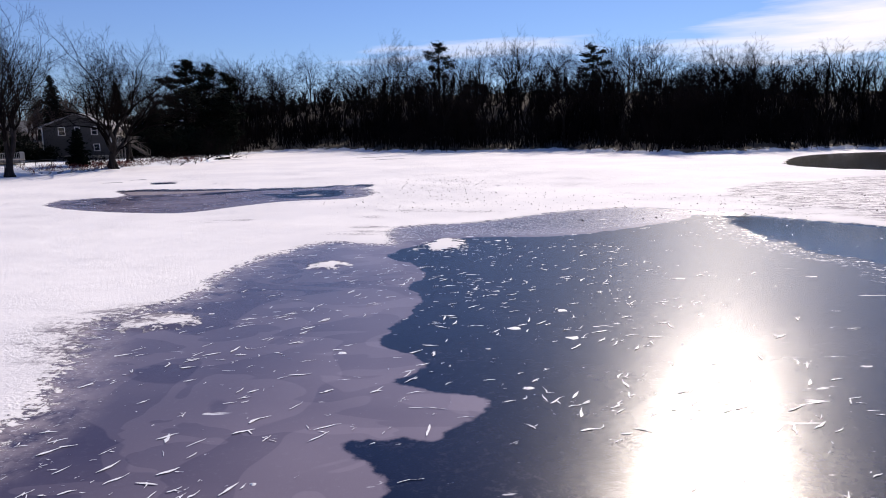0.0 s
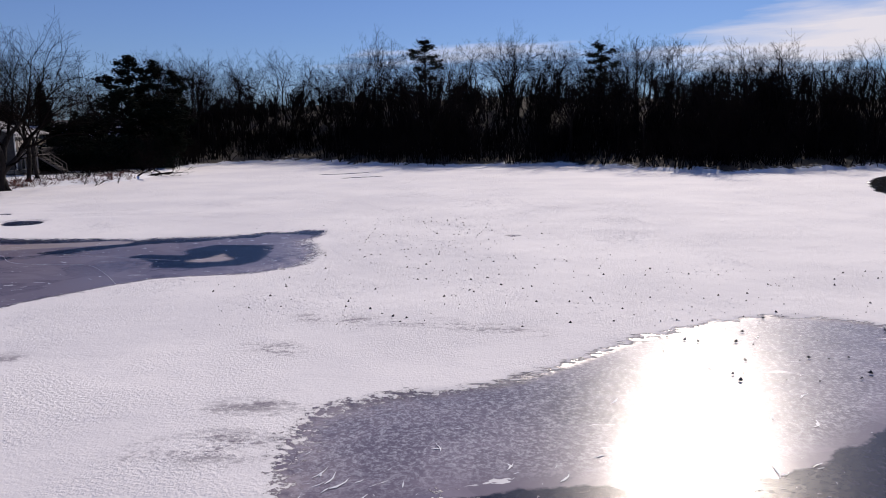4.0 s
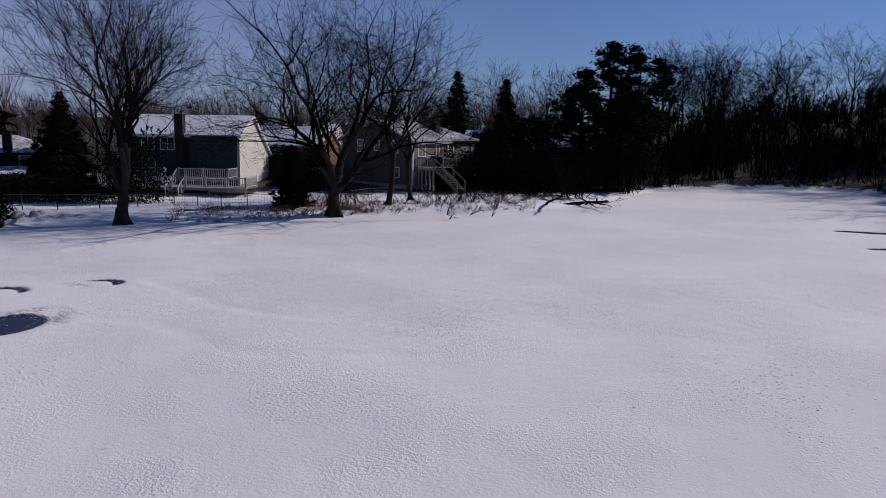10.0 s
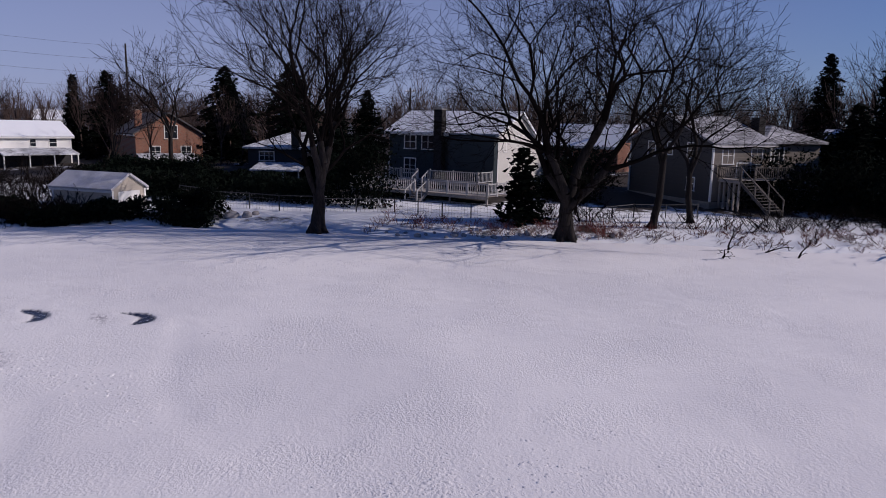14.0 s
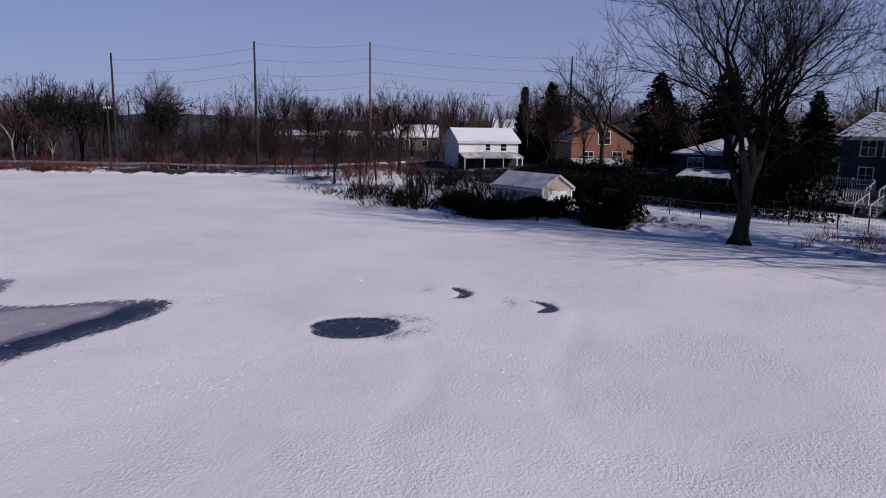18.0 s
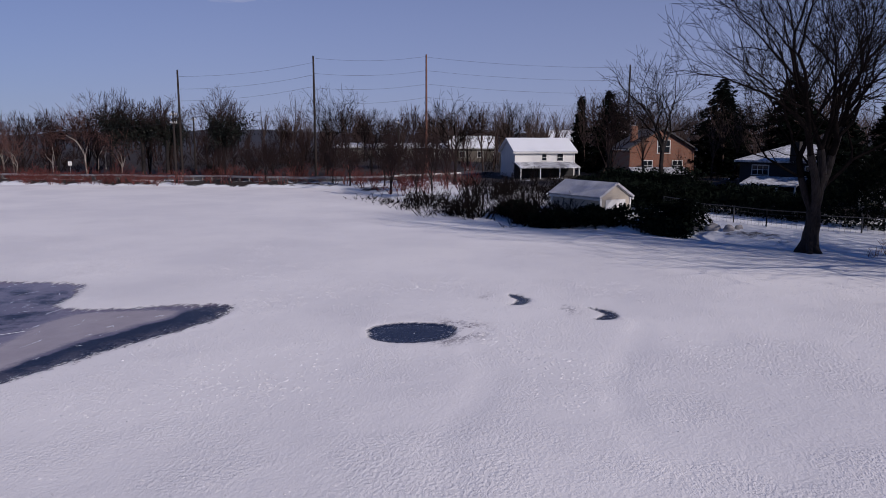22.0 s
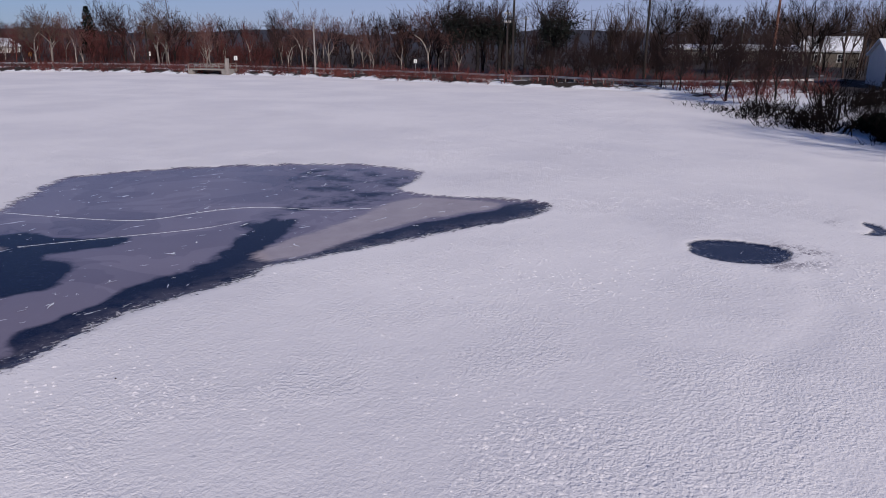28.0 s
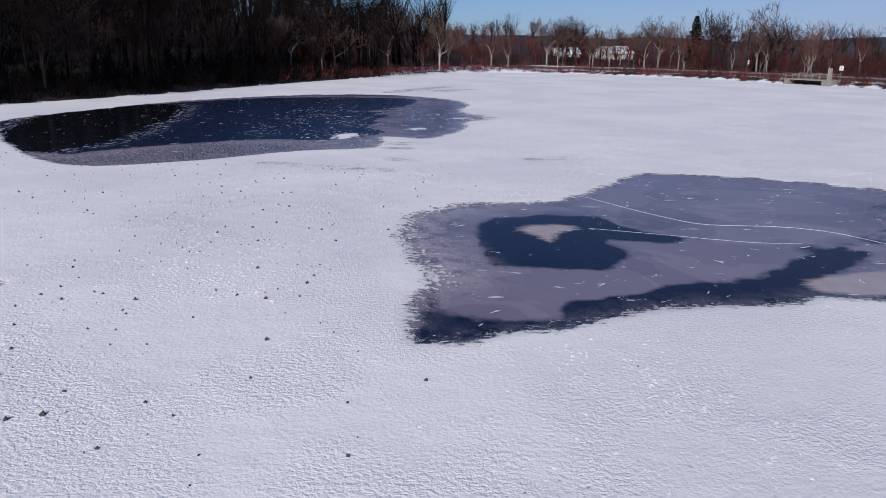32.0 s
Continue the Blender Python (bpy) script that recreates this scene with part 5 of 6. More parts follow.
def gable_house(name, x, y, yaw, w, d, eave, ridge, label, wall, roof, ridge_along="x", back_eave=None, ridge_at=0.5, base=None, windows=(), chimney=None, overhang=0.35, floor=None):
    """A house with a pitched roof; its local origin is the front's left corner, x along the front, y inwards. Heights are over the ice."""
    z0 = base if base is not None else min(land_z(x, y), land_z(x + w * math.cos(radians(yaw)), y + w * math.sin(radians(yaw)))) - 0.2
    h = thing(name, pose(x, y, z0, 0, 0, yaw), label, "house")
    e, r, be = eave - z0, ridge - z0, (back_eave or eave) - z0
    span, length = (d, w) if ridge_along == "x" else (w, d)
    top = span * ridge_at
    prof = [(0, 0.35), (span, 0.35), (span, be), (top, r), (0, e)]
    m = pose(0, 0, 0) if ridge_along == "y" else Matrix(((0, 1, 0, 0), (1, 0, 0, 0), (0, 0, 1, 0), (0, 0, 0, 1)))
    wall_bm = turned(prism(prof, 0, length), m)
    bmesh.ops.recalc_face_normals(wall_bm, faces=wall_bm.faces[:])
    part("wall", wall_bm, wall, h)
    part("foundation", block(-0.03, -0.03, -0.6, w + 0.03, d + 0.03, 0.35, 0.01), CONCRETE, h)
    k1, k2 = (r - e) / top, (r - be) / (span - top)
    for a, b in (((-overhang, e - k1 * overhang), (top, r)), ((span + overhang, be - k2 * overhang), (top, r))):
        s = turned(roof_slab((a[0], a[1] + 0.02), (b[0], b[1] + 0.02), -overhang, length + overhang), m)
        bmesh.ops.recalc_face_normals(s, faces=s.faces[:])
        slope = part("roof", s, roof, h)
        g = turned(roof_slab((a[0], a[1] - 0.13), (a[0] + 0.12 * (1 if b[0] > a[0] else -1), a[1] - 0.11), -overhang, length + overhang, 0.13), m)
        bmesh.ops.recalc_face_normals(g, faces=g.faces[:])
        part("gutter", g, PAINT_WHITE, slope)
    for cx, cy in ((0, 0), (w, 0), (w, d), (0, d)):
        part("corner_board", block(cx - 0.07, cy - 0.07, 0.35, cx + 0.07, cy + 0.07, min(e, be) - 0.1), PAINT_WHITE if wall != BRICK else BRICK, h)
    for face, u, z, ww, hh, mul in windows:
        window(h, face, w, d, u, z - z0, ww, hh, mul)
    if chimney:
        cx, cy, ctop, cw, from_ground = chimney
        c = part("chimney", block(cx - cw / 2, cy - 0.35, 0 if from_ground else e - 0.3, cx + cw / 2, cy + 0.35, ctop - z0, 0.02), BRICK if wall == BRICK else CHIMNEY, h, "dark masonry chimney")
        part("chimney_cap", block(cx - cw / 2 - 0.06, cy - 0.41, ctop - z0, cx + cw / 2 + 0.06, cy + 0.41, ctop - z0 + 0.1, 0.01), CONCRETE, c)
    return h, z0


def hip_house(name, x, y, yaw, w, d, eave, ridge, label, wall, roof, windows=(), base=None, chimney=None):
    z0 = base if base is not None else land_z(x, y) - 0.2
    h = thing(name, pose(x, y, z0, 0, 0, yaw), label, "house")
    e, r, o = eave - z0, ridge - z0, 0.45
    part("wall", block(0, 0, 0.3, w, d, e), wall, h)
    part("foundation", block(-0.03, -0.03, -0.6, w + 0.03, d + 0.03, 0.3, 0.01), CONCRETE, h)
    bm = bmesh.new()
    inset = d / 2 if w > d * 1.15 else w * 0.42
    low = [bm.verts.new(p) for p in ((-o, -o, e), (w + o, -o, e), (w + o, d + o, e), (-o, d + o, e))]
    low2 = [bm.verts.new(p) for p in ((-o, -o, e - 0.18), (w + o, -o, e - 0.18), (w + o, d + o, e - 0.18), (-o, d + o, e - 0.18))]
    a, b = bm.verts.new((inset, d / 2, r)), bm.verts.new((w - inset, d / 2, r))
    for f in ((low[0], low[1], b, a), (low[1], low[2], b), (low[2], low[3], a, b), (low[3], low[0], a), low2[::-1]):
        bm.faces.new(f)
    for i in range(4):
        bm.faces.new((low2[i], low2[(i + 1) % 4], low[(i + 1) % 4], low[i]))
    bmesh.ops.recalc_face_normals(bm, faces=bm.faces[:])
    part("roof", bm, roof, h)
    for face, u, z, ww, hh, mul in windows:
        window(h, face, w, d, u, z - z0, ww, hh, mul)
    if chimney:
        cx, cy, ctop, cw = chimney
        part("chimney", block(cx - cw / 2, cy - 0.35, e - 0.3, cx + cw / 2, cy + 0.35, ctop - z0, 0.02), CHIMNEY, h, "dark masonry chimney")
    return h, z0


def railing(parent, x0, y0, x1, y1, z, height=0.95, gap=0.2, mat=RAIL_WHITE_SHADED):
    """Top and bottom rail, posts and balusters from one point to another."""
    d = Vector((x1 - x0, y1 - y0, 0))
    n = max(1, round(d.length / 1.9))
    turn = math.degrees(math.atan2(d.y, d.x))
    f = pose(x0, y0, z, 0, 0, turn)
    for za, zb in ((height - 0.07, height), (0.1, 0.16)):
        part("rail", turned(block(0, -0.035, za, d.length, 0.035, zb), f), mat, parent)
    for i in range(n + 1):
        s = d.length * i / n
        part("post", turned(block(s - 0.05, -0.05, -0.1, s + 0.05, 0.05, height + 0.08, 0.01), f), mat, parent)
    count = max(1, int(d.length / gap))
    me = None
    for i in range(count):
        s = d.length * (i + 0.5) / count
        if me is None:
            ob = part("baluster", block(-0.022, -0.022, 0.16, 0.022, 0.022, height - 0.07), mat, parent)
            me = ob.data
        else:
            ob = part("baluster", me, mat, parent)
        ob.matrix_local = f @ pose(s, 0, 0)


def deck(parent_m, label, x0, y0, x1, y1, z, ground):
    """A raised deck of planks on posts, in a house's own directions."""
    dk = thing("deck", parent_m, label, "deck")
    n = int((x1 - x0) / 0.28)
    plank = None
    for i in range(n):
        a = x0 + (x1 - x0) * i / n
        if plank is None:
            ob = part("plank", block(0, y0, z - 0.04, (x1 - x0) / n - 0.012, y1, z, 0.004), WOOD_GREY, dk)
            plank = ob.data
        else:
            ob = part("plank", plank, WOOD_GREY, dk)
        ob.matrix_local = pose(a, 0, 0)
    part("joist", block(x0, y0 + 0.02, z - 0.26, x1, y0 + 0.07, z - 0.045), WOOD_GREY, dk)
    part("joist", block(x0, y1 - 0.1, z - 0.26, x1, y1 - 0.05, z - 0.045), WOOD_GREY, dk)
    for i in range(5):
        a = x0 + 0.15 + (x1 - x0 - 0.3) * i / 4
        part("leg", block(a - 0.07, y0 + 0.08, ground, a + 0.07, y0 + 0.22, z - 0.05), WOOD_GREY, dk)
    return dk


def stairs(parent_m, label, x, y, z_top, z_low, width, run, steps, m2=None, rail=RAIL_WHITE_SHADED, wood=WOOD_GREY):
    """A flight that descends along -y of its own frame."""
    st = thing("stairs", parent_m @ (m2 or pose(x, y, 0)), label, "stairs")
    for i in range(steps):
        zt = z_top - (z_top - z_low) * (i + 1) / (steps + 1)
        yy = -run * (i + 0.5) / steps
        part("tread", block(-width / 2, yy - run / steps * 0.6, zt - 0.045, width / 2, yy + run / steps * 0.5, zt, 0.005), wood, st)
    for s in (-1, 1):
        xs = s * (width / 2 + 0.03)
        bm = prism([(0, z_top - 0.06), (0, z_top - 0.34), (-run, z_low - 0.25), (-run, z_low + 0.03)], -0.03, 0.03)
        part("stringer", turned(bm, Matrix.Translation((xs, 0, 0)) @ pose(0, 0, 0, 0, 0, 90)), wood, st)
        bm = prism([(0, z_top + 0.9), (0, z_top + 0.82), (-run, z_low + 0.88), (-run, z_low + 0.96)], -0.035, 0.035)
        part("handrail", turned(bm, Matrix.Translation((xs, 0, 0)) @ pose(0, 0, 0, 0, 0, 90)), rail, st)
        for i in range(3):
            f = i / 2
            zb = z_top + (z_low - z_top) * f
            part("post", block(xs - 0.045, -run * f - 0.045, zb - 0.3, xs + 0.045, -run * f + 0.045, zb + 0.92), rail, st)
    return st


# two-storey house with a long rear slope, and its deck in two levels
H1 = (-72.4, 93.7, 39.3)
h1, z1 = gable_house("house", *H1, 11.6, 9.0, 6.24, 8.05, "two-storey grey clapboard house with a snow-covered saltbox roof", SIDING_GREY_SHADED, SNOW_ROOF, back_eave=4.2, ridge_at=0.42, base=1.0, chimney=(5.85, -0.3, 8.2, 0.85, True), windows=[("front", 4.4, 5.35, 1.3, 1.1, 1), ("front", 7.5, 5.35, 1.3, 1.1, 1), ("front", 9.9, 5.2, 0.8, 1.0, 0), ("front", 7.5, 3.1, 0.9, 1.9, 0), ("front", 9.7, 3.0, 1.7, 2.0, 1), ("front", 2.4, 5.35, 1.2, 1.1, 1), ("front", 2.4, 3.2, 1.2, 1.2, 1), ("right", 1.2, 5.3, 0.35, 1.0, 0), ("right", 3.4, 5.6, 0.5, 0.9, 0), ("right", 4.7, 5.6, 0.5, 0.9, 0), ("right", 2.2, 3.2, 0.5, 0.8, 0)])
# Overlay on the sunlit gable: sunlight is put into its white siding.
gb = prism([(0, 0.4), (9.0, 0.4), (9.0, 3.15), (3.78, 7.0), (0, 5.2)], 11.602, 11.64)
part("gable_wall", turned(gb, Matrix(((0, 1, 0, 0), (1, 0, 0, 0), (0, 0, 1, 0), (0, 0, 0, 1)))), SIDING_WHITE, h1, "sunlit gable wall, its light put into white siding")
part("wing", block(7.0, -0.6, 0.35, 11.6, -0.004, 5.1), SIDING_GREY_SHADED, h1)
mh1 = pose(H1[0], H1[1], 0, 0, 0, H1[2])
d1 = deck(mh1, "upper wooden deck with white railing behind the grey house", 2.0, -3.1, 11.6, -0.62, 2.15, 0.8)
railing(d1, 2.0, -3.05, 5.4, -3.05, 2.15)
railing(d1, 6.8, -3.05, 11.55, -3.05, 2.15)
railing(d1, 11.55, -3.05, 11.55, -0.7, 2.15)
d2 = deck(mh1, "lower wooden deck with white railing above the snowy lawn", 0.6, -6.2, 14.4, -3.15, 1.55, 0.5)
railing(d2, 0.6, -6.15, 7.4, -6.15, 1.55)
railing(d2, 8.8, -6.15, 14.35, -6.15, 1.55)
railing(d2, 14.35, -6.15, 14.35, -3.2, 1.55)
stairs(mh1, "short wooden steps from the lower deck to the lawn", 8.1, -6.2, 1.55, 0.8, 1.1, 1.3, 4)
stairs(mh1, "short wooden steps between the two decks", 6.1, -3.1, 2.15, 1.55, 1.0, 0.9, 3)

# gable-fronted house behind the spreading tree, with a side wing, deck and long stairs
H2 = (-63.4, 113.8, 4.0)
h2, z2 = gable_house("house", *H2, 10.5, 5.6, 5.9, 7.9, "tall pale-grey gabled house with patchy snow on its roof", SIDING_PALE_SHADED, ROOF_PATCHY, ridge_along="y", base=1.1, windows=[("front", 3.0, 5.3, 0.9, 1.1, 0), ("front", 5.4, 5.4, 0.6, 0.9, 0), ("front", 8.0, 5.3, 0.8, 1.1, 0), ("front", 8.2, 2.7, 0.8, 0.9, 0), ("right", 1.4, 5.0, 1.0, 1.1, 1), ("right", 4.2, 5.0, 1.0, 1.1, 1), ("right", 3.0, 3.9, 1.3, 1.0, 1)])
# Sunlit side gets a paler overlay: sunlight is put into the colour.
part("side_wall", block(10.502, 0.08, 0.4, 10.53, 5.52, 4.75), SIDING_CREAM_LIT, h2, "sunlit side wall, its light put into paler cream siding")
u2, n2 = Vector((math.cos(radians(4)), math.sin(radians(4)), 0)), Vector((-math.sin(radians(4)), math.cos(radians(4)), 0))
o2 = Vector((H2[0], H2[1], 0))
p = o2 + u2 * 3.2 + n2 * 6.6
hip_house("house_wing", p.x, p.y, 4.0, 5.6, 6.0, 6.1, 7.4, "rear wing of the gabled house with a low hipped roof", SIDING_CREAM_LIT, ROOF_PATCHY, base=1.1, chimney=(4.4, 0.3, 8.0, 0.9), windows=[("front", 4.2, 5.0, 0.9, 1.1, 0), ("right", 1.6, 5.0, 0.9, 1.1, 1), ("right", 4.0, 3.2, 1.4, 1.9, 1)])
mh2 = pose(H2[0], H2[1], 0, 0, 0, 4.0)
d3 = deck(mh2, "raised wooden deck beside the gabled house", 10.6, 0.5, 12.9, 8.5, 3.3, 1.0)
railing(d3, 10.65, 0.55, 12.85, 0.55, 3.3, mat=WOOD_DARK)
railing(d3, 12.85, 2.0, 12.85, 8.4, 3.3, mat=WOOD_DARK)
stairs(mh2, "long weathered wooden staircase with handrails down to the yard", 0, 0, 3.3, 1.2, 1.2, 2.9, 10, pose(12.9, 1.25, 0, 0, 0, 90), WOOD_DARK, WOOD_DARK)

# the rest of the street
gable_house("house", -66.5, 137.5, 33, 17.0, 8.0, 5.0, 7.1, "long low house with a snow-covered roof behind dark evergreens", SIDING_SHADED, SNOW_ROOF, windows=[("front", 3, 3.6, 1.4, 1.1, 1), ("front", 7, 3.6, 1.4, 1.1, 1), ("front", 12, 3.6, 1.4, 1.1, 1)])
gable_house("house", -82.0, 114.0, 33, 9.0, 7.5, 5.0, 7.2, "brick house with a snowy roof between two others", BRICK, SNOW_ROOF, windows=[("front", 3, 3.6, 1.1, 1.2, 1), ("right", 3, 3.6, 1.0, 1.2, 1)])
hip_house("house", -83.6, 81.2, 66, 9.0, 7.0, 4.3, 5.85, "single-storey house with a patchily snowed hipped roof", SIDING_SHADED, SHINGLE_SNOWY, windows=[("front", 2.0, 3.4, 1.5, 0.8, 2), ("front", 6.8, 3.4, 1.3, 0.8, 1)], chimney=(5.2, -0.1, 6.1, 0.8))
gable_house("house", -100.2, 68.6, 112, 8.0, 9.0, 5.2, 7.6, "brick house with a dark gable facing the pond", BRICK, SHINGLE, ridge_along="y", windows=[("front", 4.2, 5.4, 1.5, 1.5, 1), ("front", 2.2, 3.0, 1.2, 1.2, 1), ("front", 6.0, 3.0, 1.2, 1.2, 1)], chimney=(1.2, 3.0, 8.0, 0.8, False))
gable_house("house", -98.74, 53.99, 122, 8.2, 7.0, 4.7, 6.3, "white two-storey house with a snow-laden roof", PAINT_WHITE, SNOW_ROOF, windows=[("front", 4.0, 3.9, 0.6, 0.8, 0), ("front", 6.2, 3.9, 0.8, 0.9, 0)])
for x, y, yaw, w, d, e, r, wall, label in ((-150, -3, 100, 34, 12, 4.4, 5.2, CONCRETE, "long low pale building beyond the scrub"), (-142, 28, 110, 9, 8, 4.6, 6.8, SIDING_CREAM, "dull gabled house beyond the scrub"), (-195, 36, 100, 8, 8, 6.5, 8.6, SIDING_WHITE, "distant white house with a snowy roof"), (-206, 52, 100, 8, 8, 7.0, 9.0, SIDING_CREAM, "distant house with a snowy roof"), (-52, -122, 20, 8, 6, 3.9, 5.4, SIDING_WHITE, "white house behind the far trees"), (-40, -128, 10, 7, 6, 3.6, 5.0, SIDING_WHITE, "small white house behind the far trees"), (62, -92, -25, 10, 8, 15.5, 18.0, SIDING_GREY_SHADED, "grey house on the wooded slope"), (-130, 150, 35, 12, 8, 6.0, 8.2, SIDING_WHITE, "distant house with a snowy roof")):
    gable_house("house", x, y, yaw, w, d, e + (land_z(x, y) - 1.5 if y < -80 and x > 0 else 0) * 0, r, label, wall, SNOW_ROOF, base=min(land_z(x, y), e - 3.2) - 0.2, windows=[("front", w * 0.3, e - 1.3, 1.0, 1.1, 1), ("front", w * 0.7, e - 1.3, 1.0, 1.1, 1)])



def lean_to(name, x, y, yaw, w, d, high, low, label, category):
    """A low porch roof under snow on posts against a wall."""
    z = land_z(x, y) - 0.1
    ob = thing(name, pose(x, y, z, 0, 0, yaw), label, category)
    bm = prism([(0, high - z), (-d, low - z), (-d, low - z - 0.14), (0, high - z - 0.14)], 0, w)
    part("roof", turned(bm, Matrix(((0, 1, 0, 0), (1, 0, 0, 0), (0, 0, 1, 0), (0, 0, 0, 1)))), SHINGLE_SNOWY, ob)
    for i in range(4):
        u = 0.15 + (w - 0.3) * i / 3
        part("post", block(u - 0.06, -d + 0.1, -0.2, u + 0.06, -d + 0.22, low - z - 0.1, 0.01), PAINT_WHITE, ob)
    # Dark panel added for the shade beneath the low roof.
    part("back_wall", block(0, -0.15, -0.2, w, -0.05, high - z - 0.16), SIDING_SHADED, ob)


lean_to("porch", -98.64, 53.89, 122, 8.2, 2.8, 3.3, 2.7, "low porch with a snowy roof on the white house", "porch")
lean_to("porch", -92.6, 69.4, 112, 6.5, 3.2, 3.1, 2.3, "low porch with a patchy snow roof before the brick house", "porch")
lean_to("carport", -80.6, 82.2, 66, 5.0, 2.6, 2.9, 2.3, "low open shelter with snow beside the hip-roofed house", "shelter")

# shed at the water's edge
shed, zs = gable_house("shed", -59.8, 71.5, 143, 3.0, 5.4, 2.05, 2.95, "small white clapboard shed with shade put into its snowy roof", SIDING_CREAM_PALE, ROOF_SNOW_SHADED, ridge_along="y", base=0.35, overhang=0.2)
shed["category"] = "shed"
part("door", block(0.5, -0.05, 0.25, 2.5, -0.005, 1.5, 0.01), PAINT_WHITE, shed)

# ---- yards and shore ----
def hedge(x0, y0, x1, y1, height, depth, seed, label):
    """Dense dark shrubbery of small leaf sprays over woody stems."""
    v = random.Random(seed)
    ob = tagged(new("hedge"), label, "hedge")
    n = int(math.hypot(x1 - x0, y1 - y0) / 0.5)
    co, tri, wood = [], [], []
    for i in range(n):
        f = (i + 0.5) / n
        cx, cy = x0 + (x1 - x0) * f, y0 + (y1 - y0) * f
        z = land_z(cx, cy)
        h = height * v.uniform(0.6, 1.15)
        for s in range(5):
            a = v.uniform(0, 6.283)
            wood.append((cx + v.gauss(0, 0.2), cy + v.gauss(0, 0.2), z - 0.2, cx + depth * math.cos(a) * 0.5, cy + depth * math.sin(a) * 0.5, z + h * v.uniform(0.6, 1.0), 0.02, 0.008))
        for s in range(430):
            a, r = v.uniform(0, 6.283), math.sqrt(v.random())
            zz = v.random()
            k = 1 - 0.45 * zz * zz
            p = Vector((cx + depth * r * math.cos(a) * k, cy + depth * r * math.sin(a) * k, z + h * zz))
            o = len(co)
            for q in range(3):
                co.append(p + Vector((v.gauss(0, 0.105), v.gauss(0, 0.105), v.gauss(0, 0.105))))
            tri.append((o, o + 1, o + 2))
    part("leaves", mesh_of("leaves", [tuple(c) for c in co], tri, NEEDLES_SHADED), NEEDLES_SHADED, ob)
    part("wood", tubes("wood", wood, BARK_SHADED, 3), BARK_SHADED, ob)
    return ob


hedge(-59.0, 75.8, -56.4, 78.4, 1.75, 1.2, 1, "dark overgrown hedge along the water")
hedge(-57.0, 74.6, -55.2, 77.6, 1.35, 1.0, 2, "dark evergreen shrubs hanging over the ice edge")
hedge(-57.2, 67.2, -58.0, 73.6, 1.2, 1.0, 12, "dark tangled bushes in front of the shed")
hedge(-62.5, 63.5, -58.0, 67.5, 1.0, 1.2, 13, "dark tangled bushes along the ice edge")
hedge(-66.5, 80.0, -62.0, 86.5, 2.1, 2.0, 3, "tall dark evergreen hedge behind the fence")
hedge(-61.0, 87.2, -58.2, 90.4, 5.6, 1.6, 4, "dark clipped evergreen beside the deck")
hedge(-75.0, 76.0, -72.0, 83.0, 1.5, 1.4, 5, "dark evergreen hedge before the hip-roofed house")
hedge(-54.5, 117.5, -46.0, 124.5, 4.2, 2.4, 6, "dark evergreen shrubs beneath the raised deck")
hedge(-46.5, 126.0, -42.0, 138.0, 4.6, 2.6, 7, "dark evergreen shrubs at the pond's corner")
hedge(-62.0, 104.5, -58.0, 107.0, 2.4, 1.4, 8, "dark shrubs between the two houses")
hedge(-88.0, 67.0, -84.0, 77.0, 1.8, 2.0, 14, "dark evergreen shrubs before the brick house")
hedge(-70.0, 70.0, -66.0, 78.5, 1.9, 1.8, 15, "dark shrubs in the yard behind the shed")
hedge(-80.0, 88.0, -72.5, 88.5, 2.6, 1.8, 16, "dark shrubs beside the hip-roofed house")
hedge(-70.5, 108.0, -64.5, 112.0, 3.4, 1.8, 17, "dark evergreens between the grey house and the gabled one")
hedge(-80.0, 66.0, -72.0, 72.0, 1.8, 1.4, 9, "dark shrubs behind the shed")


def fence(points, label, height=1.1, mat=FENCE_GREY, wires=4):
    """Posts with rails and thin wires along a line on the ground."""
    ob = tagged(new("fence"), label, "fence")
    ob.matrix_world = pose(*points[0], land_z(*points[0]))
    inv = ob.matrix_world.inverted()
    for (xa, ya), (xb, yb) in zip(points[:-1], points[1:]):
        n = max(1, round(math.hypot(xb - xa, yb - ya) / 2.3))
        pts = [Vector((xa + (xb - xa) * i / n, ya + (yb - ya) * i / n, land_z(xa + (xb - xa) * i / n, ya + (yb - ya) * i / n))) for i in range(n + 1)]
        for q in pts:
            q0 = inv @ q
            part("post", tubes("post", [(q0.x, q0.y, q0.z - 0.3, q0.x, q0.y, q0.z + height + 0.06, 0.045, 0.045)], mat, 6), mat, ob)
        for a, b in zip(pts[:-1], pts[1:]):
            a, b = inv @ a, inv @ b
            part("rail", tubes("rail", [(a.x, a.y, a.z + height, b.x, b.y, b.z + height, 0.03, 0.03)], mat, 6), mat, ob)
            part("wire_mesh", tubes("wire_mesh", [(a.x, a.y, a.z + height * k / wires, b.x, b.y, b.z + height * k / wires, 0.008, 0.008) for k in range(1, wires)] + [(*(a.lerp(b, k / 9)), *(a.lerp(b, k / 9) + Vector((0, 0, height))), 0.006, 0.006) for k in range(1, 9)], mat, 3), mat, ob)
    return ob


fence([(-66.0, 75.5), (-61.2, 78.6), (-58.4, 82.6), (-57.2, 85.2)], "grey chain-link fence across the snowy yard", 1.1)
fence([(-57.2, 85.2), (-55.6, 90.4), (-53.2, 93.2), (-50.9, 96.6)], "low wire fence in front of the deck", 0.95)
fence([(-49.5, 102.5), (-50.5, 106.5), (-49.5, 111.0)], "low wire fence below the gabled house", 0.95)


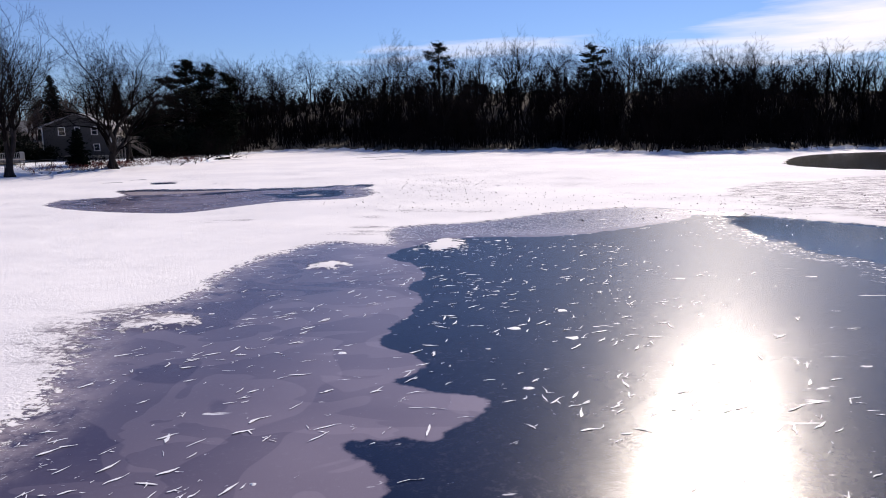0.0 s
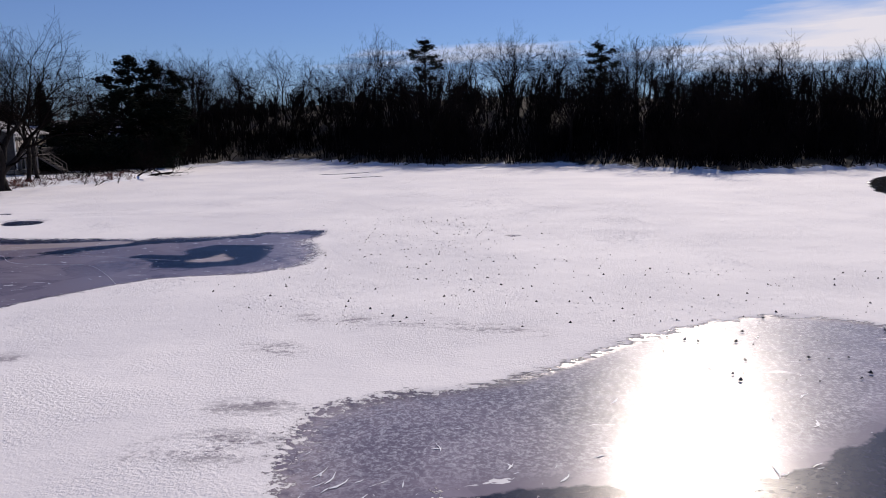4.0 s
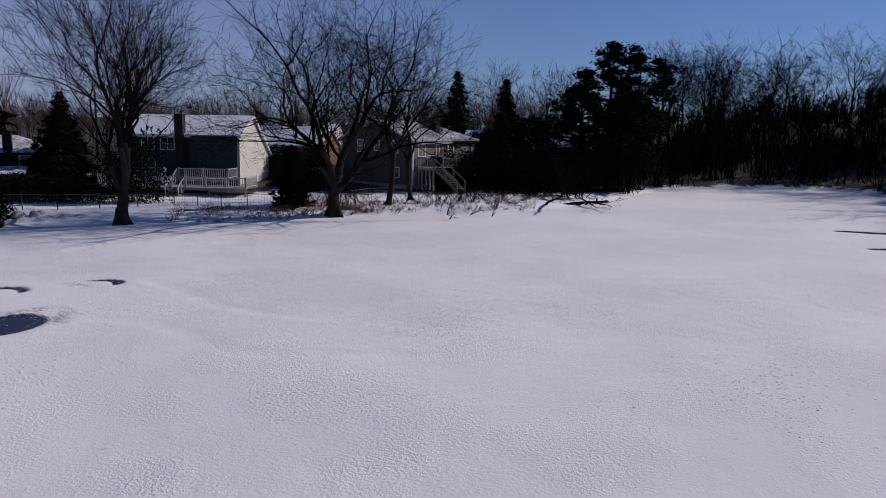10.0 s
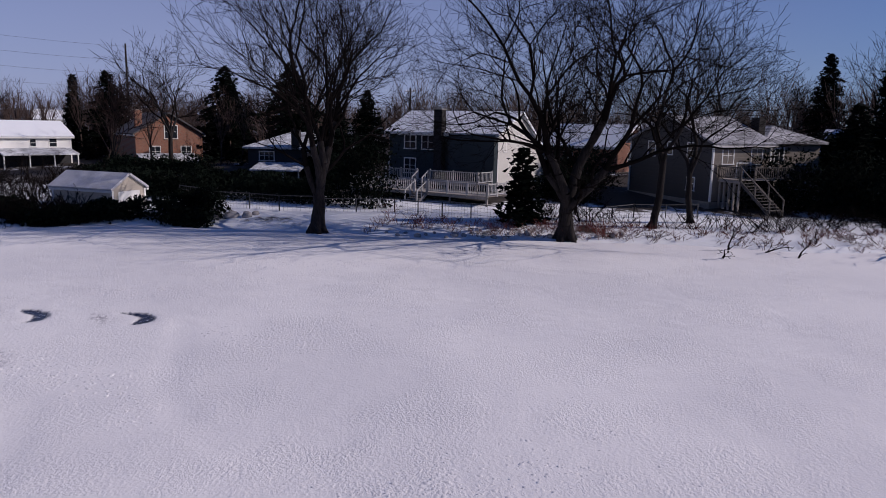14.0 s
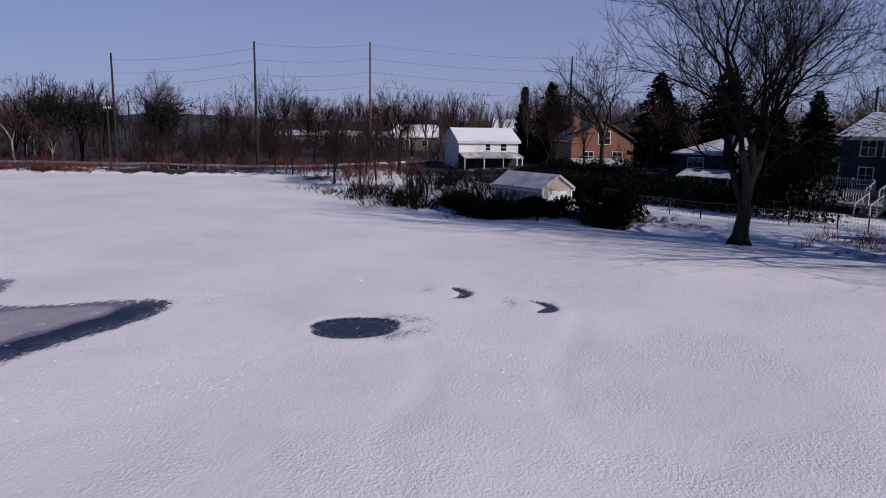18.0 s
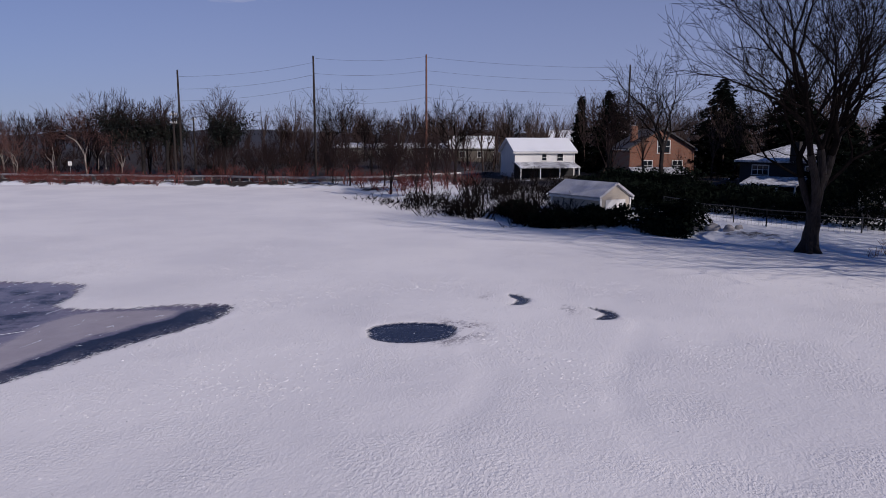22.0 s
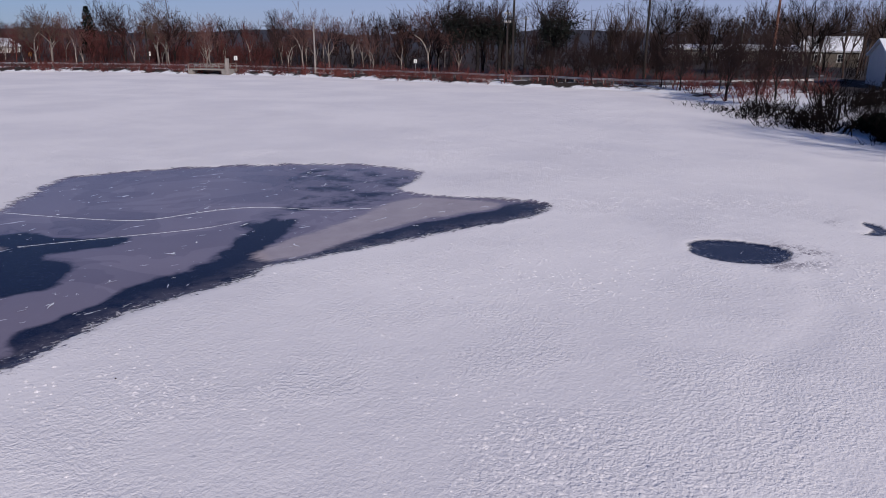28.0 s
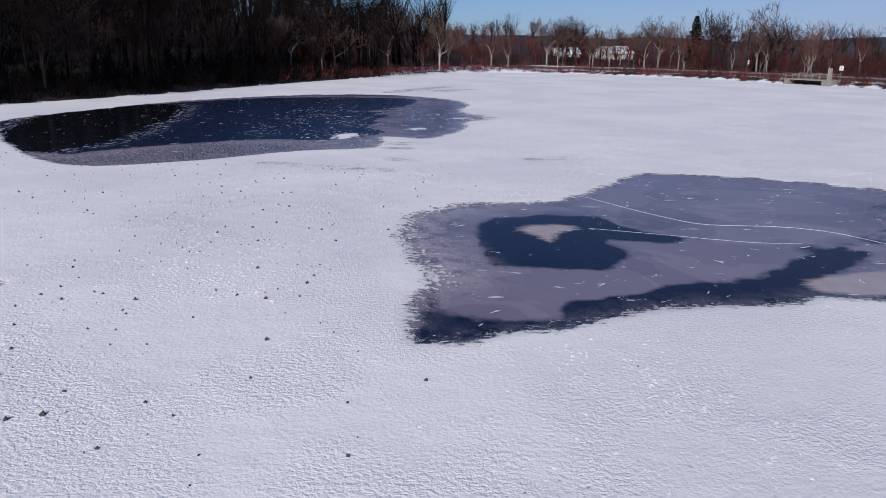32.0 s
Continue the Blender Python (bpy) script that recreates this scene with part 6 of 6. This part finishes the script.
def boulder(x, y, size, seed, label="grey boulder dusted with snow", name="boulder", mat=ROCK, group="boulders at the yard's corner", sink=0.3):
    bm = bmesh.new()
    bmesh.ops.create_icosphere(bm, subdivisions=3 if size > 0.3 else 2, radius=1.0)
    v = random.Random(seed)
    off = Vector((v.uniform(0, 50), v.uniform(0, 50), v.uniform(0, 50)))
    for p in bm.verts:
        k = 1 + 0.35 * noise.noise(p.co * 0.9 + off) + 0.12 * noise.noise(p.co * 2.7 + off)
        p.co = Vector((p.co.x * k * size, p.co.y * k * size * 0.8, p.co.z * k * size * 0.7))
    ob = part(name, bm, mat)
    for f in ob.data.polygons:
        f.use_smooth = True
    ob.matrix_world = pose(x, y, land_z(x, y) + size * (0.5 - sink), 0, 0, v.uniform(0, 360))
    return tagged(ob, label, "rock", group)


for i, (x, y, s) in enumerate([(-57.0, 78.2, 0.55), (-56.4, 79.3, 0.48), (-56.2, 80.3, 0.42), (-56.8, 80.9, 0.32), (-57.9, 77.4, 0.5)]):
    boulder(x, y, s, 400 + i)
for i in range(26):
    f = i / 25
    x, y = -49.6 + 4.6 * f + rng.gauss(0, 0.25), 88.6 + 14.0 * f
    boulder(x, y, rng.uniform(0.12, 0.3), 430 + i, "small stone at the edge of the ice", "shore_stone", ROCK, "stones along the bank")


def fallen(name, x, y, turn, length, seed, label, up=0.18, counts=(5, 3, 2)):
    """A dead limb lying on the ice, with forked branches."""
    v = random.Random(seed)
    trunk, crown = grow(v, length, 0.055 + 0.017 * length, fork=0.12, levels=3, counts=counts, spread=0.75, lift=0.0, wobble=0.2, shrink=0.5, thin=0.016)
    ob = tagged(new(name), label, "fallen branch")
    part("limb", tubes("limb", trunk, BARK_SHADED), BARK_SHADED, ob)
    part("branches", tubes("branches", crown, BARK_SHADED), BARK_SHADED, ob)
    ob.matrix_world = pose(x, y, 0.12, 0, 0, turn) @ pose(0, 0, 0, 90 - math.degrees(up), 0, 0) @ Matrix.Diagonal((1, 0.6, 1, 1))
    return ob


fallen("fallen_branch", -38.4, 128.0, 14, 12.0, 500, "huge dead limb lying along the shore on the ice", 0.07, (7, 5, 3))
fallen("fallen_branch", -39.6, 119.2, 38, 7.0, 501, "forked dead branch reaching over the ice", 0.12, (6, 4, 3))
fallen("fallen_branch", -38.6, 123.5, 66, 6.5, 508, "curved dead limb rising from the ice", 0.25, (6, 4, 3))
fallen("fallen_branch", -58.9, 68.9, 76, 6.5, 502, "dead branch lying over the ice beside the hedge", 0.12, (6, 4, 2))
fallen("fallen_branch", -67.0, 58.5, 60, 6.0, 503, "thin dead branch on the ice", 0.12)
fallen("fallen_branch", -72.0, 52.5, 65, 6.0, 504, "thin dead branch on the ice", 0.1)
for i, (x, y) in enumerate([(-38.7, 104.8), (-40.8, 107.0), (-39.8, 108.8), (-38.0, 109.4), (-40.0, 112.4)]):
    fallen("dead_stick", x, y, 40 + 50 * i, 1.3 + 0.3 * (i % 3), 520 + i, "short dead stick frozen into the ice", 0.75, (5, 3, 2))


# ---- road along the far bank ----
road_line = [(-20, -92), (-36, -86), (-54, -70), (-66, -55), (-76, -36), (-83, -14), (-90, 12), (-94, 32), (-110, 46)]


def road_point(s):
    i = min(int(s), len(road_line) - 2)
    f = s - i
    return Vector((road_line[i][0] * (1 - f) + road_line[i + 1][0] * f, road_line[i][1] * (1 - f) + road_line[i + 1][1] * f, 0))


def ribbon(name, offset, width, lift, material, thick=0.12):
    bm = bmesh.new()
    rows = []
    n = 96
    for i in range(n + 1):
        s = (len(road_line) - 1) * i / n
        p, q = road_point(s), road_point(min(s + 0.05, len(road_line) - 1 - 1e-6))
        d = (q - p)
        d = d.normalized() if d.length > 1e-6 else Vector((-0.8, 0.6, 0))
        side = Vector((-d.y, d.x, 0))
        a, b = p + side * (offset - width / 2), p + side * (offset + width / 2)
        z = max(land_z(a.x, a.y), land_z(b.x, b.y), land_z(p.x, p.y)) + lift
        rows.append([bm.verts.new((a.x, a.y, z)), bm.verts.new((b.x, b.y, z)), bm.verts.new((b.x, b.y, z - thick - 0.5)), bm.verts.new((a.x, a.y, z - thick - 0.5))])
    for r0, r1 in zip(rows[:-1], rows[1:]):
        for k in range(4):
            bm.faces.new((r0[k], r1[k], r1[(k + 1) % 4], r0[(k + 1) % 4]))
    bmesh.ops.recalc_face_normals(bm, faces=bm.faces[:])
    return part(name, bm, material)


tagged(ribbon("road", 0.0, 6.5, 0.06, ASPHALT), "cleared asphalt road along the far bank", "road", kind="structure")
guard = tagged(new("guardrail"), "grey steel guardrail on posts beside the road", "guardrail")
gpts = []
for i in range(112):
    s = (len(road_line) - 1.6) * i / 111 + 0.3
    p, q = road_point(s), road_point(s + 0.05)
    d = (q - p).normalized()
    e = p + Vector((d.y, -d.x, 0)) * -4.3
    best = e if outside(e.x, e.y) < outside(p.x, p.y) else p * 2 - e
    gpts.append(Vector((best.x, best.y, land_z(best.x, best.y))))
for i, p in enumerate(gpts):
    part("post", tubes("post", [(p.x, p.y, p.z - 0.3, p.x, p.y, p.z + 0.72, 0.07, 0.07)], WOOD_GREY, 4), WOOD_GREY, guard)
for a, b in zip(gpts[:-1], gpts[1:]):
    part("rail", tubes("rail", [(a.x, a.y, a.z + h, b.x, b.y, b.z + h, 0.085, 0.085) for h in (0.55, 0.68)], METAL_GREY, 6), METAL_GREY, guard)

# small concrete bridge at the outlet
mb = pose(-64.5, -39.0, 0.0, 0, 0, 118)
bridge = thing("footbridge", mb, "small concrete outlet bridge with pale railings", "bridge")
for a, b in ((-3.8, -2.9), (2.9, 3.8)):
    part("abutment", block(a, -1.6, -0.6, b, 1.8, 0.72, 0.03), CONCRETE, bridge)
part("slab", block(-3.8, -1.6, 0.72, 3.8, 1.8, 0.92, 0.02), CONCRETE, bridge)
# Solid black block added for the shade in the opening below the slab.
part("culvert", block(-2.88, 0.2, -0.6, 2.88, 1.4, 0.70), WIRE, bridge, "black block standing for the shade under the slab")
for yy in (-1.5, 1.7):
    for h in (0.38, 0.78):
        part("rail", block(-3.7, yy - 0.04, 0.92 + h, 3.7, yy + 0.04, 0.98 + h, 0.01), CONCRETE, bridge)
    for i in range(7):
        part("post", block(-3.7 + i * 1.233 - 0.05, yy - 0.05, 0.92, -3.7 + i * 1.233 + 0.05, yy + 0.05, 1.76, 0.01), CONCRETE, bridge)
part("pier", block(4.0, -2.0, -0.4, 4.5, -1.5, 2.7, 0.03), WOOD_GREY, bridge, "tall weathered post")


# ---- utility poles and wires ----
def pole(x, y, top, arms=2, label="tall wooden utility pole with a crossarm", mat=POLE_WOOD, r=0.2):
    z = land_z(x, y)
    ob = thing("utility_pole", pose(x, y, z, 0, 0, 20), label, "utility pole", "utility poles")
    h = top - z
    part("shaft", tubes("shaft", [(0, 0, -0.4, 0, 0, h, r, r * 0.62)], mat, 8), mat, ob)
    for i in range(arms):
        zz = h - 0.5 - i * 1.1
        arm = part("crossarm", block(-1.2, -0.06, zz - 0.06, 1.2, 0.06, zz + 0.06, 0.01), WOOD_GREY, ob)
        for u in (-1.05, -0.45, 0.45, 1.05):
            part("insulator", tubes("insulator", [(u, 0, zz + 0.06, u, 0, zz + 0.24, 0.05, 0.03)], SIGN_WHITE, 6), SIGN_WHITE, arm)
    return Vector((x, y, z + h))


P1, P2, P3, P4 = pole(-87.2, 9.0, 15.6, 0), pole(-96.4, 25.0, 17.8, 0), pole(-110.1, 36.5, 19.0, 0, mat=material("pole_red", (0.19, 0.085, 0.06), 0.9, 0.3, 1.0, 0.3)), pole(-126.1, 64.9, 18.0, 0)
P5, P6, P7 = pole(-83.6, 11.1, 9.9, 2), pole(-104.9, -3.8, 9.9, 1), pole(-74.4, -22.5, 8.6, 0, "pale weathered pole beside the road", WOOD_GREY, 0.16)
P8, P9, P10 = pole(-62.0, -60.0, 9.0, 1), pole(-40.0, -88.0, 9.0, 1), pole(-88.0, 138.0, 12.0, 1)
P11, P12, P13 = pole(-101.0, 36.0, 9.0, 1), pole(-78.0, 96.0 + 22, 11.0, 1), pole(-106.0, 104.0, 12.0, 1)


def cable(a, b, drop, sag=0.5, r=0.013, side=0.0):
    a, b = a + Vector((side, side * 0.3, -drop)), b + Vector((side, side * 0.3, -drop))
    pts = [a.lerp(b, k / 10) + Vector((0, 0, -4 * sag * (k / 10) * (1 - k / 10))) for k in range(11)]
    return tagged(part("cable", sweep("cable", [tuple(q) for q in pts], r, WIRE, 4), WIRE), "thin black overhead cable strung between poles", "cable", "overhead cables")


for a, b, drops in ((P1, P2, (0.9, 2.6, 4.2, 6.5)), (P2, P3, (0.3, 2.4, 4.4, 6.4)), (P3, P4, (0.4, 2.4, 4.4, 6.4)), (P5, P7, (0.4, 1.6)), (P7, P8, (0.3, 1.2)), (P8, P9, (0.4, 1.2)), (P5, P11, (0.4, 1.6)), (P5, P6, (0.4,)), (P12, P10, (0.3, 1.2)), (P13, P12, (0.3, 1.2))):
    for k in drops:
        cable(a, b, k)
end = Vector((-150.0, 110.0, 17.5))
for k in (0.4, 2.4, 4.4):
    cable(P4, end, k)


def sign(x, y, h, w, tall, mat, label):
    z = land_z(x, y)
    ob = thing("road_sign", pose(x, y, z, 0, 0, -35), label, "sign")
    part("post", tubes("post", [(0, 0, -0.3, 0, 0, h, 0.035, 0.035)], METAL_GREY, 6), METAL_GREY, ob)
    part("plate", block(-w / 2, -0.05, h - tall, w / 2, -0.036, h, 0.005), mat, ob)


sign(-70.0, -41.0, 2.3, 0.6, 0.75, SIGN_WHITE, "small white road sign on a post")
sign(-63.0, -62.0, 2.6, 0.6, 0.8, SIGN_WHITE, "small white road sign on a post")
sign(-83.5, -8.0, 2.3, 0.5, 0.6, SIGN_WHITE, "small white road sign on a post")
sign(-47.0, -80.0, 2.4, 0.6, 0.9, SIGN_ORANGE, "small orange road sign on a post")


# ---- on the ice ----
def on_ice(poly, n, seed):
    v = random.Random(seed)
    lo, hi = poly.min(0), poly.max(0)
    out = []
    p = np.array([(v.uniform(lo[0], hi[0]), v.uniform(lo[1], hi[1])) for i in range(n * 5)])
    patchy = np.array([noise.noise(Vector((q[0] * 0.35, q[1] * 0.35, 3.0))) for q in p])
    ok = (inside_distance(poly, p[:, 0], p[:, 1]) > 0.15) & (patchy + np.array([v.gauss(0, 0.22) for q in p]) > -0.05)
    return [tuple(q) for q in p[ok][:n]]


def flakes(name, spots, seed, label, along=0.9, size=(0.05, 0.28), power=4):
    """Splinters of white ice frozen onto the surface: bent slivers with spurs, and ragged pats."""
    v = random.Random(seed)
    co, faces = [], []

    def sliver(x, y, a, l, w):
        n, o = 4, len(co)
        px, py = x - math.cos(a) * l / 2, y - math.sin(a) * l / 2
        for k in range(n + 1):
            f = k / n
            h = w * (0.12 + math.sin(math.pi * min(0.95, 0.08 + f))) * v.uniform(0.5, 1.3)
            nx, ny = -math.sin(a), math.cos(a)
            for side in (-1, 1):
                co.append((px + nx * h * side * v.uniform(0.6, 1.2), py + ny * h * side * v.uniform(0.6, 1.2), -0.040 + 0.006 * v.random()))
            a += v.gauss(0, 0.22)
            px, py = px + math.cos(a) * l / n, py + math.sin(a) * l / n
        for k in range(n):
            faces.append((o + 2 * k, o + 2 * k + 2, o + 2 * k + 3, o + 2 * k + 1))

    for x, y in spots:
        a = along + v.gauss(0, 0.45)
        l = size[0] + (size[1] - size[0]) * v.random() ** power
        if v.random() < 0.025:
            r, o = l * v.uniform(0.45, 0.9), len(co)
            ring = [(x + r * v.uniform(0.35, 1.1) * math.cos(b) * 1.3, y + r * v.uniform(0.35, 1.1) * math.sin(b)) for b in [k * 0.785 for k in range(8)]]
            co.extend((p, q, -0.047) for p, q in ring)
            co.extend((x, y, -0.030) for k in range(1))
            for k in range(0, 8, 2):
                faces.append((o + k, o + k + 1, o + (k + 2) % 8, o + 8))
            continue
        sliver(x, y, a, l * 1.7, min(0.034, l * v.uniform(0.05, 0.16)))
        if v.random() < 0.35:
            sliver(x + v.gauss(0, 0.3) * l, y + v.gauss(0, 0.3) * l, a + v.choice((-1, 1)) * v.uniform(0.4, 1.2), l * v.uniform(0.5, 1.0), min(0.022, l * 0.08))
    return tagged(part(name, mesh_of(name, co, faces, ICE_WHITE), ICE_WHITE), label, "ice", kind="stuff")


ICE_WHITE = material("white_ice", (0.80, 0.82, 0.87), 0.6, 0.08, 4.0, 0.3)
flakes("ice_splinters", on_ice(POOL_NEAR, 650, 600), 601, "white ice splinters frozen onto the near pool", 0.75, (0.03, 0.28))
flakes("long_splinters", [q for q in on_ice(POOL_NEAR, 4600, 604) if q[0] < 8 and 9 < q[1] < 34], 605, "long white ice streaks frozen onto the near pool", 0.72, (0.03, 0.30), 2.4)
flakes("pool_splinters", on_ice(POOL_MID, 300, 602), 603, "white ice flecks frozen onto the middle pool", 0.2, (0.035, 0.26), 2.6)


def crack(points, label, r=0.006):
    p = np.array(points)
    smooth_p = closed_curve(list(p) + list(p[::-1][1:-1]), 8)[:(len(p) - 1) * 8]
    return tagged(part("ice_crack", sweep("ice_crack", [(x, y, -0.05) for x, y in smooth_p], r, ICE_WHITE, 4), ICE_WHITE), label, "crack", "cracks in the ice")


crack([(-12.8, 50.4), (-14.0, 52.3), (-15.4, 54.2), (-16.4, 54.9), (-18.7, 55.1), (-20.2, 55.8), (-21.6, 57.6), (-23.3, 58.7)], "long white healed crack across the middle pool", 0.008)
crack([(-12.0, 55.6), (-14.2, 56.3), (-17.0, 57.2), (-18.6, 57.2)], "thin white crack in the middle pool")

# dark crumbs of frozen slush strewn over the snow
v = random.Random(700)
co, faces = [], []
spots = [(v.gauss(0.5, 4.5), v.uniform(43, 61)) for i in range(330)] + [(v.uniform(6, 30), v.uniform(38, 52)) for i in range(420)] + [(v.gauss(0, 3.2), v.gauss(66, 4.2)) for i in range(190)]
in_pool = inside_distance(POOL_MID, np.array([q[0] for q in spots]), np.array([q[1] for q in spots])) > -0.2
for (x, y), wet in zip(spots, in_pool):
    if wet:
        continue
    s = 0.015 + 0.048 * v.random() ** 2.4
    o = len(co)
    co += [(x + s * math.cos(k * 1.257) * v.uniform(0.6, 1.4), y + s * math.sin(k * 1.257) * v.uniform(0.6, 1.4), -0.01) for k in range(5)] + [(x + v.gauss(0, 0.2) * s, y + v.gauss(0, 0.2) * s, s * v.uniform(0.8, 1.5))]
    faces += [(o + k, o + (k + 1) % 5, o + 5) for k in range(5)]
CRUMB = material("dark_crumbs", (0.07, 0.06, 0.06), 0.9, 0.3, 5.0, 0.3)
tagged(part("slush_crumbs", mesh_of("slush_crumbs", co, faces, CRUMB), CRUMB), "dark frozen crumbs strewn over the snow", "debris", kind="stuff")

# low clumps of crusted snow, thicker in patches
vn = np.random.default_rng(710)
px, py = vn.uniform(-42, 14, 100000), vn.uniform(43, 88, 100000)
thick = np.array([noise.noise(Vector((a * 0.2, b * 0.2, 7.0))) + 0.6 * noise.noise(Vector((a * 0.8, b * 0.8, 2.0))) for a, b in zip(px, py)])
wet = np.maximum.reduce([inside_distance(q, px, py, 3) for q in (POOL_NEAR, POOL_MID, PUDDLE, CRESCENT_A, CRESCENT_B)])
beside = np.full(px.shape, 9.0)
for line in TRAILS:
    for (ax, ay), (bx, by) in zip(line[:-1], line[1:]):
        f = np.clip(((px - ax) * (bx - ax) + (py - ay) * (by - ay)) / ((bx - ax) ** 2 + (by - ay) ** 2), 0, 1)
        beside = np.minimum(beside, np.hypot(px - ax - f * (bx - ax), py - ay - f * (by - ay)))
keep = (thick + vn.normal(0, 0.25, px.shape) > 0.0) & (beside > 0.7) & (wet < -0.3) & (shore_distance(px, py) < -0.5)
px, py = px[keep], py[keep]
n = len(px)
size = 0.025 + 0.045 * vn.random(n) ** 1.6
ang = np.arange(5)[None, :] * 1.257 + vn.uniform(0, 6.28, (n, 1))
wide = size[:, None] * vn.uniform(0.6, 1.4, (n, 5))
rim = np.stack([px[:, None] + wide * np.cos(ang), py[:, None] + wide * np.sin(ang), np.full((n, 5), -0.010)], -1)
crest = np.stack([px + vn.normal(0, 0.2, n) * size, py + vn.normal(0, 0.2, n) * size, size * vn.uniform(0.12, 0.42, n)], -1)[:, None, :]
o, kk = np.arange(n)[:, None] * 6, np.arange(5)[None, :]
sides = np.stack([o + kk, o + (kk + 1) % 5, o + 5 + 0 * kk], -1).reshape(-1, 3)
CLUMP = material("clump_snow", (0.80, 0.785, 0.81), 0.85, 0.05, 3.0, 0.2)
tagged(part("snow_clumps", mesh_of("snow_clumps", np.concatenate([rim, crest], 1).reshape(-1, 3), sides, CLUMP, True), CLUMP), "low clumps of crusted snow on the ice", "snow", kind="stuff")
